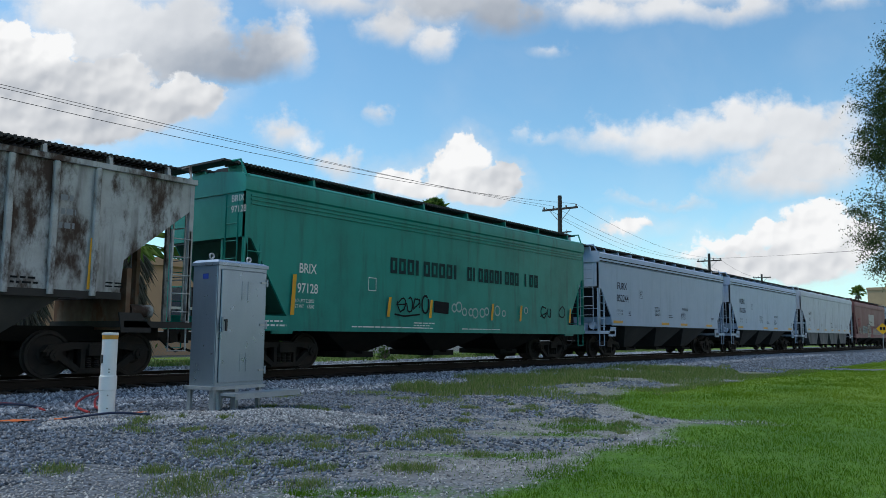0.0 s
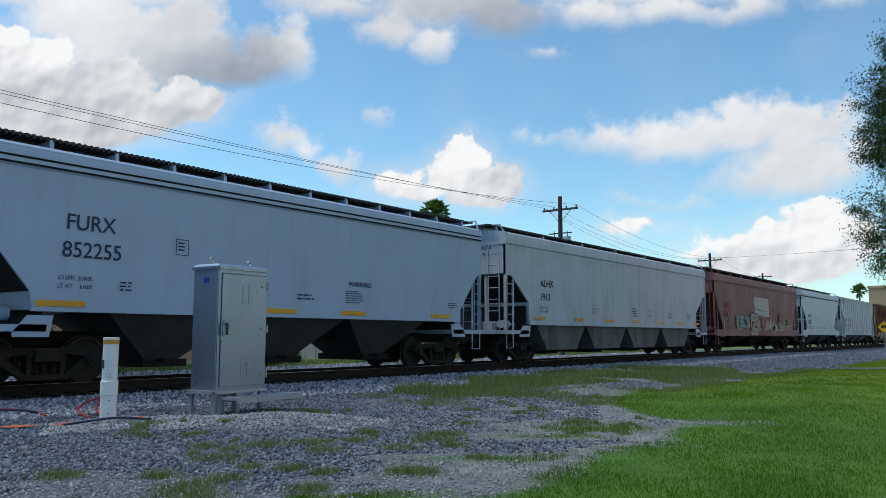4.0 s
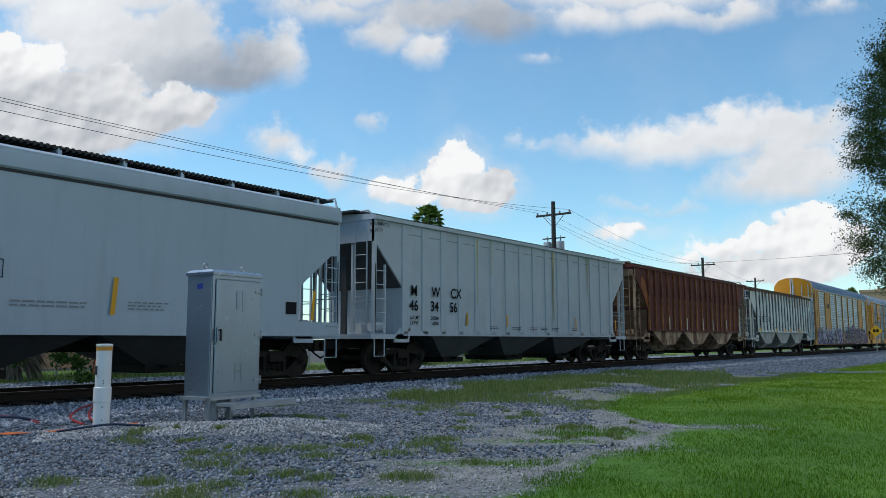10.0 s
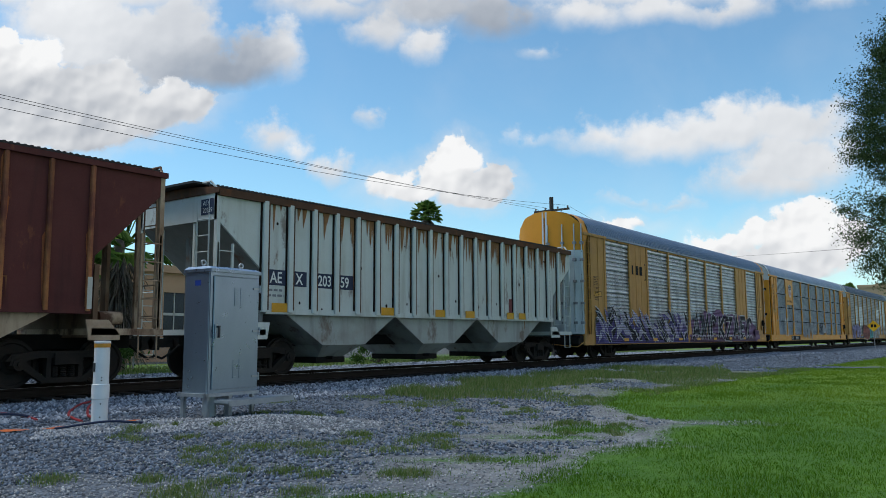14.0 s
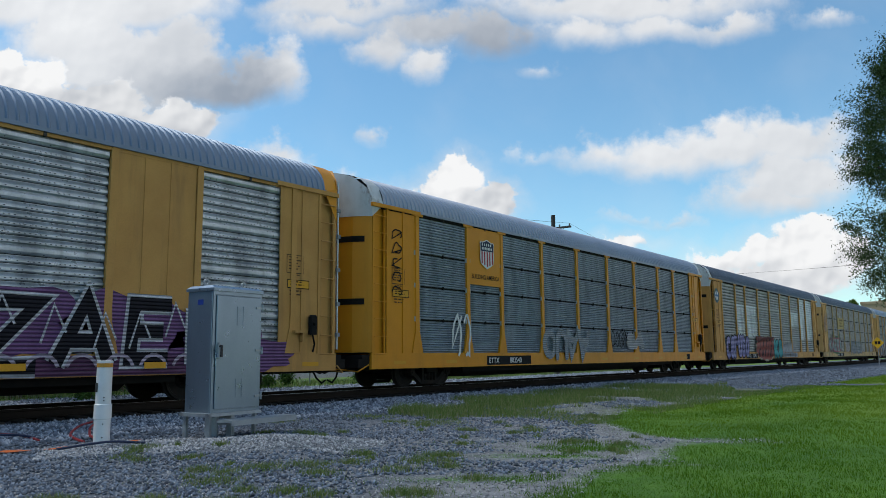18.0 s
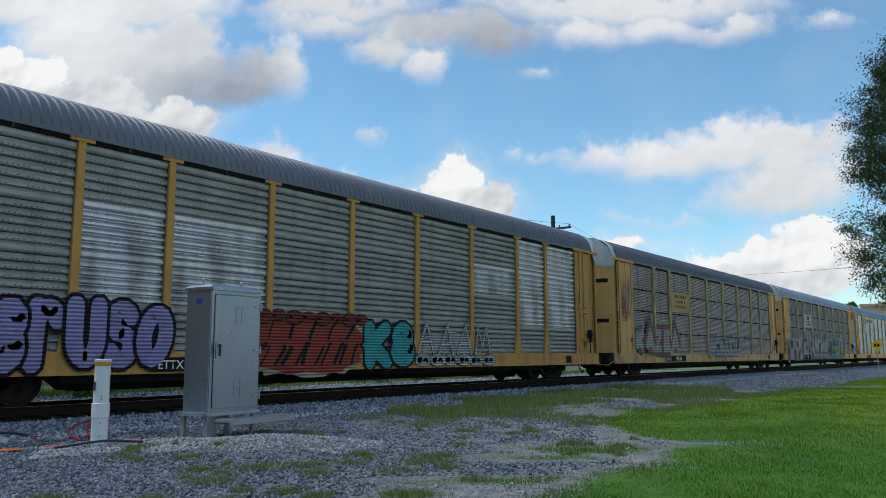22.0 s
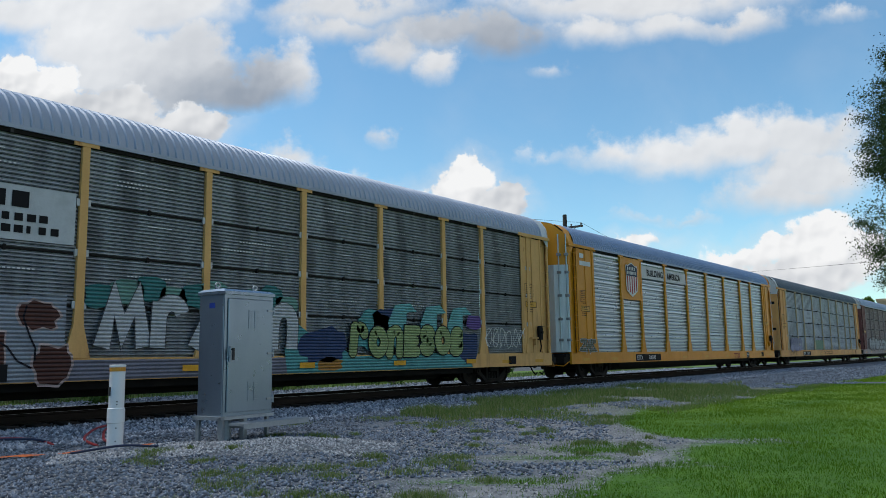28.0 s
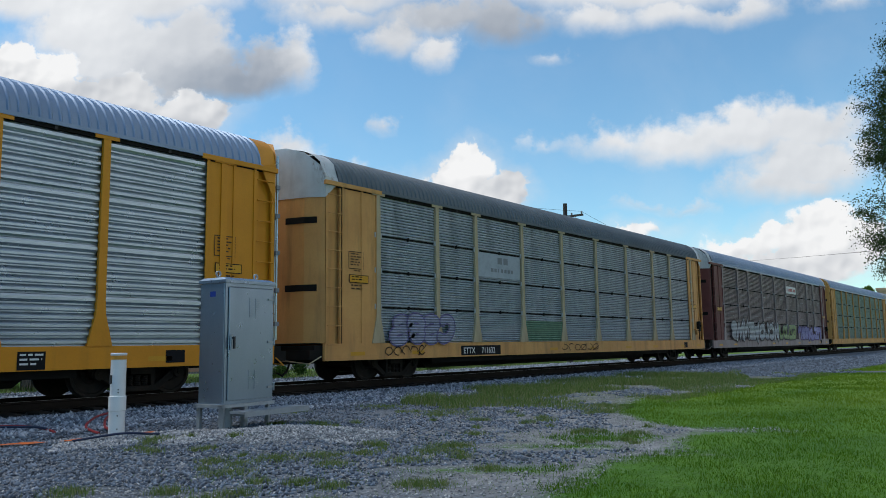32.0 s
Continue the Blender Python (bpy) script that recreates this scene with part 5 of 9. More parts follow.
def worn_slots(w, seed):
    """A few bright rubbed dashes on the crests of a ribbed screen."""
    s, rnd = Shape(), random.Random(seed)
    for k in range(1, 4):
        h = LEAVES[k + 1] - LEAVES[k]
        for r in range(rnd.choice((0, 1, 1, 2))):
            x0, l = rnd.uniform(0.05, 0.5) * w, rnd.uniform(0.2, 0.45) * w
            z = LEAVES[k] + 0.04 + (rnd.choice((5, 8, 9)) + r + 0.33) * (h - 0.045) / 13
            if rnd.random() < 0.4:
                s.flat([(x0, z - 0.009), (x0 + l * 0.5, z - 0.009), (x0 + l * 0.5, z + 0.009), (x0, z + 0.009)], FACE + 0.006)
            else:
                for i in range(int(l / 0.085)):
                    x = x0 + i * 0.085
                    s.flat([(x, z - 0.014), (x + 0.05, z - 0.014), (x + 0.05, z + 0.014), (x, z + 0.014)], FACE + 0.006)
    return s


def rack_end(x, sx):
    """The folded end doors: a shallow bow in plan, rising to the roof."""
    plan = [(0.0, -1.52), (-0.06, -1.44), (-0.30, -1.05), (-0.44, -0.5), (-0.50, -0.04)]
    s = Shape()
    for sgn in (1, -1):
        pts = [(x + sx * a, y * sgn) for a, y in plan]
        k = len(s.v)
        for a, y in pts:
            s.v += [(a, y, DECK + 0.02), (a, y, 3.0), (a, y, max(EAVE, roof_arch(y)) - 0.02)]
        for i in range(len(pts) - 1):
            for j in range(2):
                q = (k + i * 3 + j, k + (i + 1) * 3 + j, k + (i + 1) * 3 + j + 1, k + i * 3 + j + 1)
                s.f.append(q if (sgn > 0) == (sx > 0) else q[::-1])
    return s


def rack_hood(x, sx, z0):
    """The painted upper part of an end, with the roof's lip over it."""
    plan = [(0.46, -1.54), (0.0, -1.53), (-0.07, -1.44), (-0.31, -1.05), (-0.45, -0.5), (-0.51, -0.0)]
    s = Shape()
    for sgn in (1, -1):
        k = len(s.v)
        for a, y in plan:
            s.v += [(x + sx * (a - 0.006), y * sgn, z0 if a < 0.2 else EAVE), (x + sx * (a - 0.006), y * sgn, roof_arch(y) + 0.014)]
        for i in range(len(plan) - 1):
            q = (k + i * 2, k + (i + 1) * 2, k + (i + 1) * 2 + 1, k + i * 2 + 1)
            s.f.append(q if (sgn > 0) == (sx > 0) else q[::-1])
    top = [(x + sx * (a - 0.006), y, roof_arch(y) + 0.014) for a, y in plan]
    for (ax, ay, az), (bx, by, bz) in zip(top[1:], top[2:]):
        s.add([(ax, ay, az), (bx, by, bz), (bx, -by, bz), (ax, -ay, az)], [(0, 1, 2, 3)])
    ys = [-1.54 + 3.08 * i / 16 for i in range(17)]
    k = len(s.v)
    s.v += [(x + sx * 0.46, y, roof_arch(y) + 0.014) for y in ys] + [(x + sx * (-0.3 + 0.28 * min(1, abs(y) / 1.5)), y, roof_arch(y) + 0.014) for y in ys]
    for j in range(16):
        s.f.append((k + j, k + 17 + j, k + 18 + j, k + j + 1))
    return s


def autorack(at, label, yellow, screen, style="ribbed", hood=None, hood_z=4.75, roof=None, sill_mat=None, solid=(), post_mat=None, screens=None, bare=None, bare_mat=None, plates=True, slot=None, barred=None):
    """A covered car carrier; solid: panels of plain sheet, by index from the front."""
    car = thing("autorack_car", (at, TRACK_Y, RAIL_Z), label, "freight car", "cars of the freight train")
    post_mat, sill_mat = post_mat or yellow, sill_mat or yellow
    part("roof", rack_roof, roof or ROOF, car, "", True, "rack roof")
    side = Shape().prism([(-0.02, 0.58), (RACK_L + 0.02, 0.58), (RACK_L + 0.02, DECK), (-0.02, DECK)], FACE - 0.02, FACE + 0.06)
    part("side_sill", side, sill_mat, car)
    part("side_sill", Shape().box(-0.02, RACK_L + 0.02, -FACE - 0.06, -FACE + 0.02, 0.62, DECK), sill_mat, car)
    part("deck", Shape().box(-0.3, RACK_L + 0.3, -1.45, 1.45, 0.86, 0.98), BLACK, car)
    part("centre_sill", Shape().box(-0.4, RACK_L + 0.4, -0.35, 0.35, 0.50, 0.86), BLACK, car)
    # deep black sill belly that also stands in for the shade under the car
    part("belly_girder", Shape().prism([(4.6, 0.86), (5.4, 0.24), (RACK_L - 5.4, 0.24), (RACK_L - 4.6, 0.86)], -0.42, 0.42), BLACK, car)
    part("side_channel", Shape().box(4.6, RACK_L - 4.6, -1.3, -1.24, 0.42, 0.86), BLACK, car)
    part("far_wall", Shape().box(0.3, RACK_L - 0.3, -FACE - 0.05, -FACE, DECK, EAVE), screen, car)
    # black on plated cars, to paint the shadow gap under the roof's lip
    part("eave_rail", Shape().box(0.4, RACK_L - 0.4, FACE - 0.02, FACE + 0.03, EAVE - 0.13, EAVE - 0.055), BLACK if plates else yellow, car)
    part("gutter", Shape().box(0.42, RACK_L - 0.42, FACE - 0.065, FACE + 0.02, EAVE - 0.055, EAVE + 0.025), roof or ROOF, car)
    edges = POSTS
    for i in range(9):
        a, b = edges[i] + 0.09, edges[i + 1] - 0.09
        w = round(b - a, 2)
        if i in solid:
            sheet = part("plain_panel", Shape().box(a, b, FACE - 0.01, FACE + 0.02, DECK, EAVE - 0.08), yellow, car)
            for q in (0.33, 0.66):
                part("panel_rib", Shape().box(a + (b - a) * q - 0.015, a + (b - a) * q + 0.015, FACE - 0.022, FACE - 0.01, DECK, EAVE - 0.1), yellow, sheet)
        else:
            part("side_screen", lambda w=w: rack_panel(w, style), (screens or {}).get(i, screen), car, "", False, ("panel", w, style), (a, 0, 0))
            tagged(part("perforation", lambda w=w, i=i: panel_slots(w, style, i % 3), slot or SLOT_SHADE, car, "", False, ("slots", w, style, i % 3), (a, 0, 0)), kind="stuff")
            tagged(part("open_groove", lambda w=w: panel_groove_shade(w, style), slot or SLOT_SHADE, car, "", False, ("grooves", w, style), (a, 0, 0)), kind="stuff")
            if style == "ribbed":
                v = (i * 7 + int(at)) % 5
                for v in ((v,) if at < 260 else (v, v + 3)) if at < 380 else ():
                    tagged(part("worn_strip", lambda w=w, v=v: worn_slots(w, v + 30), WORN, car, "", False, ("worn", w, v), (a, 0, 0)), kind="stuff")
                for k in (1, 2, 3):
                    z = LEAVES[k]
                    part("leaf_gap", lambda w=w: Shape().box(0, w, FACE + 0.004, FACE + 0.03, -0.004, 0.034), BLACK, car, "", False, ("leaf gap", w), (a, 0, z))
                    part("leaf_clip", lambda: Shape().box(-0.025, 0.025, FACE - 0.012, FACE + 0.05, -0.035, 0.07), BLACK, car, "", False, "leaf clip", (a + w * 0.5, 0, z))
            part("eave_clip", lambda: Shape().box(-0.03, 0.03, FACE - 0.045, FACE + 0.03, EAVE - 0.14, EAVE - 0.03), GRATE, car, "", False, "eave clip", (a + w * 0.5, 0, 0))
            for k in (bare or {}).get(i, ()):
                part("bare_zinc_band", lambda w=w, k=k: rack_panel(w - 0.06, style, (k,), 0.005), bare_mat, car, "unpainted zinc band", False, ("bare", w, k), (a + 0.03, 0, 0))
    for i, x in enumerate(edges):
        s = lambda: Shape().prism([(-0.25, DECK), (0.25, DECK), (0.23, DECK + 0.10), (0.10, DECK + 0.62), (0.085, DECK + 0.9), (0.075, EAVE - 0.06), (-0.075, EAVE - 0.06), (-0.085, DECK + 0.9), (-0.10, DECK + 0.62), (-0.23, DECK + 0.10)], FACE - 0.045, FACE + 0.04)
        post = part("side_post", s, post_mat, car, "", False, "rack post", (x, 0, 0))
        if plates:
            part("post_plate", lambda: Shape().cbox(-0.26, 0.26, FACE - 0.055, FACE - 0.02, EAVE - 0.13, EAVE, 0.012), post_mat, post, "", False, "post plate")
            for z in ((2.02, 3.02, 4.0) if style == "ribbed" else ()):
                part("joint_lug", lambda: Shape().box(-0.14, 0.14, FACE - 0.03, FACE + 0.01, -0.07, 0.07), LUG, post, "", False, "joint lug", (0, 0, z))
    for e, sx in ((0, 1), (RACK_L, -1)):
        X = lambda a: e + sx * a
        x0, x1 = sorted((X(0.62), X(1.92)))
        sh = Shape().box(x0, x1, FACE - 0.012, FACE + 0.03, DECK, EAVE - 0.06)
        panel = part("door_panel", sh, yellow, car)
        for q in (0.0, 1.0, 0.55):
            c0 = x0 + (x1 - x0) * q
            part("door_rib", Shape().box(c0 - 0.035, c0 + 0.035, FACE - 0.035, FACE - 0.012, DECK, EAVE - 0.08), yellow, panel)
        xa, xb = sorted((X(0.02), X(0.60)))
        part("ladder_bay", Shape().box(xa, xb, FACE + 0.12, FACE + 0.16, DECK, EAVE - 0.06), yellow, car)
        ladder(car, "ladder", xa + 0.05, xb - 0.03, FACE, 0.75, EAVE - 0.1, 9, yellow, 0.09)
        part("roof_bracket", Shape().box(*sorted((X(-0.04), X(2.1))), FACE - 0.07, FACE + 0.02, EAVE - 0.10, EAVE + 0.01), yellow, car)
        part("end_door", rack_end(e, sx), yellow, car, smooth=False)
        part("end_hood", rack_hood(e, sx, hood_z), hood or yellow, car, smooth=True)
        part("door_seam", Shape().box(*sorted((X(-0.515), X(-0.47))), -0.03, 0.03, DECK, 5.9), BLACK, car)
        part("door_gap", Shape().box(*sorted((X(0.575), X(0.625))), FACE - 0.004, FACE + 0.10, DECK, EAVE - 0.10), BLACK, car)
        for k, (a, y) in enumerate(((-0.045, -1.49), (-0.20, -1.24), (-0.385, -0.78), (-0.50, -0.16)) if barred else ()):
            bar = part("lock_bar", Shape().rod((X(a - 0.05), y, DECK + 0.1), (X(a - 0.05), y, EAVE + 0.35), 0.028, 8), barred, car, "", True)
            for z in (1.5, 2.3, 3.2, 4.1, 4.8):
                part("bar_bracket", Shape().box(*sorted((X(a - 0.09), X(a + 0.02))), y - 0.07, y + 0.07, z - 0.05, z + 0.05), GREYPRINT, bar)
        for z in (2.36, 4.12) if not barred else ():
            part("end_slot", Shape().add([(X(-0.14), -1.36, z), (X(-0.315), -1.06, z), (X(-0.455), -0.50, z), (X(-0.14), -1.36, z + 0.17), (X(-0.315), -1.06, z + 0.17), (X(-0.455), -0.50, z + 0.17)], [(0, 1, 4, 3), (1, 2, 5, 4)]), BLACK, car)
        part("end_platform", Shape().box(*sorted((X(-0.45), X(0.3))), -1.45, 1.45, 0.62, 0.86), BLACK, car)
        part("uncoupling_lever", Shape().tube([(X(-0.1), -1.5, 0.70), (X(-0.42), -1.4, 0.52), (X(-0.45), -0.2, 0.62)], 0.018), post_mat, car)
        coupler(car, X(-0.35), -sx)
        bars(car, min(x0, x1) + 0.3, 2.4, 0.45, 0.35, 4, BROWN_PRINT, FACE - 0.035, int(at) % 97 + 3)
        plate = Shape()
        stroke(plate, [(x0 + 0.2, 3.0), (x0 + 0.75, 3.0), (x0 + 0.75, 3.45), (x0 + 0.2, 3.45), (x0 + 0.2, 3.0)], 0.02, FACE - 0.034)
        part("stencil_box", plate, BROWN_PRINT, car)
        part("notice", Shape().flat([(x0 + 0.22, 2.62), (x0 + 0.95, 2.62), (x0 + 0.95, 2.84), (x0 + 0.22, 2.84)], FACE - 0.036), INK, car)
        part("notice_face", Shape().flat([(x0 + 0.24, 2.64), (x0 + 0.93, 2.64), (x0 + 0.93, 2.82), (x0 + 0.24, 2.82)], FACE - 0.038), REFLECT, car)
        bars(car, x0 + 0.32, 2.66, 0.5, 0.14, 2, INK, FACE - 0.040, 7), bars(car, x0 + 0.27, 3.05, 0.42, 0.36, 5, BROWN_PRINT, FACE - 0.036, 8), bars(car, x0 + 0.4, 2.9, 0.3, 0.06, 1, BROWN_PRINT, FACE - 0.036, 9)
        part("brake_hose", Shape().tube([(X(-0.20), -0.45, 0.62), (X(-0.34), -0.50, 0.36), (X(-0.52), -0.52, 0.22), (X(-0.68), -0.50, 0.30)], 0.028), BLACK, car)
        if sx < 0:
            brake = part("hand_brake", Shape().cbox(*sorted((X(0.78), X(1.00))), FACE - 0.17, FACE - 0.03, 1.48, 1.98, 0.03).rod((X(0.89), FACE - 0.17, 1.75), (X(0.89), FACE - 0.22, 1.75), 0.05, 10), BLACK, car, "dark hand brake gear")
            part("chain_guard", Shape().tube([(X(0.89), FACE - 0.10, 1.50), (X(0.80), FACE - 0.08, 1.25), (X(0.84), FACE - 0.06, 1.05)], 0.025), BLACK, brake)
            part("brake_step", Shape().box(*sorted((X(1.10), X(1.52))), FACE - 0.16, FACE - 0.03, 1.52, 1.58).prism([(X(1.20), 1.30), (X(1.26), 1.30), (X(1.26), 1.52), (X(1.20), 1.52)], FACE - 0.14, FACE - 0.03), yellow, car)
    for x in (0.9, 3.4, 11.2, 14.3, 17.6, 20.5, 23.9, 26.0):
        part("reflector", lambda: Shape().flat([(0, 0.70), (0.55, 0.70), (0.55, 0.80), (0, 0.80)], FACE - 0.026), REFLECT, car, "", False, "rack reflector", (x, 0, 0))
    part("stencil_plate", Shape().flat([(24.3, 0.66), (24.75, 0.66), (24.75, 0.92), (24.3, 0.92)], FACE - 0.026), INK, car)
    trucks(car, (3.15, RACK_L - 3.15))
    return car


def car_number(c, x0, x1, num, mark="ETTX", lift=0.0):
    """White numbers on a black board on the side sill."""
    part("number_board", Shape().flat([(x0, 0.62), (x1, 0.62), (x1, 0.92), (x0, 0.92)], FACE - 0.025 - lift), INK, c)
    if num:
        lettering(c, mark, x0 + 0.12, 0.68, 0.18, WHITE, FACE - 0.03 - lift, 1.0, bold=0.003)
        lettering(c, num, x0 + (x1 - x0) * 0.5, 0.68, 0.18, WHITE, FACE - 0.03 - lift, 1.0, bold=0.003)


def shield(c, x, z, w, h):
    """A railway's badge as plain shapes: dark head over red and white pales."""
    y = FACE - 0.06
    def outline(k):
        p = [(-0.5, 0.36), (-0.42, 0.44), (-0.36, 0.40), (0, 0.5), (0.36, 0.40), (0.42, 0.44), (0.5, 0.36), (0.46, 0.14), (0.5, -0.12), (0.44, -0.34), (0.22, -0.44), (0, -0.52), (-0.22, -0.44), (-0.44, -0.34), (-0.5, -0.12), (-0.46, 0.14)]
        return [(x + a * w * k, z + b * h * k) for a, b in p]
    part("badge_edge", Shape().flat(outline(1.0), y), WHITE, c)
    part("badge_field", Shape().flat([(x + a * w * 0.93, z + b * h * 0.93) for a, b in ((-0.47, 0.10), (0.47, 0.10), (0.5, -0.12), (0.44, -0.33), (0.22, -0.43), (0, -0.51), (-0.22, -0.43), (-0.44, -0.33), (-0.5, -0.12))], y - 0.003), WHITE, c)
    part("badge_head", Shape().flat([(x + a * w * 0.93, z + b * h * 0.93) for a, b in ((-0.46, 0.10), (0.46, 0.10), (0.5, 0.36), (0.42, 0.43), (0.36, 0.40), (0, 0.5), (-0.36, 0.40), (-0.42, 0.43), (-0.5, 0.36))], y - 0.003), NAVY, c)
    s = Shape()
    for i in range(5):
        a = -0.40 + i * 0.18
        s.flat([(x + a * w, z - h * (0.34 + 0.10 * (1 - abs(i - 2) / 2))), (x + (a + 0.085) * w, z - h * (0.34 + 0.10 * (1 - abs(i - 2) / 2))), (x + (a + 0.085) * w, z + h * 0.085), (x + a * w, z + h * 0.085)], y - 0.006)
    part("badge_stripe", s, surface("badge red", (0.40, 0.03, 0.04), 0.5), c)
    s = Shape()
    for zz, n in ((0.27, 5), (0.14, 7)):
        for i in range(n):
            a = (-0.36 + 0.72 * i / n) * w
            s.flat([(x + a, z + zz * h), (x + a + 0.07 * w, z + zz * h), (x + a + 0.07 * w, z + (zz + 0.09) * h), (x + a, z + (zz + 0.09) * h)], y - 0.006)
    part("badge_letters", s, WHITE, c)


def autoracks():
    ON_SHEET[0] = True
    yel = surface("weathered ochre-yellow paint", (0.60, 0.305, 0.080), 0.6, second=(0.45, 0.22, 0.06), amount=0.6, scale=0.8, streak=0.5, streak_col=(0.13, 0.07, 0.035), fine=0.2, rust=0.12, rust_col=(0.22, 0.08, 0.03))
    khaki = surface("faded khaki posts", (0.60, 0.42, 0.19), 0.65, second=(0.22, 0.15, 0.08), amount=0.6, scale=1.2, streak=0.5, streak_col=(0.10, 0.06, 0.04), fine=0.2, rust=0.42, rust_col=(0.26, 0.085, 0.03))
    mauve_grey = surface("brownish-grey screen", (0.52, 0.48, 0.49), 0.42, 0.3, second=(0.23, 0.20, 0.205), amount=0.9, scale=1.3, stretch=(1.6, 1, 0.35), fine=0.3, fine_scale=30, streak=0.38, streak_col=(0.09, 0.095, 0.10))
    sandy = surface("sandy ochre paint", (0.72, 0.405, 0.145), 0.6, second=(0.54, 0.285, 0.095), amount=0.5, scale=0.8, streak=0.4, streak_col=(0.22, 0.12, 0.06), fine=0.15, rust=0.10, rust_col=(0.22, 0.08, 0.03))
    bright = surface("bright chrome-yellow paint", (0.70, 0.28, 0.015), 0.45, second=(0.54, 0.205, 0.013), amount=0.4, scale=0.7, streak=0.2, streak_col=(0.20, 0.10, 0.02))
    galv = surface("galvanised screen", (0.38, 0.45, 0.54), 0.42, 0.35, second=(0.20, 0.245, 0.31), amount=0.8, scale=1.2, stretch=(1.6, 1, 0.5), fine=0.25, fine_scale=30, streak=0.38, streak_col=(0.09, 0.095, 0.10))
    dull = surface("dull grey screen", (0.37, 0.40, 0.44), 0.45, 0.35, second=(0.15, 0.16, 0.18), amount=0.9, scale=1.2, stretch=(1.6, 1, 0.4), fine=0.3, fine_scale=30, streak=0.38, streak_col=(0.09, 0.095, 0.10))
    dark = surface("soot-grey screen", (0.37, 0.385, 0.38), 0.5, 0.3, second=(0.19, 0.195, 0.19), amount=0.6, scale=0.7, stretch=(1, 1, 3), fine=0.35, fine_scale=22, streak=0.38, streak_col=(0.09, 0.095, 0.10))
    shiny = surface("bright zinc screen", (0.40, 0.485, 0.55), 0.30, 0.8, second=(0.30, 0.37, 0.43), amount=0.6, scale=0.8, stretch=(1.0, 1, 0.6), fine=0.06, fine_scale=12, bump=0.0, spec=1.0)
    tan = surface("sun-faded ochre paint", (0.56, 0.295, 0.085), 0.6, second=(0.42, 0.205, 0.06), amount=0.6, scale=0.7, streak=0.45, streak_col=(0.20, 0.11, 0.05), fine=0.2)
    roof_grey = surface("dark grey roof sheet", (0.135, 0.158, 0.20), 0.5, 0.3, second=(0.09, 0.108, 0.14), amount=0.4, scale=0.4, fine=0.1)
    roof_blue = surface("blue-grey roof sheet", (0.17, 0.23, 0.32), 0.42, 0.35, second=(0.12, 0.165, 0.24), amount=0.4, scale=0.4, fine=0.1)
    blue_zinc = surface("weathered zinc screen", (0.52, 0.58, 0.64), 0.30, 0.5, second=(0.17, 0.20, 0.23), amount=0.9, scale=1.1, stretch=(1.3, 1, 0.6), fine=0.25, fine_scale=30, spec=0.8, streak=0.38, streak_col=(0.09, 0.095, 0.10))
    greenish = surface("greenish screen", (0.26, 0.34, 0.28), 0.55, 0.2, second=(0.2, 0.25, 0.22), amount=0.5, scale=0.6)
    white_hood = surface("flaking white hood", (0.58, 0.60, 0.62), 0.6, second=(0.36, 0.37, 0.38), amount=0.5, scale=1.5, rust=0.1, streak=0.3, streak_col=(0.2, 0.17, 0.14))
    maroon = surface("maroon paint", (0.15, 0.045, 0.042), 0.6, second=(0.09, 0.032, 0.03), amount=0.5)
    purples = [("dusky violet", (0.065, 0.045, 0.22)), ("black", (0.015, 0.014, 0.02)), ("pale lavender", (0.46, 0.44, 0.62)), ("blue-violet", (0.13, 0.10, 0.34)), ("black", (0.015, 0.014, 0.02)), ("lilac", (0.34, 0.30, 0.52)), ("black", (0.015, 0.014, 0.02))]
    pinks = [("mauve", (0.22, 0.11, 0.22)), ("night violet", (0.05, 0.035, 0.10)), ("black", (0.015, 0.014, 0.02)), ("plum", (0.17, 0.07, 0.17)), ("lilac", (0.40, 0.32, 0.52))]
    X = {10: 175.04, 11: 203.62, 12: 232.2, 13: 261.01, 14: 289.7, 15: 318.39, 16: 347.21, 17: 375.79, 18: 404.4, 19: 433.0}

    c = autorack(X[10], "ochre autorack with zinc screens and violet graffiti", tan, blue_zinc, "slotted", bright, 4.5, solid=(1, 7), plates=False, roof=roof_blue, barred=blue_zinc)
    part("end_panel", rack_end(-0.012, 1), surface("grey-white end panel", (0.58, 0.61, 0.62), 0.6, streak=0.3), c)
    block_word(c, 4.85, 3.78, 0.42, 3, 0.44, INK, FACE - 0.03)
    br = Shape()
    stroke(br, [(4.55, 4.32), (4.42, 4.32), (4.42, 3.6), (4.55, 3.6)], 0.05, FACE - 0.03)
    stroke(br, [(6.28, 4.32), (6.41, 4.32), (6.41, 3.6), (6.28, 3.6)], 0.05, FACE - 0.03)
    part("badge_bracket", br, INK, c)
    wild(c, 0.9, 11.9, 0.62, 2.30, 84, purples, 101)
    rnd = random.Random(103)
    for x, z, w, h in ((13.4, 1.3, 2.6, 1.2), (15.2, 1.6, 2.4, 1.3), (17.2, 1.7, 2.6, 1.3), (19.2, 1.6, 2.4, 1.3), (21.3, 1.6, 2.6, 1.3), (23.4, 1.2, 2.4, 1.0), (24.8, 1.0, 1.6, 0.7)):
        part("graffiti_haze", Shape().flat(rounded(x, z, w, h, 0.20, rnd, 24), FACE - 0.044), spray("mauve", (0.19, 0.085, 0.22)), c, "mauve sprayed haze")
    part("graffiti_ground", Shape().flat([(12.1, 0.60), (24.6, 0.60), (24.2, 0.98), (12.4, 1.0)], FACE - 0.047), spray("plum", (0.12, 0.045, 0.11)), c)
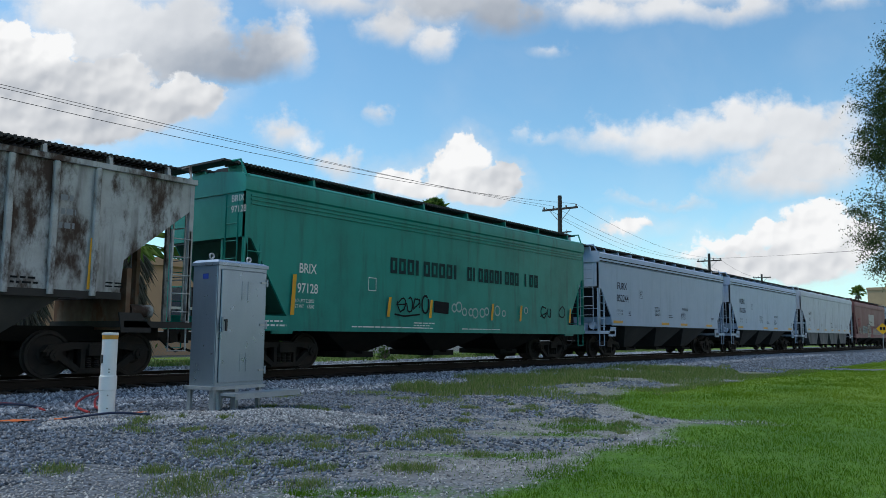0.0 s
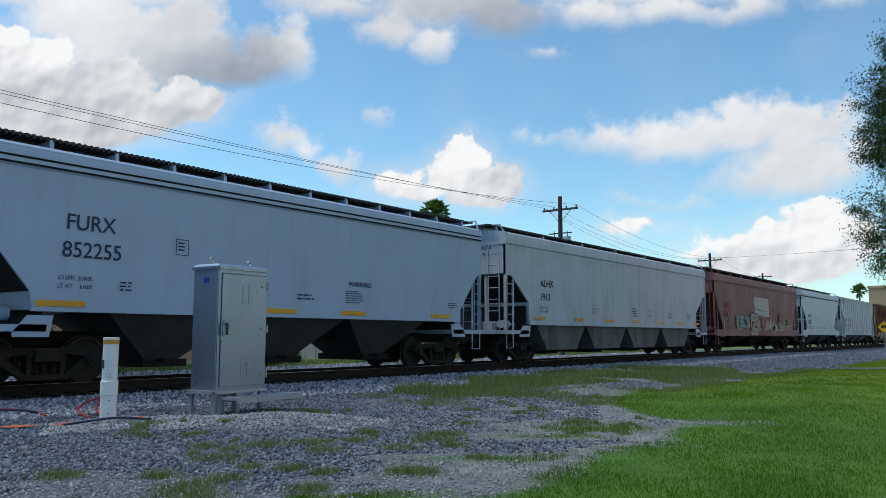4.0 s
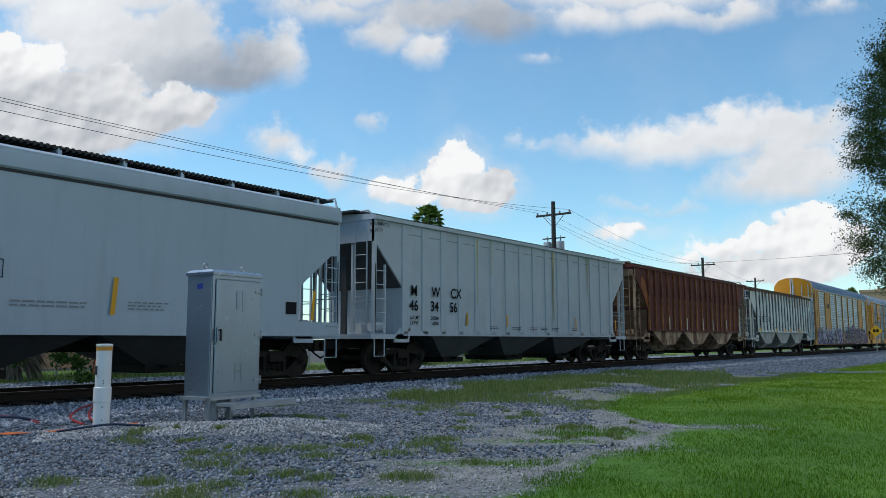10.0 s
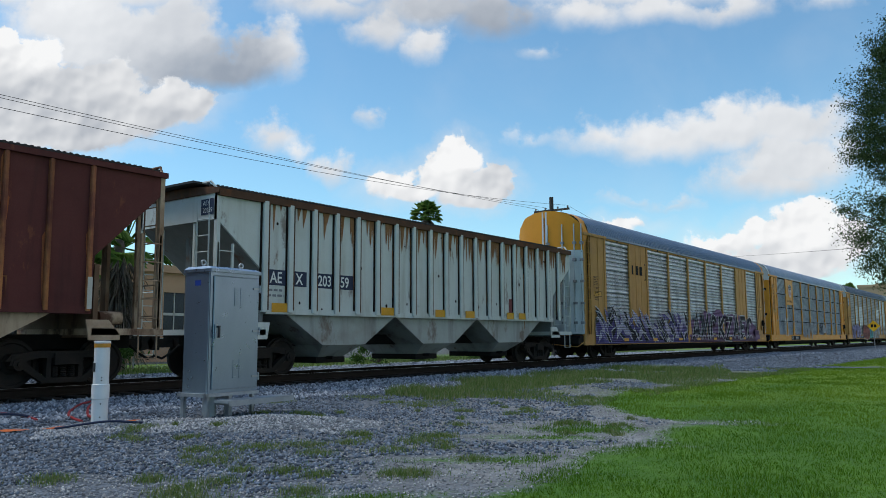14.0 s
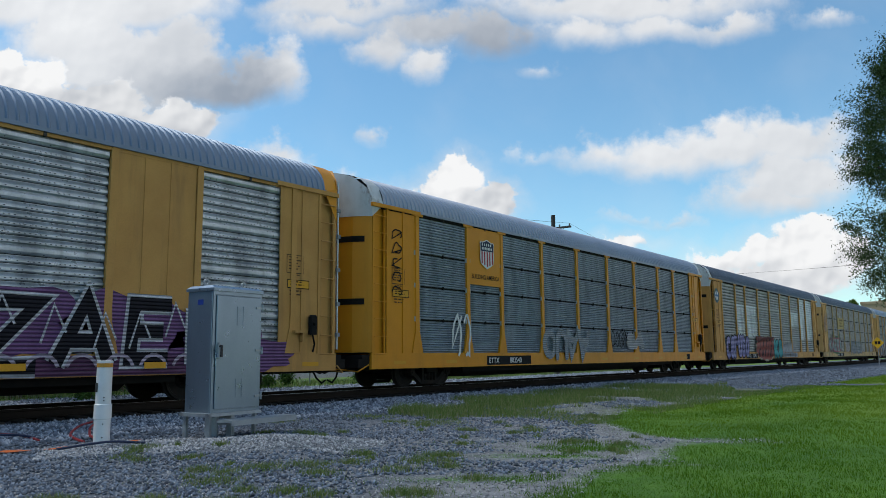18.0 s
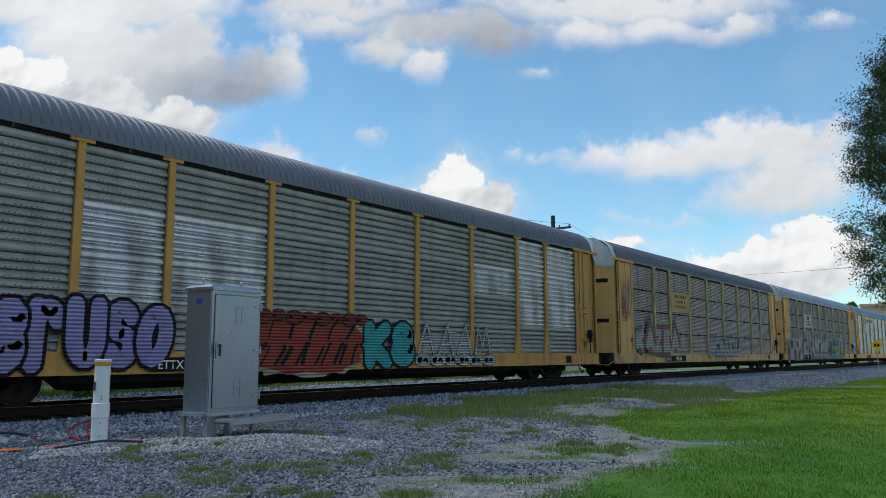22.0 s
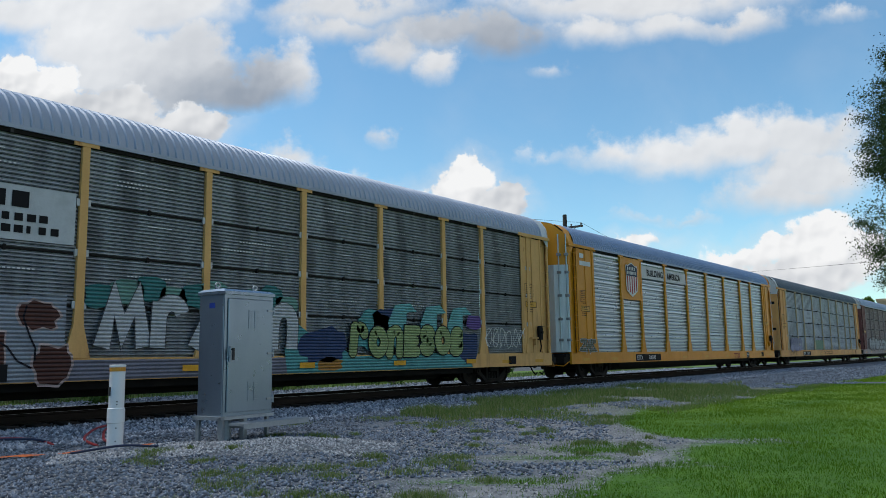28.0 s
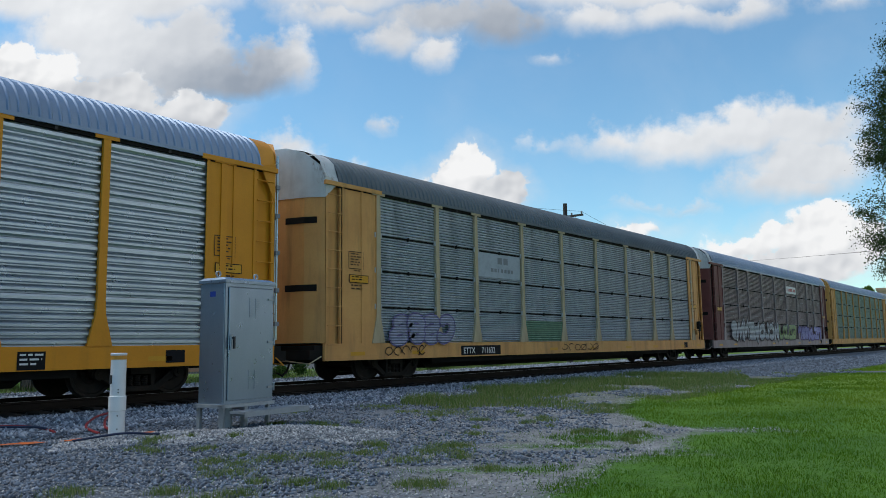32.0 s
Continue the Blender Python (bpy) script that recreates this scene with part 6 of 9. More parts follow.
    throw_up(c, 12.5, 23.9, 0.68, 2.18, 8, ("black", (0.015, 0.014, 0.02)), ("white", (0.58, 0.56, 0.64)), 102, glyphs=("tent", "peaks", "hook", "fork", "zig", "tent", "comb", "hook"), fat=0.19, rim=0.05, y=FACE - 0.055, sharp=True)
    for i in range(15):
        x = 12.7 + 0.76 * i
        arc = Shape()
        stroke(arc, bow(x, 0.66, 0.32, 0.34, 20, 160, 7), 0.07, FACE - 0.096)
        part("graffiti_arc", arc, spray("pale mauve", (0.50, 0.42, 0.52)), c)
    for i in range(13):
        x, z = 12.9 + 0.86 * i + rnd.uniform(-0.2, 0.2), rnd.uniform(1.2, 1.9)
        spike = Shape()
        stroke(spike, [(x - 0.22, z - 0.3), (x, z + 0.42), (x + 0.25, z - 0.1)], 0.045, FACE - 0.100)
        part("graffiti_spike", spike, spray("white", (0.58, 0.56, 0.64)), c)
    for x in (3.6, 6.95, 10.37, 13.1, 15.9, 18.75, 21.6):
        part("reflector", Shape().flat([(x, 0.72), (x + 0.5, 0.72), (x + 0.5, 0.85), (x, 0.85)], FACE - 0.112), REFLECT, c)
    lettering(c, "690123", 8.62, 0.67, 0.20, WHITE, FACE - 0.115, 1.1, bold=0.004)

    c = autorack(X[11], "ochre-yellow autorack with grey screens and a railway badge", bright, galv, "ribbed", white_hood, 4.85)
    part("badge_panel", Shape().box(4.70, 6.57, FACE - 0.03, FACE + 0.01, 3.25, EAVE - 0.1), bright, c)
    shield(c, 5.70, 4.32, 0.86, 0.98)
    lettering(c, "BUILDING AMERICA", 5.64, 3.45, 0.15, INK, FACE - 0.036, 0.86, bold=0.003, align="CENTER")
    car_number(c, 5.65, 8.5, "803540")
    scribble(c, 3.7, 4.7, 0.75, 2.3, 2, WHITE, 111, FACE - 0.05, 0.09)
    throw_up(c, 9.4, 13.0, 0.75, 1.95, 4, ("faint chalk", (0.40, 0.42, 0.45)), ("pale grey", (0.38, 0.40, 0.42)), 112, fat=0.26, rim=0.02)
    scribble(c, 15.2, 17.6, 1.2, 2.0, 6, INK, 113, FACE - 0.05, 0.05), throw_up(c, 16.9, 18.6, 1.2, 1.9, 2, ("chalk", (0.52, 0.54, 0.56)), ("white", (0.62, 0.62, 0.66)), 114)
    [scribble(c, 0.80, 1.25, 2.6 + 0.42 * i, 2.95 + 0.42 * i, 1, INK, 115 + i, FACE - 0.04, 0.04) for i in range(5)]

    c = autorack(X[12], "ochre autorack with soot-grey screens and bubble-letter graffiti", yel, dark, "slotted", white_hood, 4.75, roof=roof_grey, bare={1: (1, 2), 2: (1, 2), 6: (2,), 7: (1, 2, 3), 8: (1, 2, 3)}, bare_mat=blue_zinc)
    ring = Shape().flat([(1.05 + 0.42 * math.cos(2 * math.pi * i / 28), 4.28 + 0.42 * math.sin(2 * math.pi * i / 28)) for i in range(28)], FACE - 0.036)
    part("badge_ring", ring, surface("badge teal", (0.03, 0.10, 0.13), 0.5), c)
    part("badge_disc", Shape().flat([(1.05 + 0.27 * math.cos(2 * math.pi * i / 24), 4.28 + 0.27 * math.sin(2 * math.pi * i / 24)) for i in range(24)], FACE - 0.040), WHITE, c)
    part("badge_cross", Shape().flat([(0.80, 4.22), (1.30, 4.22), (1.30, 4.34), (0.80, 4.34)], FACE - 0.044).flat([(0.99, 4.03), (1.11, 4.03), (1.11, 4.53), (0.99, 4.53)], FACE - 0.045), surface("badge blue", (0.05, 0.16, 0.38), 0.5), c)
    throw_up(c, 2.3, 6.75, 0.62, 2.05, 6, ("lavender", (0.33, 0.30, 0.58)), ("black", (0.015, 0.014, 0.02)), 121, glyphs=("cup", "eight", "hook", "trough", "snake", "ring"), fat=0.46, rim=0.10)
    rnd = random.Random(5)
    part("graffiti_halo", Shape().flat(rounded(10.65, 1.27, 4.45, 1.62, 0.09, rnd, 40), FACE - 0.046), spray("pale sand", (0.42, 0.38, 0.26)), c)
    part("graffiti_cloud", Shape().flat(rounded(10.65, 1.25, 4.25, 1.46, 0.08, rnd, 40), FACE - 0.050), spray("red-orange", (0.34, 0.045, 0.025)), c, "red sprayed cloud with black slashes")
    for i in range(17):
        s, x = Shape(), 8.75 + 0.22 * i
        z = 0.72 if i % 3 else 1.35
        stroke(s, [(x, z), (x + rnd.uniform(0.12, 0.3), z + rnd.uniform(0.2, 0.55)), (x + rnd.uniform(0.2, 0.45), z + rnd.uniform(0.45, 0.6))], rnd.uniform(0.04, 0.13), FACE - 0.054)
        part("graffiti_slash", s, spray("black", (0.015, 0.014, 0.02)), c)
    throw_up(c, 8.5, 12.9, 1.72, 2.06, 9, ("dark red", (0.20, 0.03, 0.02)), ("black", (0.015, 0.014, 0.02)), 122, y=FACE - 0.044, glyphs=("ring",) * 9, fat=0.5, rim=0.08)
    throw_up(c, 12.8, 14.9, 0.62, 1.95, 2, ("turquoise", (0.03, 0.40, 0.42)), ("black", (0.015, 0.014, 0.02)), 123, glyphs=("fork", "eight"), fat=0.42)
    part("graffiti_cloud", Shape().flat([(15.3, 1.0), (17.9, 1.0), (17.9, 1.5), (16.7, 1.72), (15.4, 1.5)], FACE - 0.044), spray("faint chalk", (0.40, 0.42, 0.45)), c)
    throw_up(c, 15.0, 19.0, 0.95, 1.95, 4, ("chalk", (0.46, 0.48, 0.50)), ("slate", (0.10, 0.10, 0.11)), 124, glyphs=("tent", "tent", "tent", "peaks"), fat=0.10, rim=0.02)
    throw_up(c, 15.0, 19.2, 0.62, 0.98, 6, ("chalk", (0.46, 0.48, 0.50)), ("slate", (0.10, 0.10, 0.11)), 125, glyphs=("ring",) * 6, fat=0.7, rim=0.05)
    car_number(c, 6.35, 8.55, "711794", lift=0.05)

    c = autorack(X[13], "ochre autorack with ribbed grey screens and pink graffiti", sandy, mauve_grey, "ribbed", white_hood, 4.85, post_mat=khaki, sill_mat=khaki, roof=roof_grey)
    part("notice_panel", Shape().box(6.85, 9.35, FACE - 0.03, FACE + 0.012, 3.12, 4.14), surface("patched pale-yellow panel", (0.50, 0.36, 0.13), 0.7, second=(0.30, 0.22, 0.12), amount=0.6, scale=4), c)
    block_word(c, 7.3, 3.86, 0.16, 7, 0.24, BROWN_PRINT, FACE - 0.034), block_word(c, 7.5, 3.60, 0.14, 6, 0.22, BROWN_PRINT, FACE - 0.034), block_word(c, 7.2, 3.34, 0.14, 8, 0.22, BROWN_PRINT, FACE - 0.034)
    throw_up(c, 2.15, 7.65, 1.08, 2.22, 5, ("grey-green", (0.34, 0.42, 0.40)), ("rose", (0.48, 0.075, 0.15)), 131, glyphs=("fork", "tent", "zig", "comb", "tent"), fat=0.32, rim=0.11, halo=("green", (0.06, 0.16, 0.07)), sharp=True)
    throw_up(c, 12.5, 17.9, 0.8, 1.95, 6, ("pale grey", (0.38, 0.40, 0.42)), ("blue-grey", (0.16, 0.22, 0.26)), 132)
    scribble(c, 0.8, 1.7, 2.6, 4.5, 7, spray("faded purple", (0.22, 0.16, 0.24)), 133, FACE - 0.04, 0.03)
    car_number(c, 5.8, 8.6, "801276")

    c = autorack(X[14], "ochre autorack with grey screens under a band of turquoise graffiti", sandy, dull, "ribbed", white_hood, 4.85)
    part("nameplate", Shape().box(6.75, 9.30, FACE - 0.02, FACE + 0.012, 3.15, 4.15), surface("white nameplate", (0.50, 0.52, 0.54), 0.6, scale=3), c)
    block_word(c, 7.7, 3.75, 0.3, 2, 0.42, INK, FACE - 0.03), block_word(c, 7.3, 3.50, 0.14, 7, 0.22, INK, FACE - 0.03), block_word(c, 7.3, 3.28, 0.14, 8, 0.22, INK, FACE - 0.03)
    steel_blue, dark_brown = ("pale steel", (0.30, 0.33, 0.38)), ("red-brown", (0.085, 0.030, 0.022))
    part("graffiti_ground", Shape().flat([(0.8, 0.60), (9.2, 0.60), (9.2, 2.2), (8.2, 2.12), (7.2, 2.35), (6.3, 2.15), (5.6, 2.3), (4.2, 2.1), (2.8, 2.3), (0.8, 2.1)], FACE - 0.042), spray(*steel_blue), c, "broad pale letters with brown gaps between them")
    rnd = random.Random(140)
    for x, z, w, h in ((1.3, 1.0, 0.9, 1.0), (2.3, 1.75, 0.8, 0.6), (3.1, 0.95, 0.9, 0.9), (4.0, 1.75, 0.7, 0.5), (4.35, 0.85, 0.8, 0.75), (5.55, 1.45, 0.55, 1.05), (5.9, 2.0, 0.5, 0.4), (6.7, 2.1, 0.9, 0.35), (7.0, 1.5, 0.55, 0.35), (7.9, 1.2, 0.5, 0.7), (8.7, 1.8, 0.7, 0.5), (9.0, 0.9, 0.7, 0.7), (4.75, 1.25, 0.35, 0.5)):
        blob = part("graffiti_gap", Shape().flat(rounded(x, z, w * 1.14, h * 1.14, 0.16, random.Random(x), 18), FACE - 0.046), spray("pale pink", (0.52, 0.40, 0.38)), c)
        part("gap_fill", Shape().flat(rounded(x, z, w, h, 0.16, random.Random(x), 18), FACE - 0.049), spray(*dark_brown), blob)
    for i in range(12):
        x, z, crack = 1.0 + 0.68 * i, rnd.uniform(1.4, 2.0), Shape()
        pts = [(x, z)]
        for j in range(5):
            pts.append((pts[-1][0] + rnd.uniform(-0.1, 0.28), pts[-1][1] - rnd.uniform(0.05, 0.25)))
        stroke(crack, pts, 0.035, FACE - 0.052)
        part("graffiti_crack", crack, spray("black", (0.015, 0.014, 0.02)), c)
    mint = spray("mint", (0.16, 0.33, 0.28))
    for i in range(10):
        part("graffiti_cloud", Shape().flat(rounded(9.9 + 0.52 * i, 2.22 + 0.1 * (i % 3), 0.7, 0.5, 0.15, rnd, 14), FACE - 0.043), mint if i % 2 else spray("sea green", (0.04, 0.20, 0.20)), c)
    throw_up(c, 9.9, 14.95, 1.04, 2.36, 5, ("chalk", (0.50, 0.52, 0.54)), ("slate", (0.10, 0.10, 0.11)), 142, glyphs=("peaks", "hook", "tent", "trough", "arch"), fat=0.34, rim=0.02, sharp=True)
    part("graffiti_ground", Shape().flat([(9.2, 0.60), (14.6, 0.60), (14.9, 0.98), (9.2, 0.98)], FACE - 0.044), spray("dusty lilac", (0.20, 0.20, 0.25)), c)
    part("graffiti_ground", Shape().flat([(14.6, 0.60), (22.2, 0.60), (21.9, 0.98), (20.0, 1.05), (17.0, 0.98), (15.4, 1.5), (14.9, 1.8), (14.5, 1.2)], FACE - 0.046), spray("turquoise sill", (0.10, 0.36, 0.36)), c)
    for x, z, w, h, q in ((15.8, 1.25, 1.6, 0.9, ("deep blue", (0.02, 0.05, 0.14))), (18.3, 1.9, 1.4, 0.8, ("deep blue", (0.02, 0.05, 0.14))), (22.0, 1.2, 1.0, 1.0, ("deep blue", (0.02, 0.05, 0.14))), (17.6, 1.7, 1.3, 1.1, ("turquoise sill", (0.10, 0.36, 0.36))), (16.0, 0.8, 0.9, 0.3, ("orange", (0.42, 0.19, 0.03))), (22.3, 2.0, 0.8, 0.5, ("violet", (0.13, 0.07, 0.28)))):
        part("graffiti_patch", Shape().flat(rounded(x, z, w, h, 0.18, rnd, 18), FACE - 0.0475), spray(*q), c)
    for x0 in (18.2, 19.6, 20.9):
        part("graffiti_wing", Shape().flat([(x0, 1.9), (x0 + 0.3, 2.4), (x0 + 0.95, 2.48), (x0 + 1.25, 2.25), (x0 + 0.8, 2.2), (x0 + 0.75, 1.2), (x0 + 0.3, 1.2)], FACE - 0.050), spray("bright turquoise", (0.16, 0.46, 0.46)), c)
    throw_up(c, 16.7, 21.7, 0.92, 1.88, 7, ("lime", (0.33, 0.42, 0.17)), ("black", (0.015, 0.014, 0.02)), 143, glyphs=("hook", "ring", "arch", "comb", "snake", "ring", "eight"), fat=0.42, rim=0.04, y=FACE - 0.056)
    scribble(c, 22.9, 25.3, 1.15, 1.9, 6, WHITE, 145, FACE - 0.05, 0.03)
    for x in (4.8, 11.7, 13.3, 14.95, 18.4, 21.8):
        part("reflector", Shape().flat([(x, 0.72), (x + 0.5, 0.72), (x + 0.5, 0.85), (x, 0.85)], FACE - 0.09), REFLECT, c)
    car_number(c, 5.6, 8.2, "9089", "TTX", 0.045)

    c = autorack(X[15], "bright yellow autorack with zinc screens and a large railway badge", bright, shiny, "slotted", bright, 4.4, roof=surface("clean galvanised roof sheet", (0.22, 0.30, 0.43), 0.42, 0.4, second=(0.17, 0.23, 0.34), amount=0.4, scale=0.4, fine=0.1), slot=shiny, barred=shiny)
    part("end_panel", rack_end(-0.012, 1), surface("zinc end panel", (0.62, 0.65, 0.68), 0.45, 0.4, second=(0.40, 0.42, 0.44), amount=0.7, scale=1.4, stretch=(1, 2, 0.4), streak=0.3), c)
    part("badge_panel", Shape().box(4.70, 6.57, FACE - 0.03, FACE + 0.01, 3.30, EAVE - 0.1), bright, c)
    shield(c, 5.63, 4.20, 1.25, 1.5)
    for a, b in ((6.74, 9.36), (9.54, 12.19)):
        part("white_band", Shape().box(a, b, FACE - 0.012, FACE + 0.012, 4.35, 4.93), surface("white name band", (0.58, 0.60, 0.62), 0.5), c)
    lettering(c, "BUILDING", 7.35, 4.50, 0.28, INK, FACE - 0.018, 1.05, bold=0.012), lettering(c, "AMERICA", 9.75, 4.50, 0.28, INK, FACE - 0.018, 1.0, bold=0.012)
    car_number(c, 5.75, 8.5, "716590")
    lettering(c, "TTX", 19.0, 0.60, 0.29, surface("dark red lettering", (0.28, 0.035, 0.02), 0.6), FACE - 0.032, 1.35, bold=0.012)
    part("data_board", Shape().flat([(21.33, 0.60), (21.83, 0.60), (21.83, 0.93), (21.33, 0.93)], FACE - 0.03), INK, c)
    bars(c, 21.37, 0.64, 0.42, 0.25, 3, WHITE, FACE - 0.035, 152)
    for x, z, w in ((0.85, 4.45, 0.9), (0.85, 4.75, 0.35)):
        part("maker_plate", Shape().flat([(x, z), (x + w, z), (x + w, z + 0.18), (x, z + 0.18)], FACE - 0.036), WHITE, c)
    throw_up(c, 0.7, 1.9, 1.05, 1.55, 3, ("khaki", (0.22, 0.2, 0.12)), ("white", (0.62, 0.62, 0.66)), 151)

    salmon = surface("salmon ochre paint", (0.70, 0.36, 0.12), 0.6, second=(0.54, 0.25, 0.08), amount=0.6, scale=0.8, streak=0.45, streak_col=(0.16, 0.09, 0.05), fine=0.2)
    lilac_grey = surface("lilac-grey screen", (0.50, 0.55, 0.62), 0.42, 0.3, second=(0.33, 0.37, 0.44), amount=0.8, scale=1.2, stretch=(1.6, 1, 0.4), fine=0.25, fine_scale=30, streak=0.3, streak_col=(0.10, 0.10, 0.11))
    c = autorack(X[16], "salmon-ochre autorack with lilac-grey screens and a faded nameplate", salmon, lilac_grey, "ribbed", white_hood, 4.80, roof=surface("dull dark roof sheet", (0.13, 0.155, 0.18), 0.6, 0.2, second=(0.09, 0.11, 0.13), amount=0.5, scale=0.5, fine=0.1), post_mat=surface("pale tan posts", (0.50, 0.40, 0.26), 0.65, streak=0.4))
    part("nameplate", Shape().box(6.75, 9.30, FACE - 0.004, FACE + 0.012, 3.15, 3.95), surface("faded nameplate", (0.40, 0.44, 0.49), 0.6, second=(0.28, 0.31, 0.36), amount=0.6, scale=3), c)
    block_word(c, 7.9, 3.62, 0.22, 2, 0.36, GREYPRINT, FACE - 0.012), block_word(c, 7.5, 3.34, 0.12, 7, 0.2, GREYPRINT, FACE - 0.012)
    throw_up(c, 2.5, 5.3, 0.95, 1.85, 4, ("pale lilac", (0.36, 0.37, 0.50)), ("dull violet", (0.22, 0.19, 0.38)), 161)
    part("overpaint_patch", Shape().flat([(9.6, 1.05), (12.2, 1.05), (12.2, 1.75), (9.6, 1.75)], FACE - 0.016), spray("dull green", (0.14, 0.27, 0.17)), c)
    scribble(c, 2.2, 4.0, 0.66, 0.95, 5, INK, 162, FACE - 0.05, 0.03), scribble(c, 12.0, 15.0, 0.66, 0.95, 6, INK, 163, FACE - 0.05, 0.03)
    car_number(c, 5.75, 7.95, "711632")

    brown_screen = surface("brown-grey screen", (0.34, 0.28, 0.275), 0.6, second=(0.20, 0.14, 0.14), amount=0.8, scale=1.1, stretch=(1.6, 1, 0.4))
    c = autorack(X[17], "maroon autorack with grey-brown screens and graffiti", maroon, brown_screen, "ribbed", white_hood, 4.9, post_mat=brown_screen, sill_mat=brown_screen)
    part("nameplate", Shape().box(15.2, 17.8, FACE - 0.02, FACE + 0.012, 4.2, 4.7), WHITE, c)
    block_word(c, 15.4, 4.35, 0.2, 8, 0.28, surface("badge red", (0.40, 0.03, 0.04)), FACE - 0.03)
    throw_up(c, 3.0, 12.5, 0.95, 2.1, 9, ("chalk", (0.50, 0.50, 0.50)), ("brown black", (0.07, 0.05, 0.05)), 171)
    throw_up(c, 17.6, 24.4, 0.95, 1.9, 7, ("lavender", (0.30, 0.27, 0.55)), ("violet", (0.13, 0.07, 0.28)), 172)
    throw_up(c, 12.8, 17.0, 0.95, 2.0, 5, ("lime", (0.33, 0.40, 0.16)), ("slate", (0.10, 0.10, 0.11)), 173)

    autorack(X[18], "yellow autorack with pale green-grey screens", yel, greenish, "ribbed", yel, 4.75)
    autorack(X[19], "ochre autorack with dull grey screens", yel, galv, "ribbed", white_hood, 4.8)


LUG = surface("pale zinc lug", (0.44, 0.46, 0.48), 0.5, 0.3)
BROWN_PRINT = surface("brown print", (0.10, 0.055, 0.025), 0.7)
# colours the punched slots and the painted shade strips in the grooves
SLOT_SHADE = surface("dark slot and groove shade", (0.04, 0.044, 0.05), 0.9, spec=0.1)
WORN = surface("rubbed bright metal", (0.62, 0.64, 0.66), 0.4, 0.3)
ROOF = surface("galvanised roof sheet", (0.31, 0.36, 0.45), 0.45, 0.3, second=(0.22, 0.26, 0.33), amount=0.4, scale=0.4, fine=0.1)
hoppers()
autoracks()


# ---- ground ----
def fbm(x, y, s, o=0.0):
    return noise.noise(Vector((x * s + o, y * s - o, o)))


LAWN = ((-10.0, 3.2), (4.96, 3.42), (6.3, 3.42), (7.1, 3.68), (7.5, 3.75), (8.1, 3.6), (8.8, 3.5), (9.6, 3.95), (10.9, 3.9), (11.2, 4.5), (11.66, 5.17), (12.4, 5.85), (13.3, 6.5), (14.7, 6.95), (16.5, 7.35), (18.1, 6.95), (21.2, 6.6), (24.5, 6.95), (29.4, 7.0), (33.0, 6.8), (47.0, 6.45), (70.0, 6.2))
# bare patches in the lawn and tongues of grass in the earth: centre, half length across the view, half depth
BARE = ((8.15, 4.05, 0.6, 0.22), (10.6, 4.3, 0.9, 0.20), (33.0, 6.2, 2.0, 0.9), (26.0, 7.0, 1.2, 0.5))
TONGUES = ((8.35, 4.72, 0.55, 0.24), (9.45, 4.75, 0.75, 0.34), (6.5, 4.4, 0.45, 0.13), (4.4, 4.05, 0.5, 0.16))


HEAP = (7.2, 8.6, 1.75, 1.0)       # the pale gravel before the cabinet


def lawn_edge(x):
    """Where the mown grass ends, as a distance from the viewpoint's line."""
    return float(np.interp(x, [p[0] for p in LAWN], [p[1] for p in LAWN]))


def in_patch(x, y, patch):
    cx, cy, a, b = patch
    dx, dy = x - cx, y - cy
    return 1.0 - math.hypot((0.607 * dx - 0.795 * dy) / a, (0.795 * dx + 0.607 * dy) / b)


def grassy(x, y):
    """Above zero where the lawn grows."""
    g = lawn_edge(x) - y
    for p in BARE:
        g = min(g, -in_patch(x, y, p) * p[3])
    for p in TONGUES:
        g = max(g, in_patch(x, y, p) * p[3])
    return g


def ground_height(x, y):
    d = abs(y - TRACK_Y)
    h = 0.02 if d < 1.6 else 0.02 * max(0.0, 1 - (d - 1.6) / 2.2)
    h += 0.08 * math.exp(-((x - 7.4) / 1.4) ** 2 - ((y - 8.8) / 1.2) ** 2)
    if y < 14 and x < 60:
        h += 0.03 * fbm(x, y, 0.6) + 0.012 * fbm(x, y, 2.3, 5)
    return h


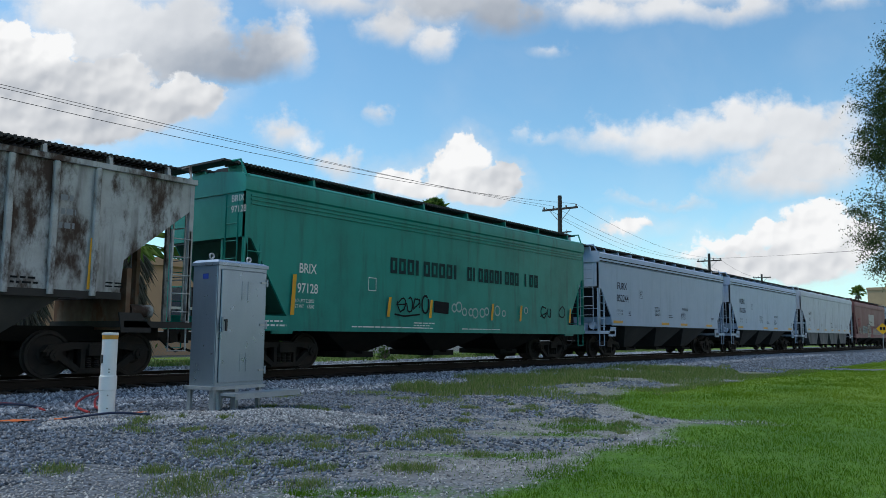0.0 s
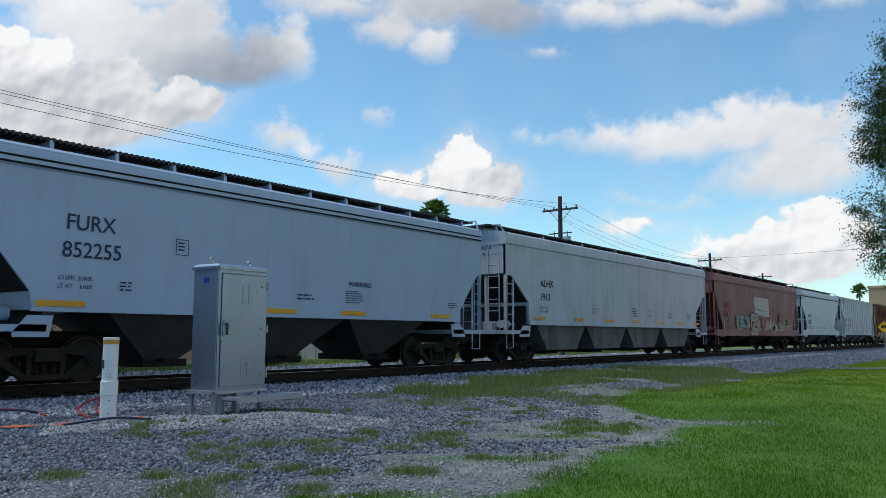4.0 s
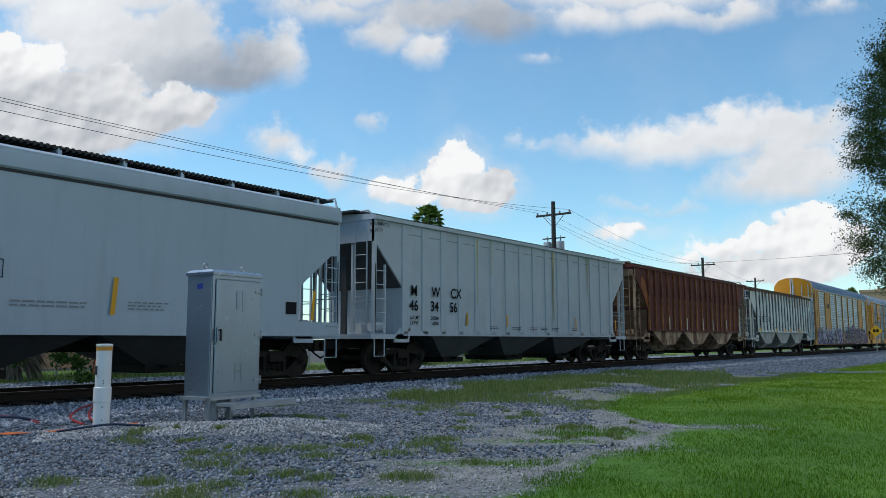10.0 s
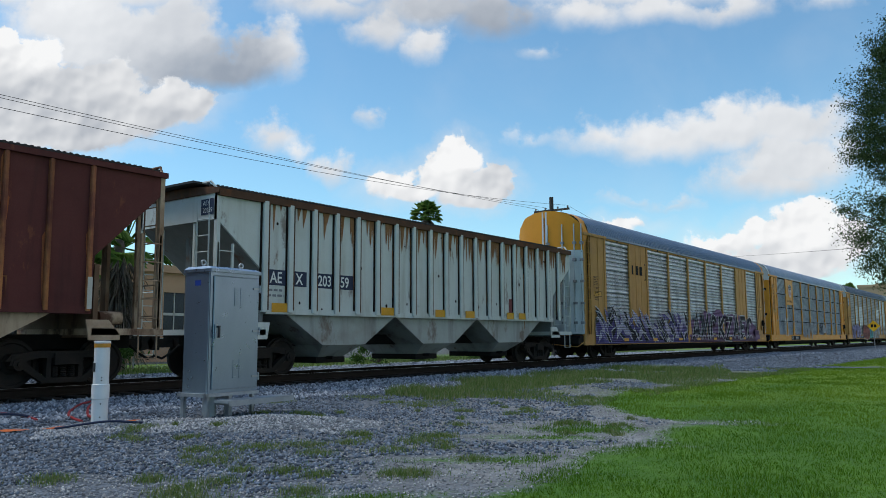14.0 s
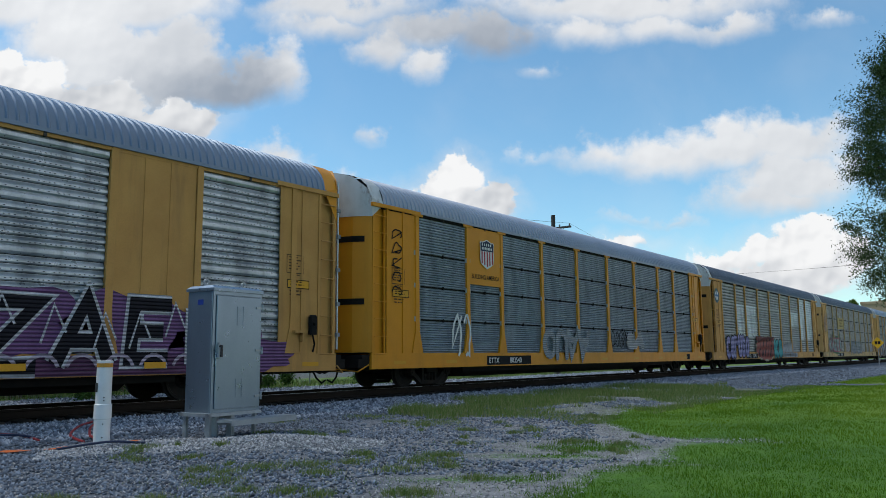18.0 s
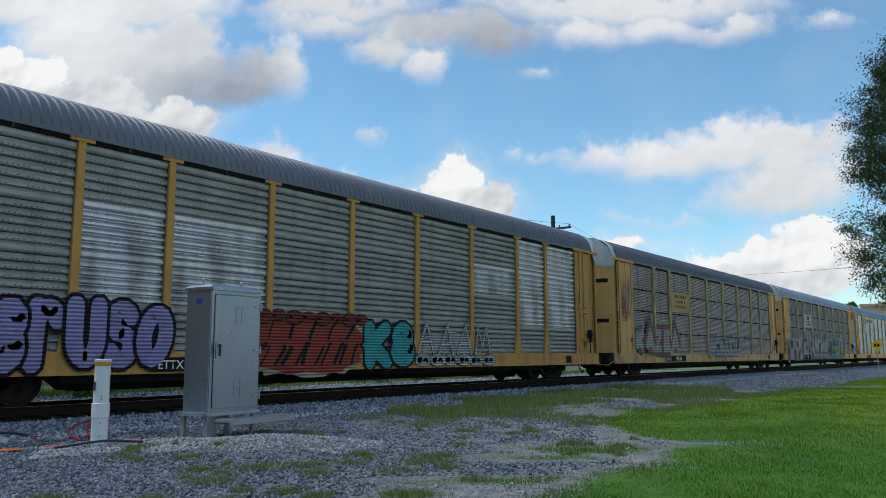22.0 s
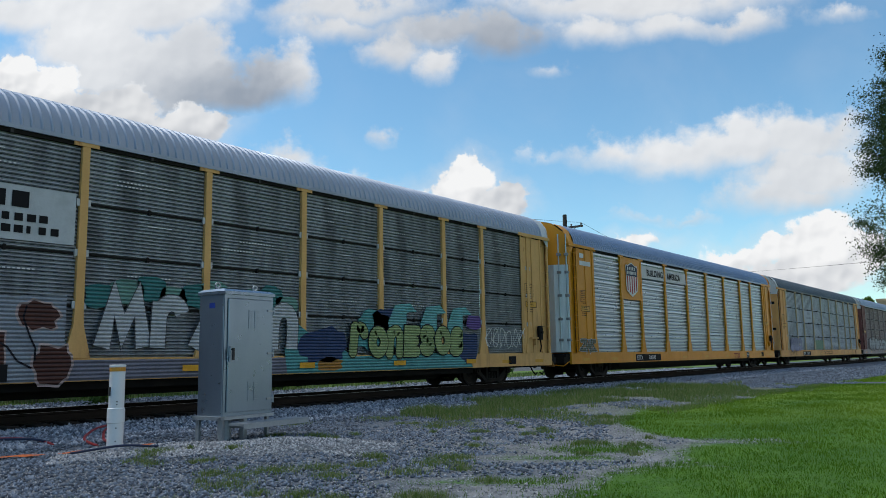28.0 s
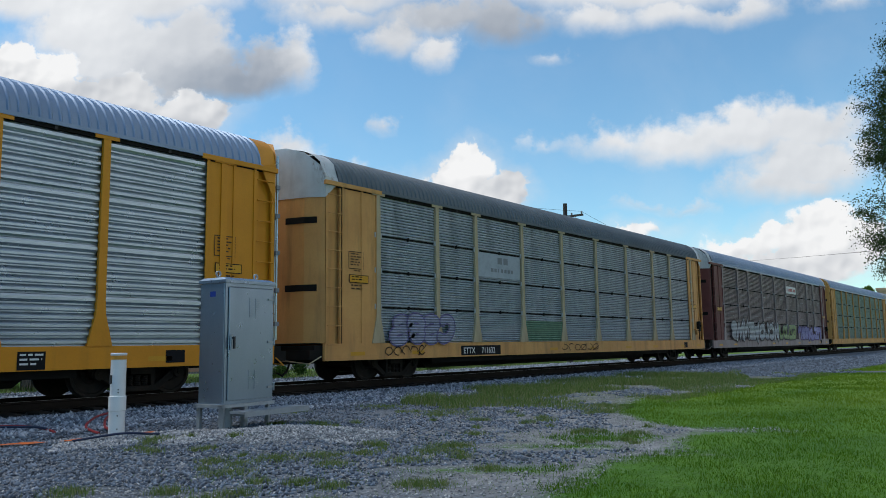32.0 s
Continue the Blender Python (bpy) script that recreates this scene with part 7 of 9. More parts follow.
def ground_material():
    m = bpy.data.materials.new("track-side ground")
    m.use_nodes = True
    nt = m.node_tree
    N, L = nt.nodes.new, nt.links.new
    b = nt.nodes["Principled BSDF"]
    b.inputs["Roughness"].default_value = 0.9
    tc = N("ShaderNodeTexCoord").outputs["Object"]
    sep = N("ShaderNodeSeparateXYZ")
    L(tc, sep.inputs[0])
    X, Y = sep.outputs[0], sep.outputs[1]

    def mth(op, a, c=None, d=None):
        n = N("ShaderNodeMath")
        n.operation = op
        for i, q in enumerate((a, c, d)):
            if q is None:
                continue
            if isinstance(q, (int, float)):
                n.inputs[i].default_value = q
            else:
                L(q, n.inputs[i])
        return n.outputs[0]

    def rng(v, lo, hi, a=0.0, c=1.0):
        n = N("ShaderNodeMapRange")
        n.interpolation_type = "SMOOTHSTEP"
        L(v, n.inputs[0])
        for i, q in enumerate((lo, hi, a, c)):
            n.inputs[i + 1].default_value = q
        return n.outputs[0]

    def nz(sc, det=5, ro=0.6):
        n = N("ShaderNodeTexNoise")
        n.inputs["Scale"].default_value, n.inputs["Detail"].default_value, n.inputs["Roughness"].default_value = sc, det, ro
        L(tc, n.inputs["Vector"])
        return n.outputs["Fac"]

    def mixc(f, a, c):
        n = N("ShaderNodeMix")
        n.data_type = "RGBA"
        L(f, n.inputs["Factor"])
        for s, q in (("A", a), ("B", c)):
            if isinstance(q, tuple):
                n.inputs[s].default_value = (*q, 1)
            else:
                L(q, n.inputs[s])
        return n.outputs["Result"]
    vor = N("ShaderNodeTexVoronoi")
    vor.inputs["Scale"].default_value = 26
    L(tc, vor.inputs["Vector"])
    stone_ramp = N("ShaderNodeValToRGB")
    sepc = N("ShaderNodeSeparateColor")
    L(vor.outputs["Color"], sepc.inputs[0])
    L(sepc.outputs[0], stone_ramp.inputs[0])
    e = stone_ramp.color_ramp.elements
    e[0].color, e[1].color = (0.08, 0.096, 0.125, 1), (0.36, 0.41, 0.48, 1)
    # each cell darkens outwards: shade in the gaps between stones, as colour
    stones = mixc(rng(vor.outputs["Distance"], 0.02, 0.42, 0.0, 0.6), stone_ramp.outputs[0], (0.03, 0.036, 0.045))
    dirt = mixc(rng(nz(3.0), 0.35, 0.7), (0.165, 0.17, 0.172), (0.31, 0.312, 0.31))
    dirt = mixc(rng(nz(40.0), 0.4, 0.7, 0, 0.5), dirt, (0.09, 0.09, 0.10))
    lawn = mixc(rng(nz(0.7), 0.35, 0.7), (0.050, 0.142, 0.006), (0.085, 0.20, 0.009))
    lawn = mixc(rng(nz(9.0), 0.4, 0.75, 0, 0.5), lawn, (0.028, 0.075, 0.008))
    lawn = mixc(mth("MULTIPLY", rng(X, 12.0, 22.0), rng(nz(0.35, 3), 0.3, 0.6)), lawn, (0.15, 0.24, 0.014))
    weeds = mixc(rng(nz(4.0), 0.35, 0.7), (0.14, 0.18, 0.07), (0.24, 0.235, 0.15))
    # worn earth and pale gravel towards the lawn
    earth = rng(mth("MULTIPLY_ADD", nz(0.55, 4), 2.6, mth("MULTIPLY_ADD", X, 0.14, mth("MULTIPLY", Y, -0.17))), 0.9, 1.7)
    earth = mth("MULTIPLY", earth, rng(Y, 8.0, 10.5, 1.0, 0.0))
    earth = mth("MULTIPLY", earth, rng(X, 13.0, 17.0, 1.0, 0.0))
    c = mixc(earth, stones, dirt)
    bend = N("ShaderNodeValToRGB")
    L(mth("DIVIDE", X, 70.0), bend.inputs[0])
    el = bend.color_ramp.elements
    while len(el) < len(LAWN):
        el.new(0.5)
    for q, (px, py) in zip(el, LAWN):
        q.position, q.color = max(0.0, px / 70.0), (py / 10, py / 10, py / 10, 1)
    g = mth("MULTIPLY_ADD", bend.outputs[0], 10.0, mth("MULTIPLY", Y, -1.0))

    def patch_value(cx, cy, pa, pb):
        dx, dy = mth("SUBTRACT", X, cx), mth("SUBTRACT", Y, cy)
        p = mth("DIVIDE", mth("ADD", mth("MULTIPLY", dx, 0.607), mth("MULTIPLY", dy, -0.795)), pa)
        q = mth("DIVIDE", mth("ADD", mth("MULTIPLY", dx, 0.795), mth("MULTIPLY", dy, 0.607)), pb)
        return mth("MULTIPLY", mth("SUBTRACT", 1.0, mth("SQRT", mth("ADD", mth("MULTIPLY", p, p), mth("MULTIPLY", q, q)))), pb)
    for p in BARE:
        g = mth("MINIMUM", g, mth("MULTIPLY", patch_value(*p), -1.0))
    for p in TONGUES:
        g = mth("MAXIMUM", g, patch_value(*p))
    g = rng(mth("ADD", g, mth("ADD", mth("MULTIPLY", mth("SUBTRACT", nz(2.2, 5), 0.5), 0.9), mth("MULTIPLY", mth("SUBTRACT", nz(11.0, 4), 0.5), 0.6))), -0.22, 0.30)
    strip = mth("MULTIPLY", mth("MULTIPLY", rng(Y, 5.5, 7.0), rng(Y, 12.0, 13.0, 1.0, 0.0)), mth("MULTIPLY", rng(mth("ADD", X, mth("MULTIPLY", Y, -0.6)), 8.0, 10.5), rng(X, 27.0, 32.0, 1.0, 0.0)))
    strip = mth("MULTIPLY", strip, rng(nz(2.6, 7, 0.7), 0.36, 0.62, 0.0, 0.8))
    c = mixc(strip, c, weeds)
    c = mixc(g, c, lawn)
    beyond = rng(Y, 23.6, 24.6)
    c = mixc(mth("MULTIPLY", beyond, rng(nz(0.8), 0.3, 0.5)), c, lawn)
    far = rng(Y, 33.0, 33.5)
    c = mixc(far, c, (0.11, 0.11, 0.11))
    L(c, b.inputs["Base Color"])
    b.inputs["Specular IOR Level"].default_value = 0.4
    bp = N("ShaderNodeBump")
    bp.inputs["Strength"].default_value, bp.inputs["Distance"].default_value = 0.8, 0.03
    h = mth("SUBTRACT", 1.0, vor.outputs["Distance"])
    L(mth("ADD", h, mth("MULTIPLY", nz(60.0), 0.5)), bp.inputs["Height"])
    L(bp.outputs[0], b.inputs["Normal"])
    return m


def build_ground():
    xs = [-2500, -900, -300, -120, -60, -30, -15, -8, -4] + [-2 + 0.25 * i for i in range(150)] + [36 + i for i in range(1, 40)] + [80, 90, 105, 130, 170, 240, 400, 800, 2500]
    ys = [-2500, -900, -300, -100, -40, -20, -10, -6, -4, -2] + [-1 + 0.25 * i for i in range(86)] + [21, 22, 24, 28, 33, 40, 60, 100, 200, 500, 2500]
    s = Shape()
    for y in ys:
        s.v += [(x, y, ground_height(x, y)) for x in xs]
    n = len(xs)
    s.f = [(j * n + i, j * n + i + 1, (j + 1) * n + i + 1, (j + 1) * n + i) for j in range(len(ys) - 1) for i in range(n - 1)]
    g = part("ground", s, ground_material(), None, smooth=True)
    tagged(g, "gravel, worn earth and mown grass beside the railway", "ground", kind="structure")


def scatter_mesh(name, verts, faces, mat, label, category):
    me = bpy.data.meshes.new(name)
    nv, nf, k = len(verts), len(faces), faces.shape[1]
    me.vertices.add(nv)
    me.vertices.foreach_set("co", verts.astype(np.float32).ravel())
    me.loops.add(nf * k)
    me.loops.foreach_set("vertex_index", faces.astype(np.int32).ravel())
    me.polygons.add(nf)
    me.polygons.foreach_set("loop_start", np.arange(0, nf * k, k, dtype=np.int32))
    me.update(calc_edges=True)
    me.validate()
    me.materials.append(mat)
    return tagged(new(name, me), label, category, kind="stuff")


def heights(x, y):
    return np.array([ground_height(a, b) for a, b in zip(x, y)])


def island_material(name, ramp_cols, rough=0.85, trans=0.0, dry=None):
    """A colour for each piece. dry: a second colour in broad patches past a stretch of x, as sunnier grass turns yellow."""
    m = bpy.data.materials.new(name)
    m.use_nodes = True
    nt = m.node_tree
    b = nt.nodes["Principled BSDF"]
    b.inputs["Roughness"].default_value = rough
    geo = nt.nodes.new("ShaderNodeNewGeometry")
    r = nt.nodes.new("ShaderNodeValToRGB")
    nt.links.new(geo.outputs["Random Per Island"], r.inputs[0])
    r.color_ramp.elements[0].color, r.color_ramp.elements[1].color = (*ramp_cols[0], 1), (*ramp_cols[-1], 1)
    for i, c in enumerate(ramp_cols[1:-1]):
        el = r.color_ramp.elements.new((i + 1) / (len(ramp_cols) - 1))
        el.color = (*c, 1)
    col = r.outputs[0]
    if dry:
        sep, rise, nz, ease, mul, mix = (nt.nodes.new("ShaderNode" + k) for k in ("SeparateXYZ", "MapRange", "TexNoise", "MapRange", "Math", "Mix"))
        nt.links.new(geo.outputs["Position"], sep.inputs[0]), nt.links.new(sep.outputs[0], rise.inputs[0])
        rise.interpolation_type = "SMOOTHSTEP"
        rise.inputs[1].default_value, rise.inputs[2].default_value = dry[1], dry[2]
        nt.links.new(geo.outputs["Position"], nz.inputs["Vector"])
        nz.inputs["Scale"].default_value, nz.inputs["Detail"].default_value = 0.5, 4
        nt.links.new(nz.outputs["Fac"], ease.inputs[0])
        ease.inputs[1].default_value, ease.inputs[2].default_value, ease.inputs[4].default_value = 0.3, 0.6, 0.85
        mul.operation, mix.data_type = "MULTIPLY", "RGBA"
        nt.links.new(rise.outputs[0], mul.inputs[0]), nt.links.new(ease.outputs[0], mul.inputs[1])
        nt.links.new(mul.outputs[0], mix.inputs["Factor"]), nt.links.new(col, mix.inputs["A"])
        mix.inputs["B"].default_value = (*dry[0], 1)
        col = mix.outputs["Result"]
    nt.links.new(col, b.inputs["Base Color"])
    if trans:
        b.inputs["Specular IOR Level"].default_value = 0.12
        t = nt.nodes.new("ShaderNodeBsdfTranslucent")
        nt.links.new(col, t.inputs["Color"])
        mx = nt.nodes.new("ShaderNodeMixShader")
        mx.inputs[0].default_value = trans
        nt.links.new(b.outputs[0], mx.inputs[1]), nt.links.new(t.outputs[0], mx.inputs[2])
        nt.links.new(mx.outputs[0], nt.nodes["Material Output"].inputs["Surface"])
    return m


def stones(name, n, xr, yr, size, mat, label, seed, keep=None, lift=0.0):
    rs = np.random.RandomState(seed)
    x = xr[0] + (xr[1] - xr[0]) * rs.rand(n) ** 1.7
    y = yr[0] + (yr[1] - yr[0]) * rs.rand(n)
    if keep is not None:
        ok = np.array([keep(a, b) for a, b in zip(x, y)])
        x, y = x[ok], y[ok]
        n = len(x)
    z = heights(x, y) + lift
    base = np.array([(1, 0, 0), (0, 1, 0), (-1, 0, 0), (0, -1, 0), (0.1, 0.1, 0.8), (0, 0, -0.6)])
    v = base[None] * (1 + 0.35 * rs.randn(n, 6, 1)) * (size * (0.6 + 0.8 * rs.rand(n, 1, 1)) * (1 + 0.012 * np.maximum(0, x - 12))[:, None, None])
    a = rs.rand(n) * 6.28
    ca, sa = np.cos(a)[:, None], np.sin(a)[:, None]
    vx, vy = v[:, :, 0] * ca - v[:, :, 1] * sa, v[:, :, 0] * sa + v[:, :, 1] * ca
    V = np.stack([vx + x[:, None], vy + y[:, None], v[:, :, 2] + z[:, None] + size * 0.2], -1).reshape(-1, 3)
    f = np.array([(0, 1, 4), (1, 2, 4), (2, 3, 4), (3, 0, 4), (1, 0, 5), (2, 1, 5), (3, 2, 5), (0, 3, 5)])
    F = (f[None] + 6 * np.arange(n)[:, None, None]).reshape(-1, 3)
    return scatter_mesh(name, V, F, mat, label, "gravel")


def blades(name, x, y, h, w, mat, label, seed, lean=0.5, z=None, single=False):
    rs = np.random.RandomState(seed)
    n = len(x)
    z = heights(x, y) - 0.005 if z is None else z
    a, la = rs.rand(n) * 6.28, rs.rand(n) * 6.28
    h = h * (0.5 + rs.rand(n))
    dx, dy = np.cos(a) * w / 2, np.sin(a) * w / 2
    lx, ly = np.cos(la) * h * lean * rs.rand(n), np.sin(la) * h * lean * rs.rand(n)
    P = [np.stack([x - dx, y - dy, z], -1), np.stack([x + dx, y + dy, z], -1),
         np.stack([x + dx * 0.7 + lx * 0.4, y + dy * 0.7 + ly * 0.4, z + h * 0.6], -1), np.stack([x - dx * 0.7 + lx * 0.4, y - dy * 0.7 + ly * 0.4, z + h * 0.6], -1), np.stack([x + lx, y + ly, z + h], -1)]
    if single:
        P = [P[0], P[1], P[4]]
    V = np.stack(P, 1).reshape(-1, 3)
    f = np.array([(0, 1, 2)] if single else [(0, 1, 2), (0, 2, 3), (3, 2, 4)])
    F = (f[None] + len(P) * np.arange(n)[:, None, None]).reshape(-1, 3)
    return scatter_mesh(name, V, F, mat, label, "grass")


def ground_cover():
    grey = island_material("blue-grey ballast stone", [(0.05, 0.06, 0.08), (0.15, 0.175, 0.215), (0.27, 0.30, 0.355), (0.46, 0.49, 0.54)])
    dark = island_material("dark trackside stone", [(0.030, 0.039, 0.053), (0.086, 0.113, 0.155), (0.21, 0.255, 0.32)])
    shaded_bed = island_material("shaded track stone", [(0.012, 0.012, 0.013), (0.03, 0.03, 0.032), (0.07, 0.07, 0.075)], 0.9)
    pale = island_material("pale crushed stone", [(0.13, 0.14, 0.155), (0.26, 0.275, 0.295), (0.44, 0.455, 0.475)])
    grit = island_material("grey grit", [(0.10, 0.104, 0.115), (0.22, 0.226, 0.235), (0.31, 0.312, 0.315), (0.46, 0.46, 0.46)])
    stones("ballast_stones", 26000, (3.5, 60), (11.6, 14.85), 0.036, grey, "pale grey crushed ballast stones along the near rail", 1)
    stones("ballast_stones", 20000, (5, 60), (17.2, 24.0), 0.040, grey, "pale grey crushed ballast stones beyond the track", 2)
    stones("trackside_stones", 62000, (1.5, 34), (3.6, 12.0), 0.0215, dark, "dark grey stones trodden into the verge", 3, lambda a, b: grassy(a, b) < -0.25 and in_patch(a, b, HEAP) < 0 and fbm(a, b, 0.45, 3) + 0.3 * fbm(a, b, 2.5, 8) + 0.12 * (b - 6.0) - 0.05 * (a - 5) > -0.25)
    stones("trackside_stones", 16000, (28, 75), (6.0, 12.0), 0.030, dark, "blue-grey stones between the lawn and the line", 13, lambda a, b: grassy(a, b) < -0.2)
    stones("gravel_heap", 13000, (5.2, 9.4), (6.6, 10.8), 0.019, pale, "heap of pale fine gravel under the cabinet", 4, lambda a, b: in_patch(a, b, HEAP) > 0.0 + 0.5 * fbm(a, b, 1.5), 0.004)
    stones("gravel_heap", 3500, (3.4, 6.6), (9.4, 10.9), 0.022, pale, "pale fine gravel round the marker post", 5, lambda a, b: fbm(a, b, 0.8, 9) > -0.15, 0.004)
    # near-black colour stands in for the train's shade on these stones
    stones("ballast_between_rails", 9000, (4, 50), (14.85, 17.2), 0.036, shaded_bed, "ballast stones between the rails, coloured dark as in shade", 6)
    stones("earth_grit", 30000, (2.5, 24), (3.0, 9.5), 0.012, grit, "fine grey grit on the worn earth", 12, lambda a, b: grassy(a, b) < 0.15)
    lawn = island_material("mown grass blade", [(0.056, 0.136, 0.007), (0.070, 0.166, 0.008), (0.084, 0.186, 0.010), (0.116, 0.21, 0.018)], 0.7, trans=0.3, dry=((0.165, 0.255, 0.018), 8.5, 17.0))
    weed = island_material("weed blade", [(0.075, 0.135, 0.028), (0.135, 0.21, 0.052), (0.27, 0.27, 0.13)], 0.7, trans=0.3)
    rs = np.random.RandomState(7)
    n = 560000
    x = 4.0 + 66 * rs.rand(n) ** 2.3
    y = -3 - 0.25 * x + (11.5 + 0.25 * x) * rs.rand(n)
    thick = np.array([noise.noise(Vector((a * 0.9, b * 0.9, 4.0))) + 0.6 * noise.noise(Vector((a * 3.1, b * 3.1, 9.0))) for a, b in zip(x, y)])
    edge = np.array([grassy(a, b) for a, b in zip(x, y)])
    ok = ((edge + 0.22 * thick > 0.0) & (0.75 + 0.8 * thick + 0.9 * edge > rs.rand(n))) | ((edge > -0.9) & (0.16 * np.exp(np.minimum(edge, 0.0) * 3.0) * (1 + 2 * thick) > rs.rand(n)))
    x, y, thick = x[ok], y[ok], thick[ok]
    near = rs.rand(60000, 2) * np.array([9.5, 8.0]) + np.array([-5.0, -5.0])
    near = near[near[:, 1] < 3.1]
    x, y, thick = np.concatenate([x, near[:, 0]]), np.concatenate([y, near[:, 1]]), np.concatenate([thick, 0.3 * rs.randn(len(near))])
    blades("lawn_grass", x, y, 0.030 * (1 + 0.7 * thick) * (1 + 0.012 * x), 0.0046 * (1 + 0.10 * x), lawn, "short bright green lawn grass", 8, 0.9, single=True)
    # weeds along the ballast and in tufts
    n = 95000
    x = 9.5 + 26 * rs.rand(n) ** 1.2
    y = 6.3 + 6.5 * rs.rand(n)
    ok = np.array([fbm(a, b, 0.42, 6) + 0.3 * fbm(a, b, 1.7, 2) > -0.22 + 0.14 * max(0.0, b - 10.4) + 0.03 * max(0.0, 10.0 - b) + 0.22 * max(0.0, (15.0 if b < 9 else 13.0 + 1.2 * (b - 9.0)) - a) + 0.12 * max(0.0, a - 27.0) for a, b in zip(x, y)])
    x, y = x[ok], y[ok]
    blades("verge_weeds", x, y, 0.05 + 0.09 * np.clip((y - 7.5) / 2.5, 0, 1), 0.008 * (1 + 0.04 * x), weed, "rough weeds and dry grass along the ballast", 9, 0.7)
    tx, ty = [], []
    spots = ((6.01, 9.5, 0.24), (5.32, 7.32, 0.17), (4.82, 6.37, 0.26), (5.7, 6.81, 0.28), (6.19, 6.53, 0.24), (5.8, 5.99, 0.2), (4.19, 5.49, 0.2), (3.77, 5.44, 0.2), (4.86, 5.42, 0.15), (4.9, 5.07, 0.14), (4.34, 4.61, 0.16),
             (7.28, 6.79, 0.18), (6.42, 5.5, 0.22), (7.11, 5.7, 0.22), (5.38, 4.35, 0.2), (7.61, 5.89, 0.25), (3.42, 6.72, 0.2), (3.97, 6.08, 0.16), (6.45, 4.5, 0.16), (5.3, 4.54, 0.14), (11.72, 10.68, 0.45), (11.2, 8.71, 0.5), (9.99, 11.47, 0.35), (3.57, 5.13, 0.3))
    more = [(4.5 + 10 * rs.rand(), 3.8 + 6.0 * rs.rand(), 0.05 + 0.14 * rs.rand() ** 2) for _ in range(60)]
    for a, b, r in list(spots) + [q for q in more if q[1] > lawn_edge(q[0]) - 0.2]:
        k = int(1900 * r)
        tx.append(a + r * rs.randn(k) * 0.55), ty.append(b + r * rs.randn(k) * 0.55)
    x, y = np.concatenate(tx), np.concatenate(ty)
    blades("weed_tufts", x, y, 0.055, 0.006, weed, "low green weed tufts in the gravel", 10, 0.9)
    n = 16000
    x = 4 + 60 * rs.rand(n) ** 1.3
    y = 23.6 + 5.0 * rs.rand(n)
    blades("far_verge_grass", x, y, 0.12, 0.03, weed, "uncut grass beyond the track", 11, 0.6)


def build_track():
    steel = surface("rusty rail steel", (0.022, 0.017, 0.014), 0.9, 0.1, spec=0.1, second=(0.045, 0.032, 0.025), amount=0.6, scale=3, stretch=(0.2, 1, 1))
    head = surface("polished rail head", (0.42, 0.42, 0.42), 0.3, 0.9, amount=0.3)
    wood = surface("creosoted tie timber", (0.022, 0.019, 0.017), 0.95, spec=0.1, second=(0.05, 0.045, 0.04), amount=0.6, scale=4, stretch=(3, 0.4, 3), random_value=0.3)
    track = thing("railway_track", (0, TRACK_Y, 0), "single railway track of rusty rails on timber ties", "railway track", kind="structure")
    for sgn in (-1, 1):
        y = sgn * 0.755
        prof = [(-0.07, 0.09), (0.07, 0.09), (0.07, 0.105), (0.012, 0.125), (0.009, 0.22), (0.036, 0.232), (0.036, 0.264), (0.028, RAIL_Z - 0.002), (-0.028, RAIL_Z - 0.002), (-0.036, 0.264), (-0.036, 0.232), (-0.009, 0.22), (-0.012, 0.125), (-0.07, 0.105)]
        r = part("rail", Shape().along([(y + a, z) for a, z in prof], -200, 700), steel, track)
        part("rail_head", Shape().box(-200, 700, y - 0.026, y + 0.026, RAIL_Z - 0.004, RAIL_Z), head, r)
    rnd = random.Random(4)
    for i in range(230):
        part("tie", lambda: Shape().cbox(-0.115, 0.115, -1.3, 1.3, -0.15, 0.0, 0.015), wood, track, "", False, "tie", (-12 + i * 0.53, rnd.uniform(-0.03, 0.03), 0.092 + rnd.uniform(-0.008, 0.004)))
    s = Shape()
    for i in range(600):
        s.box(110 + i * 0.55 - 0.115, 110 + i * 0.55 + 0.115, -1.3, 1.3, 0.03, 0.09)
    tagged(part("tie_row", s, wood, track), kind="stuff")
    # spikes and plates by the near rail
    p = Shape()
    for i in range(150):
        for sgn in (-1, 1):
            p.box(-12 + i * 0.53 - 0.09, -12 + i * 0.53 + 0.09, sgn * 0.755 - 0.15, sgn * 0.755 + 0.15, 0.086, 0.098)
    tagged(part("tie_plate", p, steel, track), kind="stuff")


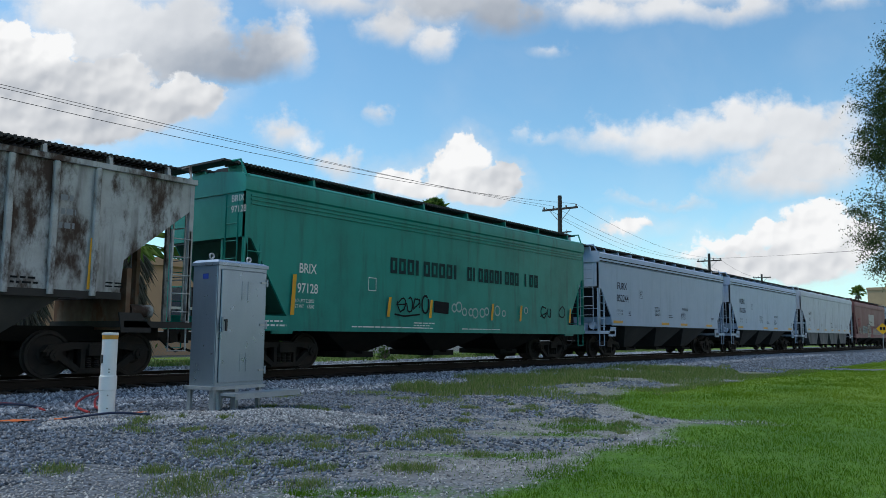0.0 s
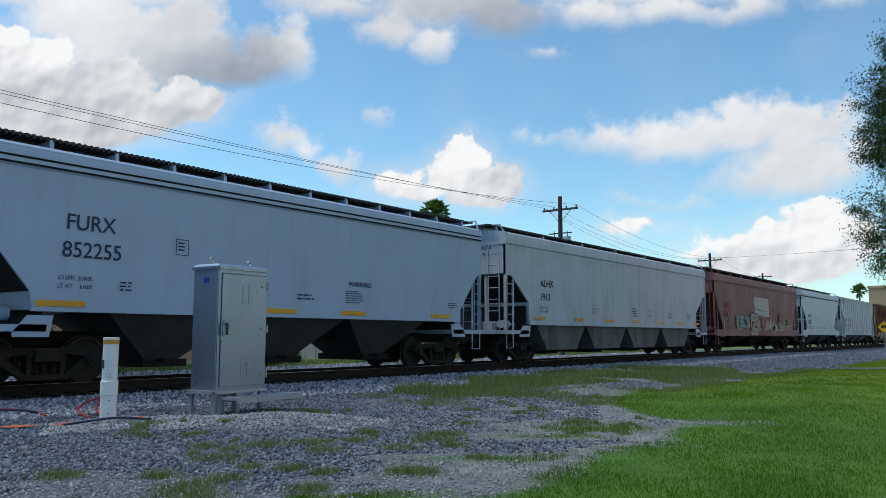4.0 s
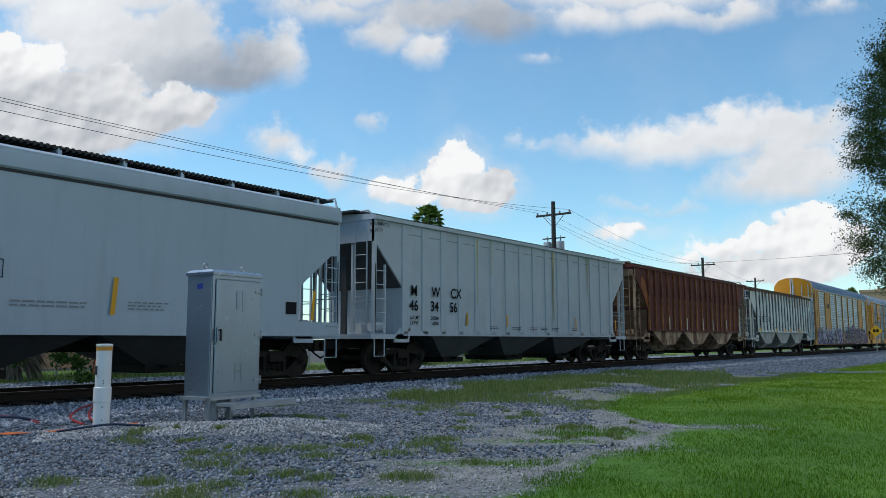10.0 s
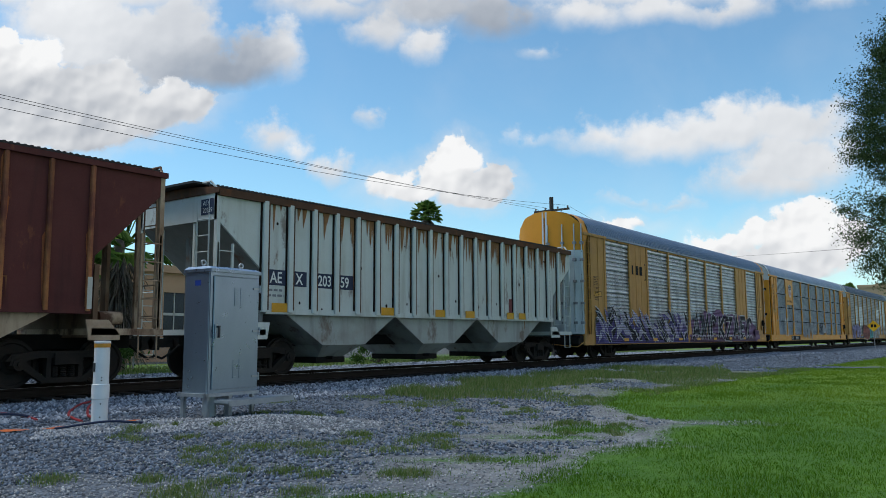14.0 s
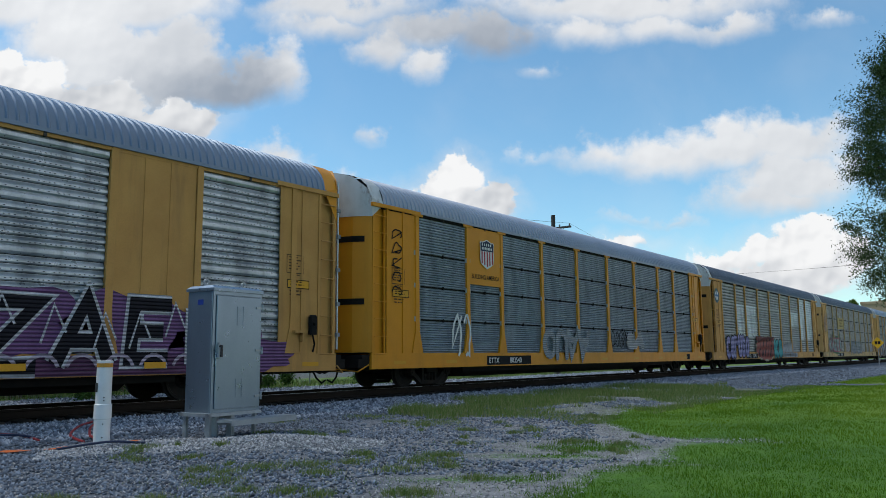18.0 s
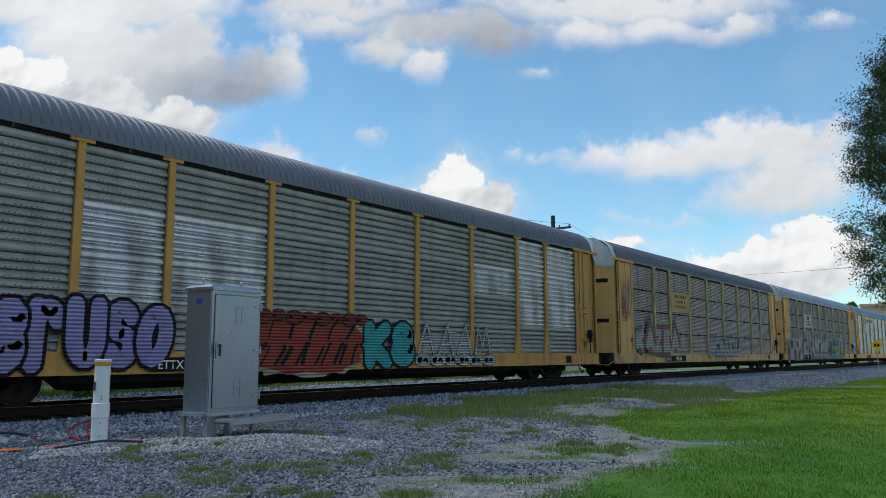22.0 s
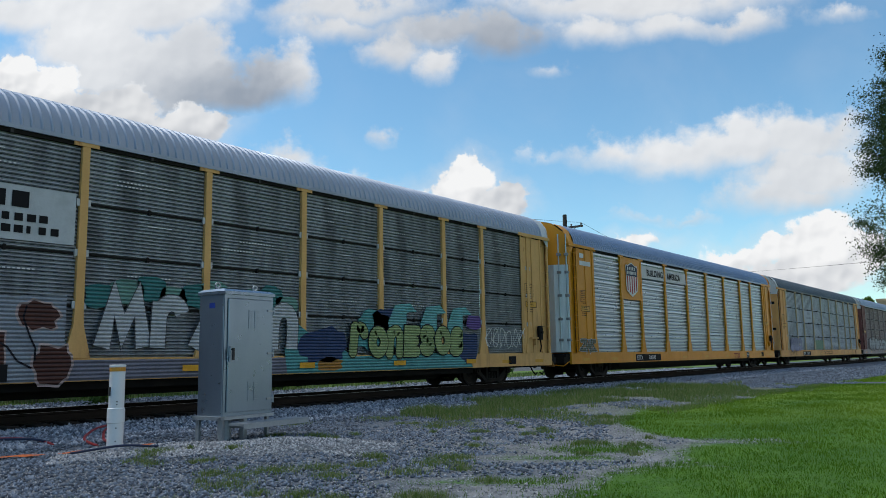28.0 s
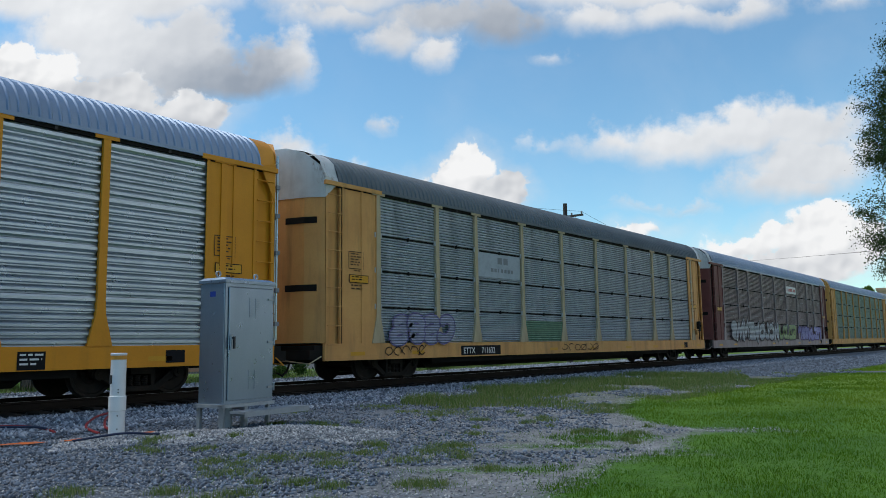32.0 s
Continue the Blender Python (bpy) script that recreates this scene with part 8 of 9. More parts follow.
# ---- things beside the track ----
def build_cabinet():
    alu = surface("brushed aluminium sheet", (0.26, 0.33, 0.42), 0.30, 0.8, second=(0.195, 0.25, 0.325), amount=0.5, scale=1.5, stretch=(1, 1, 0.3), fine=0.1, bump=0.05, bump_scale=80)
    zinc = surface("galvanised steel angle", (0.36, 0.40, 0.44), 0.5, 0.6, second=(0.28, 0.31, 0.34), amount=0.6, scale=6)
    dark = surface("dark hardware", (0.05, 0.05, 0.055), 0.5, 0.7)
    cab = thing("signal_cabinet", (CAB_X, CAB_Y, 0.0), "tall aluminium signal cabinet on a galvanised steel stand", "electrical cabinet")
    cab.rotation_euler = (0, 0, radians(CAB_TURN))
    W, D, z0, z1 = CAB_W, CAB_D, CAB_Z0, CAB_Z1
    body = part("cabinet_body", Shape().cbox(0, W, 0.02, D, z0, z1 - 0.05, 0.012), alu, cab)
    hood = Shape().prism([(-0.02, z1 - 0.055), (W + 0.02, z1 - 0.055), (W + 0.02, z1 - 0.01), (-0.02, z1 - 0.01)], -0.03, D + 0.02)
    hood.add([(-0.02, -0.03, z1 - 0.01), (W + 0.02, -0.03, z1 - 0.01), (W + 0.02, D + 0.02, z1 - 0.01), (-0.02, D + 0.02, z1 - 0.01), (0.02, 0.06, z1 + 0.03), (W - 0.02, 0.06, z1 + 0.03), (W - 0.02, D - 0.04, z1 + 0.03), (0.02, D - 0.04, z1 + 0.03)],
             [(0, 1, 5, 4), (1, 2, 6, 5), (2, 3, 7, 6), (3, 0, 4, 7), (4, 5, 6, 7)])
    part("cabinet_roof", hood, alu, cab)
    part("door_frame", Shape().box(0.0, W, 0.0, 0.02, z0, z0 + 0.05).box(0, W, 0.0, 0.02, z1 - 0.11, z1 - 0.055).box(0, 0.045, 0, 0.02, z0 + 0.05, z1 - 0.11).box(W - 0.03, W, 0, 0.02, z0 + 0.05, z1 - 0.11), alu, cab)
    door = part("door", Shape().cbox(0.055, W - 0.035, -0.022, 0.018, z0 + 0.06, z1 - 0.12, 0.008), alu, cab)
    h = Shape().cbox(0.075, 0.135, -0.045, -0.02, z0 + 0.80, z0 + 1.03, 0.012)
    part("lock_plate", h, zinc, door)
    part("handle", Shape().rod((0.105, -0.045, z0 + 0.98), (0.105, -0.09, z0 + 0.98), 0.014).box(0.09, 0.12, -0.10, -0.075, z0 + 0.82, z0 + 1.0), dark, door)
    for z in (z0 + 0.22, z0 + 0.92, z1 - 0.28):
        part("hinge", Shape().box(W - 0.14, W - 0.02, -0.04, -0.02, z - 0.015, z + 0.015).rod((W - 0.005, -0.03, z - 0.06), (W - 0.005, -0.03, z + 0.06), 0.016), zinc, door)
    for zc in (z0 + 0.35, z1 - 0.42):
        for i in range(2):
            s = Shape()
            for j in range(9):
                z = zc + (j - 4) * 0.032
                xa = W * 0.46 + i * 0.12
                s.prism([(xa, z - 0.010), (xa + 0.085, z - 0.010), (xa + 0.085, z + 0.010), (xa, z + 0.010)], -0.032, -0.022)
            part("vent_louvre", s, alu, door)
    part("label", Shape().add([(-0.004, D * 0.60, z1 - 0.26), (-0.004, D * 0.38, z1 - 0.26), (-0.004, D * 0.38, z1 - 0.18), (-0.004, D * 0.60, z1 - 0.18)], [(0, 1, 2, 3)]), surface("blue label", (0.02, 0.05, 0.28), 0.4), cab, "small blue label")
    for x in (0.10, W - 0.12):
        part("lifting_eye", Shape().box(x - 0.02, x + 0.02, D * 0.5 - 0.01, D * 0.5 + 0.01, z1 + 0.02, z1 + 0.06).turned([(0.03, -0.012), (0.05, -0.012), (0.05, 0.012), (0.03, 0.012), (0.03, -0.012)], 12, "y", (x, D * 0.5, z1 + 0.095)), zinc, cab)
    part("side_box", Shape().box(W, W + 0.03, 0.1, 0.2, z1 - 0.35, z1 - 0.2), alu, cab)
    for x, y in ((0.02, 0.03), (0.02, D - 0.03), (W * 0.45, 0.03), (W - 0.06, 0.03), (W - 0.06, D - 0.03), (W * 0.45, D - 0.03)):
        part("stand_leg", Shape().box(x - 0.035, x + 0.035, y - 0.006, y + 0.006, -0.06, z0).box(x - 0.035, x - 0.023, y - 0.035, y + 0.035, -0.06, z0), zinc, cab)
    part("stand_frame", Shape().box(-0.06, W + 0.02, -0.03, 0.04, z0 - 0.05, z0 - 0.002).box(-0.06, W + 0.02, D - 0.04, D + 0.03, z0 - 0.05, z0 - 0.002).box(-0.06, 0.0, -0.03, D + 0.03, z0 - 0.052, z0 - 0.001).box(W * 0.42, W * 0.48, 0.0, D, z0 - 0.1, z0 - 0.05), zinc, cab)
    part("step_plank", Shape().box(0.05, W + 0.42, -0.40, -0.08, z0 - 0.13, z0 - 0.09).box(0.05, W + 0.42, -0.402, -0.39, z0 - 0.17, z0 - 0.09).box(0.05, W + 0.42, -0.09, -0.078, z0 - 0.17, z0 - 0.09), zinc, cab, "galvanised step plank")
    for q in (0.30, 0.62):
        part("cable_conduit", Shape().rod((W * q, D * 0.4, -0.05), (W * q, D * 0.4, z0), 0.06, 12), zinc, cab, smooth=True)


CAB_X, CAB_Y, CAB_TURN = 7.25, 9.77, 4.6
CAB_W, CAB_D, CAB_Z0, CAB_Z1 = 0.98, 0.57, 0.385, 2.25


def build_post():
    pvc = surface("white plastic pipe", (0.74, 0.75, 0.76), 0.4, second=(0.62, 0.62, 0.61), amount=0.4, scale=3, fine=0.05)
    p = thing("marker_post", (6.0, 10.5, 0.0), "white plastic cable marker post with an orange band", "marker post")
    r = 0.108
    part("lower_pipe", Shape().turned([(0.0, -0.1), (r, -0.1), (r, 0.36), (r + 0.01, 0.37), (r + 0.01, 0.56), (r, 0.57), (0, 0.57)], 28, "z"), pvc, p, smooth=True)
    part("upper_pipe", Shape().turned([(r - 0.004, 0.56), (r - 0.004, 1.08), (0.0, 1.08)], 28, "z"), pvc, p, smooth=True)
    part("band", Shape().turned([(r - 0.001, 1.075), (r - 0.001, 1.135)], 28, "z"), surface("orange band", (0.62, 0.28, 0.04), 0.5), p)
    part("cap", Shape().turned([(r, 1.132), (r + 0.003, 1.14), (r + 0.003, 1.16), (r - 0.006, 1.168), (0, 1.17)], 28, "z"), pvc, p, smooth=True)
    dark = surface("dark fitting", (0.05, 0.05, 0.05), 0.6)
    part("latch", Shape().box(-r - 0.012, -r + 0.02, -0.02, 0.02, 0.74, 0.86), dark, p)
    for z in (0.12, 0.30, 0.62, 0.66):
        part("screw", Shape().rod((-0.05, -r * 0.9, z), (-0.055, -r * 1.02, z), 0.009, 8), dark, p)


def build_cables():
    red = surface("red cable jacket", (0.34, 0.035, 0.04), 0.5)
    navy = surface("dark blue cable jacket", (0.03, 0.04, 0.08), 0.5)
    orange = surface("orange survey paint", (0.55, 0.13, 0.03), 0.8, second=(0.35, 0.12, 0.06), amount=0.6, scale=8)

    def cable(name, mat, pts, r, label):
        out = []
        for i in range(len(pts) - 1):
            for k in range(6):
                t = k / 6
                p0, p1, p2, p3 = (Vector(pts[max(0, i - 1)]), Vector(pts[i]), Vector(pts[i + 1]), Vector(pts[min(len(pts) - 1, i + 2)]))
                q = 0.5 * ((2 * p1) + (p2 - p0) * t + (2 * p0 - 5 * p1 + 4 * p2 - p3) * t * t + (3 * p1 - p0 - 3 * p2 + p3) * t ** 3)
                out.append((q.x, q.y, ground_height(q.x, q.y) + r * 0.9 + q.z))
        tagged(part(name, Shape().tube(out, r, 8), mat, None, smooth=True), label, "cable")
    cable("cable", red, [(7.9, 13.6, 0.05), (7.2, 12.9, 0.03), (6.5, 11.7, 0.02), (6.15, 10.9, 0.05), (6.02, 10.6, 0.0)], 0.02, "red cable looping over the ballast")
    cable("cable", red, [(7.7, 13.8, 0.03), (7.0, 13.0, 0.02), (6.3, 11.9, 0.02), (6.05, 11.0, 0.0)], 0.02, "red cable looping over the ballast")
    cable("cable", red, [(5.0, 13.6, 0.0), (5.6, 13.2, 0.04), (5.85, 12.4, 0.02), (5.75, 11.7, 0.0)], 0.02, "red cable end coming up from the ballast")
    cable("cable", navy, [(3.6, 13.0, 0.02), (5.0, 13.1, 0.04), (5.7, 12.5, 0.05), (5.9, 11.9, 0.0)], 0.018, "dark blue cable lying on the ballast")
    cable("cable", navy, [(5.3, 10.35, 0.02), (5.65, 10.25, 0.05), (6.0, 10.12, 0.05), (6.4, 9.95, 0.0)], 0.016, "black cable lying at the marker post")
    for i, (x, y, a, b) in enumerate(((6.35, 10.35, 0.20, 0.14), (5.45, 10.55, 0.26, 0.12), (4.75, 10.8, 0.34, 0.12), (4.95, 10.65, 0.2, 0.1))):
        rnd = random.Random(i)
        pts = [(x + a * math.cos(t) * rnd.uniform(0.6, 1), y + b * math.sin(t) * rnd.uniform(0.6, 1)) for t in (2 * math.pi * q / 14 for q in range(14))]
        s = Shape().add([(px, py, ground_height(px, py) + 0.03) for px, py in pts], [tuple(range(14))])
        tagged(part("survey_paint_mark", s, orange), "orange survey paint sprayed on the gravel", "paint mark")


def build_poles():
    wood = surface("weathered pole timber", (0.055, 0.048, 0.044), 0.9, second=(0.09, 0.08, 0.074), amount=0.6, scale=3, stretch=(4, 4, 0.3))
    grey = surface("transformer grey", (0.38, 0.40, 0.42), 0.5, 0.3)
    porc = surface("porcelain", (0.30, 0.28, 0.26), 0.3)
    def pole(x, y, h, arm, cans, label, lean=0.0):
        p = thing("utility_pole", (x, y, 0.0), label, "utility pole", "poles beyond the track")
        part("shaft", Shape().rod((0, 0, -0.2), (lean, 0, h), 0.19, 12, 0.13), wood, p, smooth=True)
        za = h - arm
        part("crossarm", Shape().box(-0.06, 0.06, -1.25, 1.25, za - 0.06, za + 0.06), wood, p)
        for sgn in (-1, 1):
            part("brace", Shape().rod((0.0, sgn * 0.75, za - 0.05), (0.0, sgn * 0.1, za - 0.75), 0.022, 6), grey, p)
        for y0 in (-1.15, -0.45, 0.45, 1.15):
            part("insulator", Shape().turned([(0.03, 0.05), (0.06, 0.09), (0.04, 0.12), (0.065, 0.16), (0.04, 0.21), (0.0, 0.22)], 10, "z", (0, y0, za)), porc, p)
        if cans:
            for sgn in (-1, 1):
                part("transformer", Shape().turned([(0.0, -0.45), (0.24, -0.45), (0.26, -0.40), (0.26, 0.35), (0.22, 0.42), (0.0, 0.44)], 14, "z", (0.0, sgn * 0.46, za - 2.15)), grey, p, smooth=True)
                part("bushing", Shape().rod((0.05, sgn * 0.46, za - 1.72), (0.05, sgn * 0.46, za - 1.35), 0.04, 8, 0.02), porc, p)
            part("cutout_arm", Shape().box(-0.04, 0.04, -0.8, 0.8, za - 1.55, za - 1.48), wood, p)
        return p
    pole(43.6, 24.0, 10.05, 0.85, True, "dark timber utility pole with crossarm and two transformers")
    pole(80.6, 27.0, 9.75, 0.75, True, "distant timber utility pole with crossarm")
    pole(118.0, 32.0, 10.3, 0.5, False, "distant timber utility pole with crossarm")
    pole(-24.0, 24.0, 10.05, 0.85, False, "timber utility pole carrying the same line")
    wire_mat = surface("dark overhead wire", (0.03, 0.03, 0.032), 0.6)

    def wire(a, b, sag, r=0.009):
        a, b = Vector(a), Vector(b)
        pts = [a.lerp(b, t / 24) - Vector((0, 0, 4 * sag * (t / 24) * (1 - t / 24))) for t in range(25)]
        tagged(part("overhead_wire", Shape().tube(pts, r, 5), wire_mat), "thin dark overhead power wire", "wire", "wires of the pole line")
    for y, z, sag in ((-1.15, 9.42, 1.73), (0.45, 9.42, 0.98), (1.15, 9.42, 0.67)):
        wire((-24, 24 + y, z), (43.6, 24 + y, z), sag)
    for y, z in ((-1.15, 9.42), (0.45, 9.42), (1.15, 9.42)):
        wire((43.6, 24 + y, z), (80.6, 27 + y, 9.22), 0.9)
    wire((43.6, 24, 8.6), (80.6, 27, 8.2), 0.9)
    for y in (-1.0, 1.0):
        wire((80.6, 27 + y, 9.2), (118, 32 + y, 9.8), 0.7)
    for y in (0, 0.8):
        wire((80.6, 27 + y, 9.22), (60.0, -40 + y, 11.0), 1.2)


def fan_palm(x, y, h, crown, n, label, skirt=0.0, seed=0):
    trunk_m = surface("palm trunk bark", (0.15, 0.12, 0.095), 0.95, second=(0.09, 0.07, 0.055), amount=0.6, scale=4, stretch=(1, 1, 5), bump=0.6, bump_scale=14)
    leaf = PALM
    rnd = random.Random(seed)
    p = thing("fan_palm", (x, y, 0.0), label, "palm tree", "palms beyond the track")
    part("trunk", Shape().rod((0, 0, -0.2), (rnd.uniform(-0.3, 0.3), 0, h - crown * 0.4), 0.24, 12, 0.17), trunk_m, p, smooth=True)

    def frond(s, az, el, stalk, r, droop):
        d = Vector((math.cos(az) * math.cos(el), math.sin(az) * math.cos(el), math.sin(el)))
        base = Vector((0, 0, h - crown * 0.5)) + d * stalk
        side = d.cross(Vector((0, 0, 1))).normalized()
        up = side.cross(d)
        k = 16
        for i in range(k):
            t = (i / (k - 1) - 0.5) * 2.6
            tip = base + (d * math.cos(t) + side * math.sin(t)) * r * (1 - 0.15 * abs(t)) + Vector((0, 0, -droop * r * rnd.uniform(0.6, 1.2)))
            midp = base + (d * math.cos(t) + side * math.sin(t)) * r * 0.5 + up * 0.06 * r
            w = (side * math.cos(t) - d * math.sin(t)) * r * 0.075
            s.add([base, midp - w, tip, midp + w], [(0, 1, 2), (0, 2, 3)])
        s.rod(Vector((0, 0, h - crown * 0.5)), base, 0.03, 5, 0.02)
    s = Shape()
    for i in range(n):
        frond(s, rnd.uniform(0, 6.28), rnd.uniform(-0.35, 1.35), crown * rnd.uniform(0.35, 0.6), crown * rnd.uniform(0.40, 0.55), rnd.uniform(0.05, 0.35))
    part("crown", s, leaf, p)
    if skirt:
        s = Shape()
        for i in range(int(skirt * 30)):
            az, z = rnd.uniform(0, 6.28), h - crown * 0.6 - skirt * rnd.random()
            a = Vector((math.cos(az) * 0.22, math.sin(az) * 0.22, z))
            for j in range(6):
                t = az + rnd.uniform(-0.5, 0.5)
                b = a + Vector((math.cos(t) * rnd.uniform(0.4, 0.9), math.sin(t) * rnd.uniform(0.4, 0.9), -rnd.uniform(0.7, 1.4)))
                w = Vector((-math.sin(t), math.cos(t), 0)) * 0.035
                s.add([a, (a + b) / 2 - w + Vector((0, 0, 0.1)), b, (a + b) / 2 + w + Vector((0, 0, 0.1))], [(0, 1, 2), (0, 2, 3)])
        part("dead_frond_skirt", s, DEAD, p, "hanging dry grey-brown fronds")


def leafy(name, at, radii, n, leaf_size, mat, label, category, seed, trunk=None, group=""):
    """A crown or shrub: limbs, and many small leaves gathered in uneven clumps."""
    rs = np.random.RandomState(seed)
    t = thing(name, at, label, category, group)
    bark = surface("grey-brown bark", (0.075, 0.06, 0.05), 0.95, second=(0.12, 0.10, 0.085), amount=0.5, scale=5, bump=0.6, bump_scale=18)
    cz = (trunk or 0) + radii[2] * (0.8 if trunk else 0.7)
    k = max(8, n // (230 if trunk else 330))
    d = rs.randn(k, 3)
    d /= np.linalg.norm(d, axis=1)[:, None]
    cen = d * np.array(radii) * (0.30 + 0.70 * rs.rand(k, 1) ** 0.5) + np.array([0, 0, cz])
    if trunk:
        part("trunk", Shape().rod((0, 0, -0.2), (0.1, 0.05, trunk), 0.30, 12, 0.20).rod((0.1, 0.05, trunk), (0, 0, cz), 0.20, 10, 0.08), bark, t, smooth=True)
    for q in range(min(k, 22)):
        a = Vector((0, 0, (trunk or 0.1) * (0.8 + 0.5 * rs.rand())))
        b = Vector(cen[q])
        m = a.lerp(b, 0.5) + Vector((0, 0, 0.25 * radii[2] * rs.rand()))
        r = 0.09 if trunk else 0.02
        part("limb", Shape().rod(a, m, r, 7, r * 0.6).rod(m, b, r * 0.6, 6, r * 0.15), bark, t)
    idx = rs.randint(0, k, n)
    spread = np.array(radii).min() * (0.066 if trunk else 0.22)
    pos = cen[idx] + rs.randn(n, 3) * spread * (0.5 + 0.7 * rs.rand(n, 1)) * np.array([1, 1, 0.75])
    a, e = rs.rand(n) * 6.28, rs.rand(n) * 2.4 - 1.2
    u = np.stack([np.cos(a) * np.cos(e), np.sin(a) * np.cos(e), np.sin(e)], -1) * leaf_size * (0.6 + 0.8 * rs.rand(n, 1))
    v = np.cross(u, rs.randn(n, 3))
    v *= 0.42 * np.linalg.norm(u, axis=1)[:, None] / (np.linalg.norm(v, axis=1)[:, None] + 1e-6)
    V = np.stack([pos - u, pos + v, pos + u, pos - v], 1).reshape(-1, 3)
    F = (np.array([[0, 1, 2], [0, 2, 3]])[None] + 4 * np.arange(n)[:, None, None]).reshape(-1, 3)
    c = scatter_mesh("crown" if trunk else "foliage", V, F, mat, "", "")
    del c["kind"]
    c.parent = t
    return t


def oak_tree(x, y):
    """A tall oak: trunk, forking limbs, and leaves in layered pads whose rim swells and narrows with height."""
    t = thing("oak_tree", (x, y, 0.0), "tall dark-leaved oak at the edge of the lawn", "tree")
    bark = surface("grey-brown bark", (0.075, 0.06, 0.05), 0.95, second=(0.12, 0.10, 0.085), amount=0.5, scale=5, bump=0.6, bump_scale=18)
    part("trunk", Shape().tube([(0, 0, -0.2), (0.05, 0.02, 1.6), (-0.1, 0.1, 4.5), (0.1, 0.0, 8.0)], 0.30, 12).rod((0.1, 0, 8.0), (0.0, 0.1, 13.2), 0.24, 10, 0.04), bark, t, smooth=True)
    rim = ((2.4, 2.1), (3.0, 3.1), (4.1, 4.1), (5.0, 4.35), (5.9, 4.0), (6.5, 2.9), (7.3, 3.6), (8.0, 4.1), (9.0, 3.9), (10.2, 3.7), (10.7, 2.5), (11.2, 3.3), (12.1, 2.6), (12.9, 1.9), (13.9, 0.8), (14.3, 0.3))
    zs, rr = [q[0] for q in rim], [q[1] for q in rim]
    rs = np.random.RandomState(40)
    k = 1300
    z = 2.6 + 11.6 * rs.rand(k) ** 0.9
    az = rs.rand(k) * 6.28
    r = np.interp(z + 0.35 * np.sin(az - 2.9), zs, rr) * (0.60 + 0.40 * rs.rand(k) ** 0.6) * (1 + 0.07 * rs.randn(k))
    cen = np.stack([r * np.cos(az), r * np.sin(az), z], -1)
    for q in range(60):
        b = Vector(cen[q])
        a = Vector((0, 0, max(1.8, b.z - 0.55 * math.hypot(b.x, b.y))))
        m = a.lerp(b, 0.55) + Vector((0, 0, 0.35 * rs.rand()))
        part("limb", Shape().rod(a, m, 0.07, 7, 0.045).rod(m, b, 0.045, 6, 0.012), bark, t)
    n = 330000
    idx = rs.randint(0, k, n)
    pos = cen[idx] + rs.randn(n, 3) * (0.12 + 0.22 * rs.rand(k))[idx][:, None] * np.array([1.1, 1.1, 0.7])
    a, e = rs.rand(n) * 6.28, rs.rand(n) * 2.4 - 1.2
    u = np.stack([np.cos(a) * np.cos(e), np.sin(a) * np.cos(e), np.sin(e)], -1) * 0.043 * (0.6 + 0.8 * rs.rand(n, 1))
    v = np.cross(u, rs.randn(n, 3))
    v *= 0.42 * np.linalg.norm(u, axis=1)[:, None] / (np.linalg.norm(v, axis=1)[:, None] + 1e-6)
    V = np.stack([pos - u, pos + v, pos + u, pos - v], 1).reshape(-1, 3)
    F = (np.array([[0, 1, 2], [0, 2, 3]])[None] + 4 * np.arange(n)[:, None, None]).reshape(-1, 3)
    c = scatter_mesh("crown", V, F, OAK, "", "")
    del c["kind"]
    c.parent = t


PALM = island_material("palm leaf", [(0.06, 0.13, 0.025), (0.13, 0.23, 0.045), (0.22, 0.32, 0.08)], 0.5, trans=0.45)
DEAD = island_material("dead palm leaf", [(0.10, 0.085, 0.065), (0.22, 0.19, 0.15), (0.32, 0.28, 0.23)], 0.9)
OAK = island_material("oak leaf", [(0.013, 0.031, 0.009), (0.032, 0.062, 0.017), (0.070, 0.108, 0.036)], 0.6, trans=0.15)
SHRUB = island_material("shrub leaf", [(0.025, 0.06, 0.012), (0.05, 0.11, 0.02), (0.09, 0.15, 0.03)], 0.6, trans=0.25)


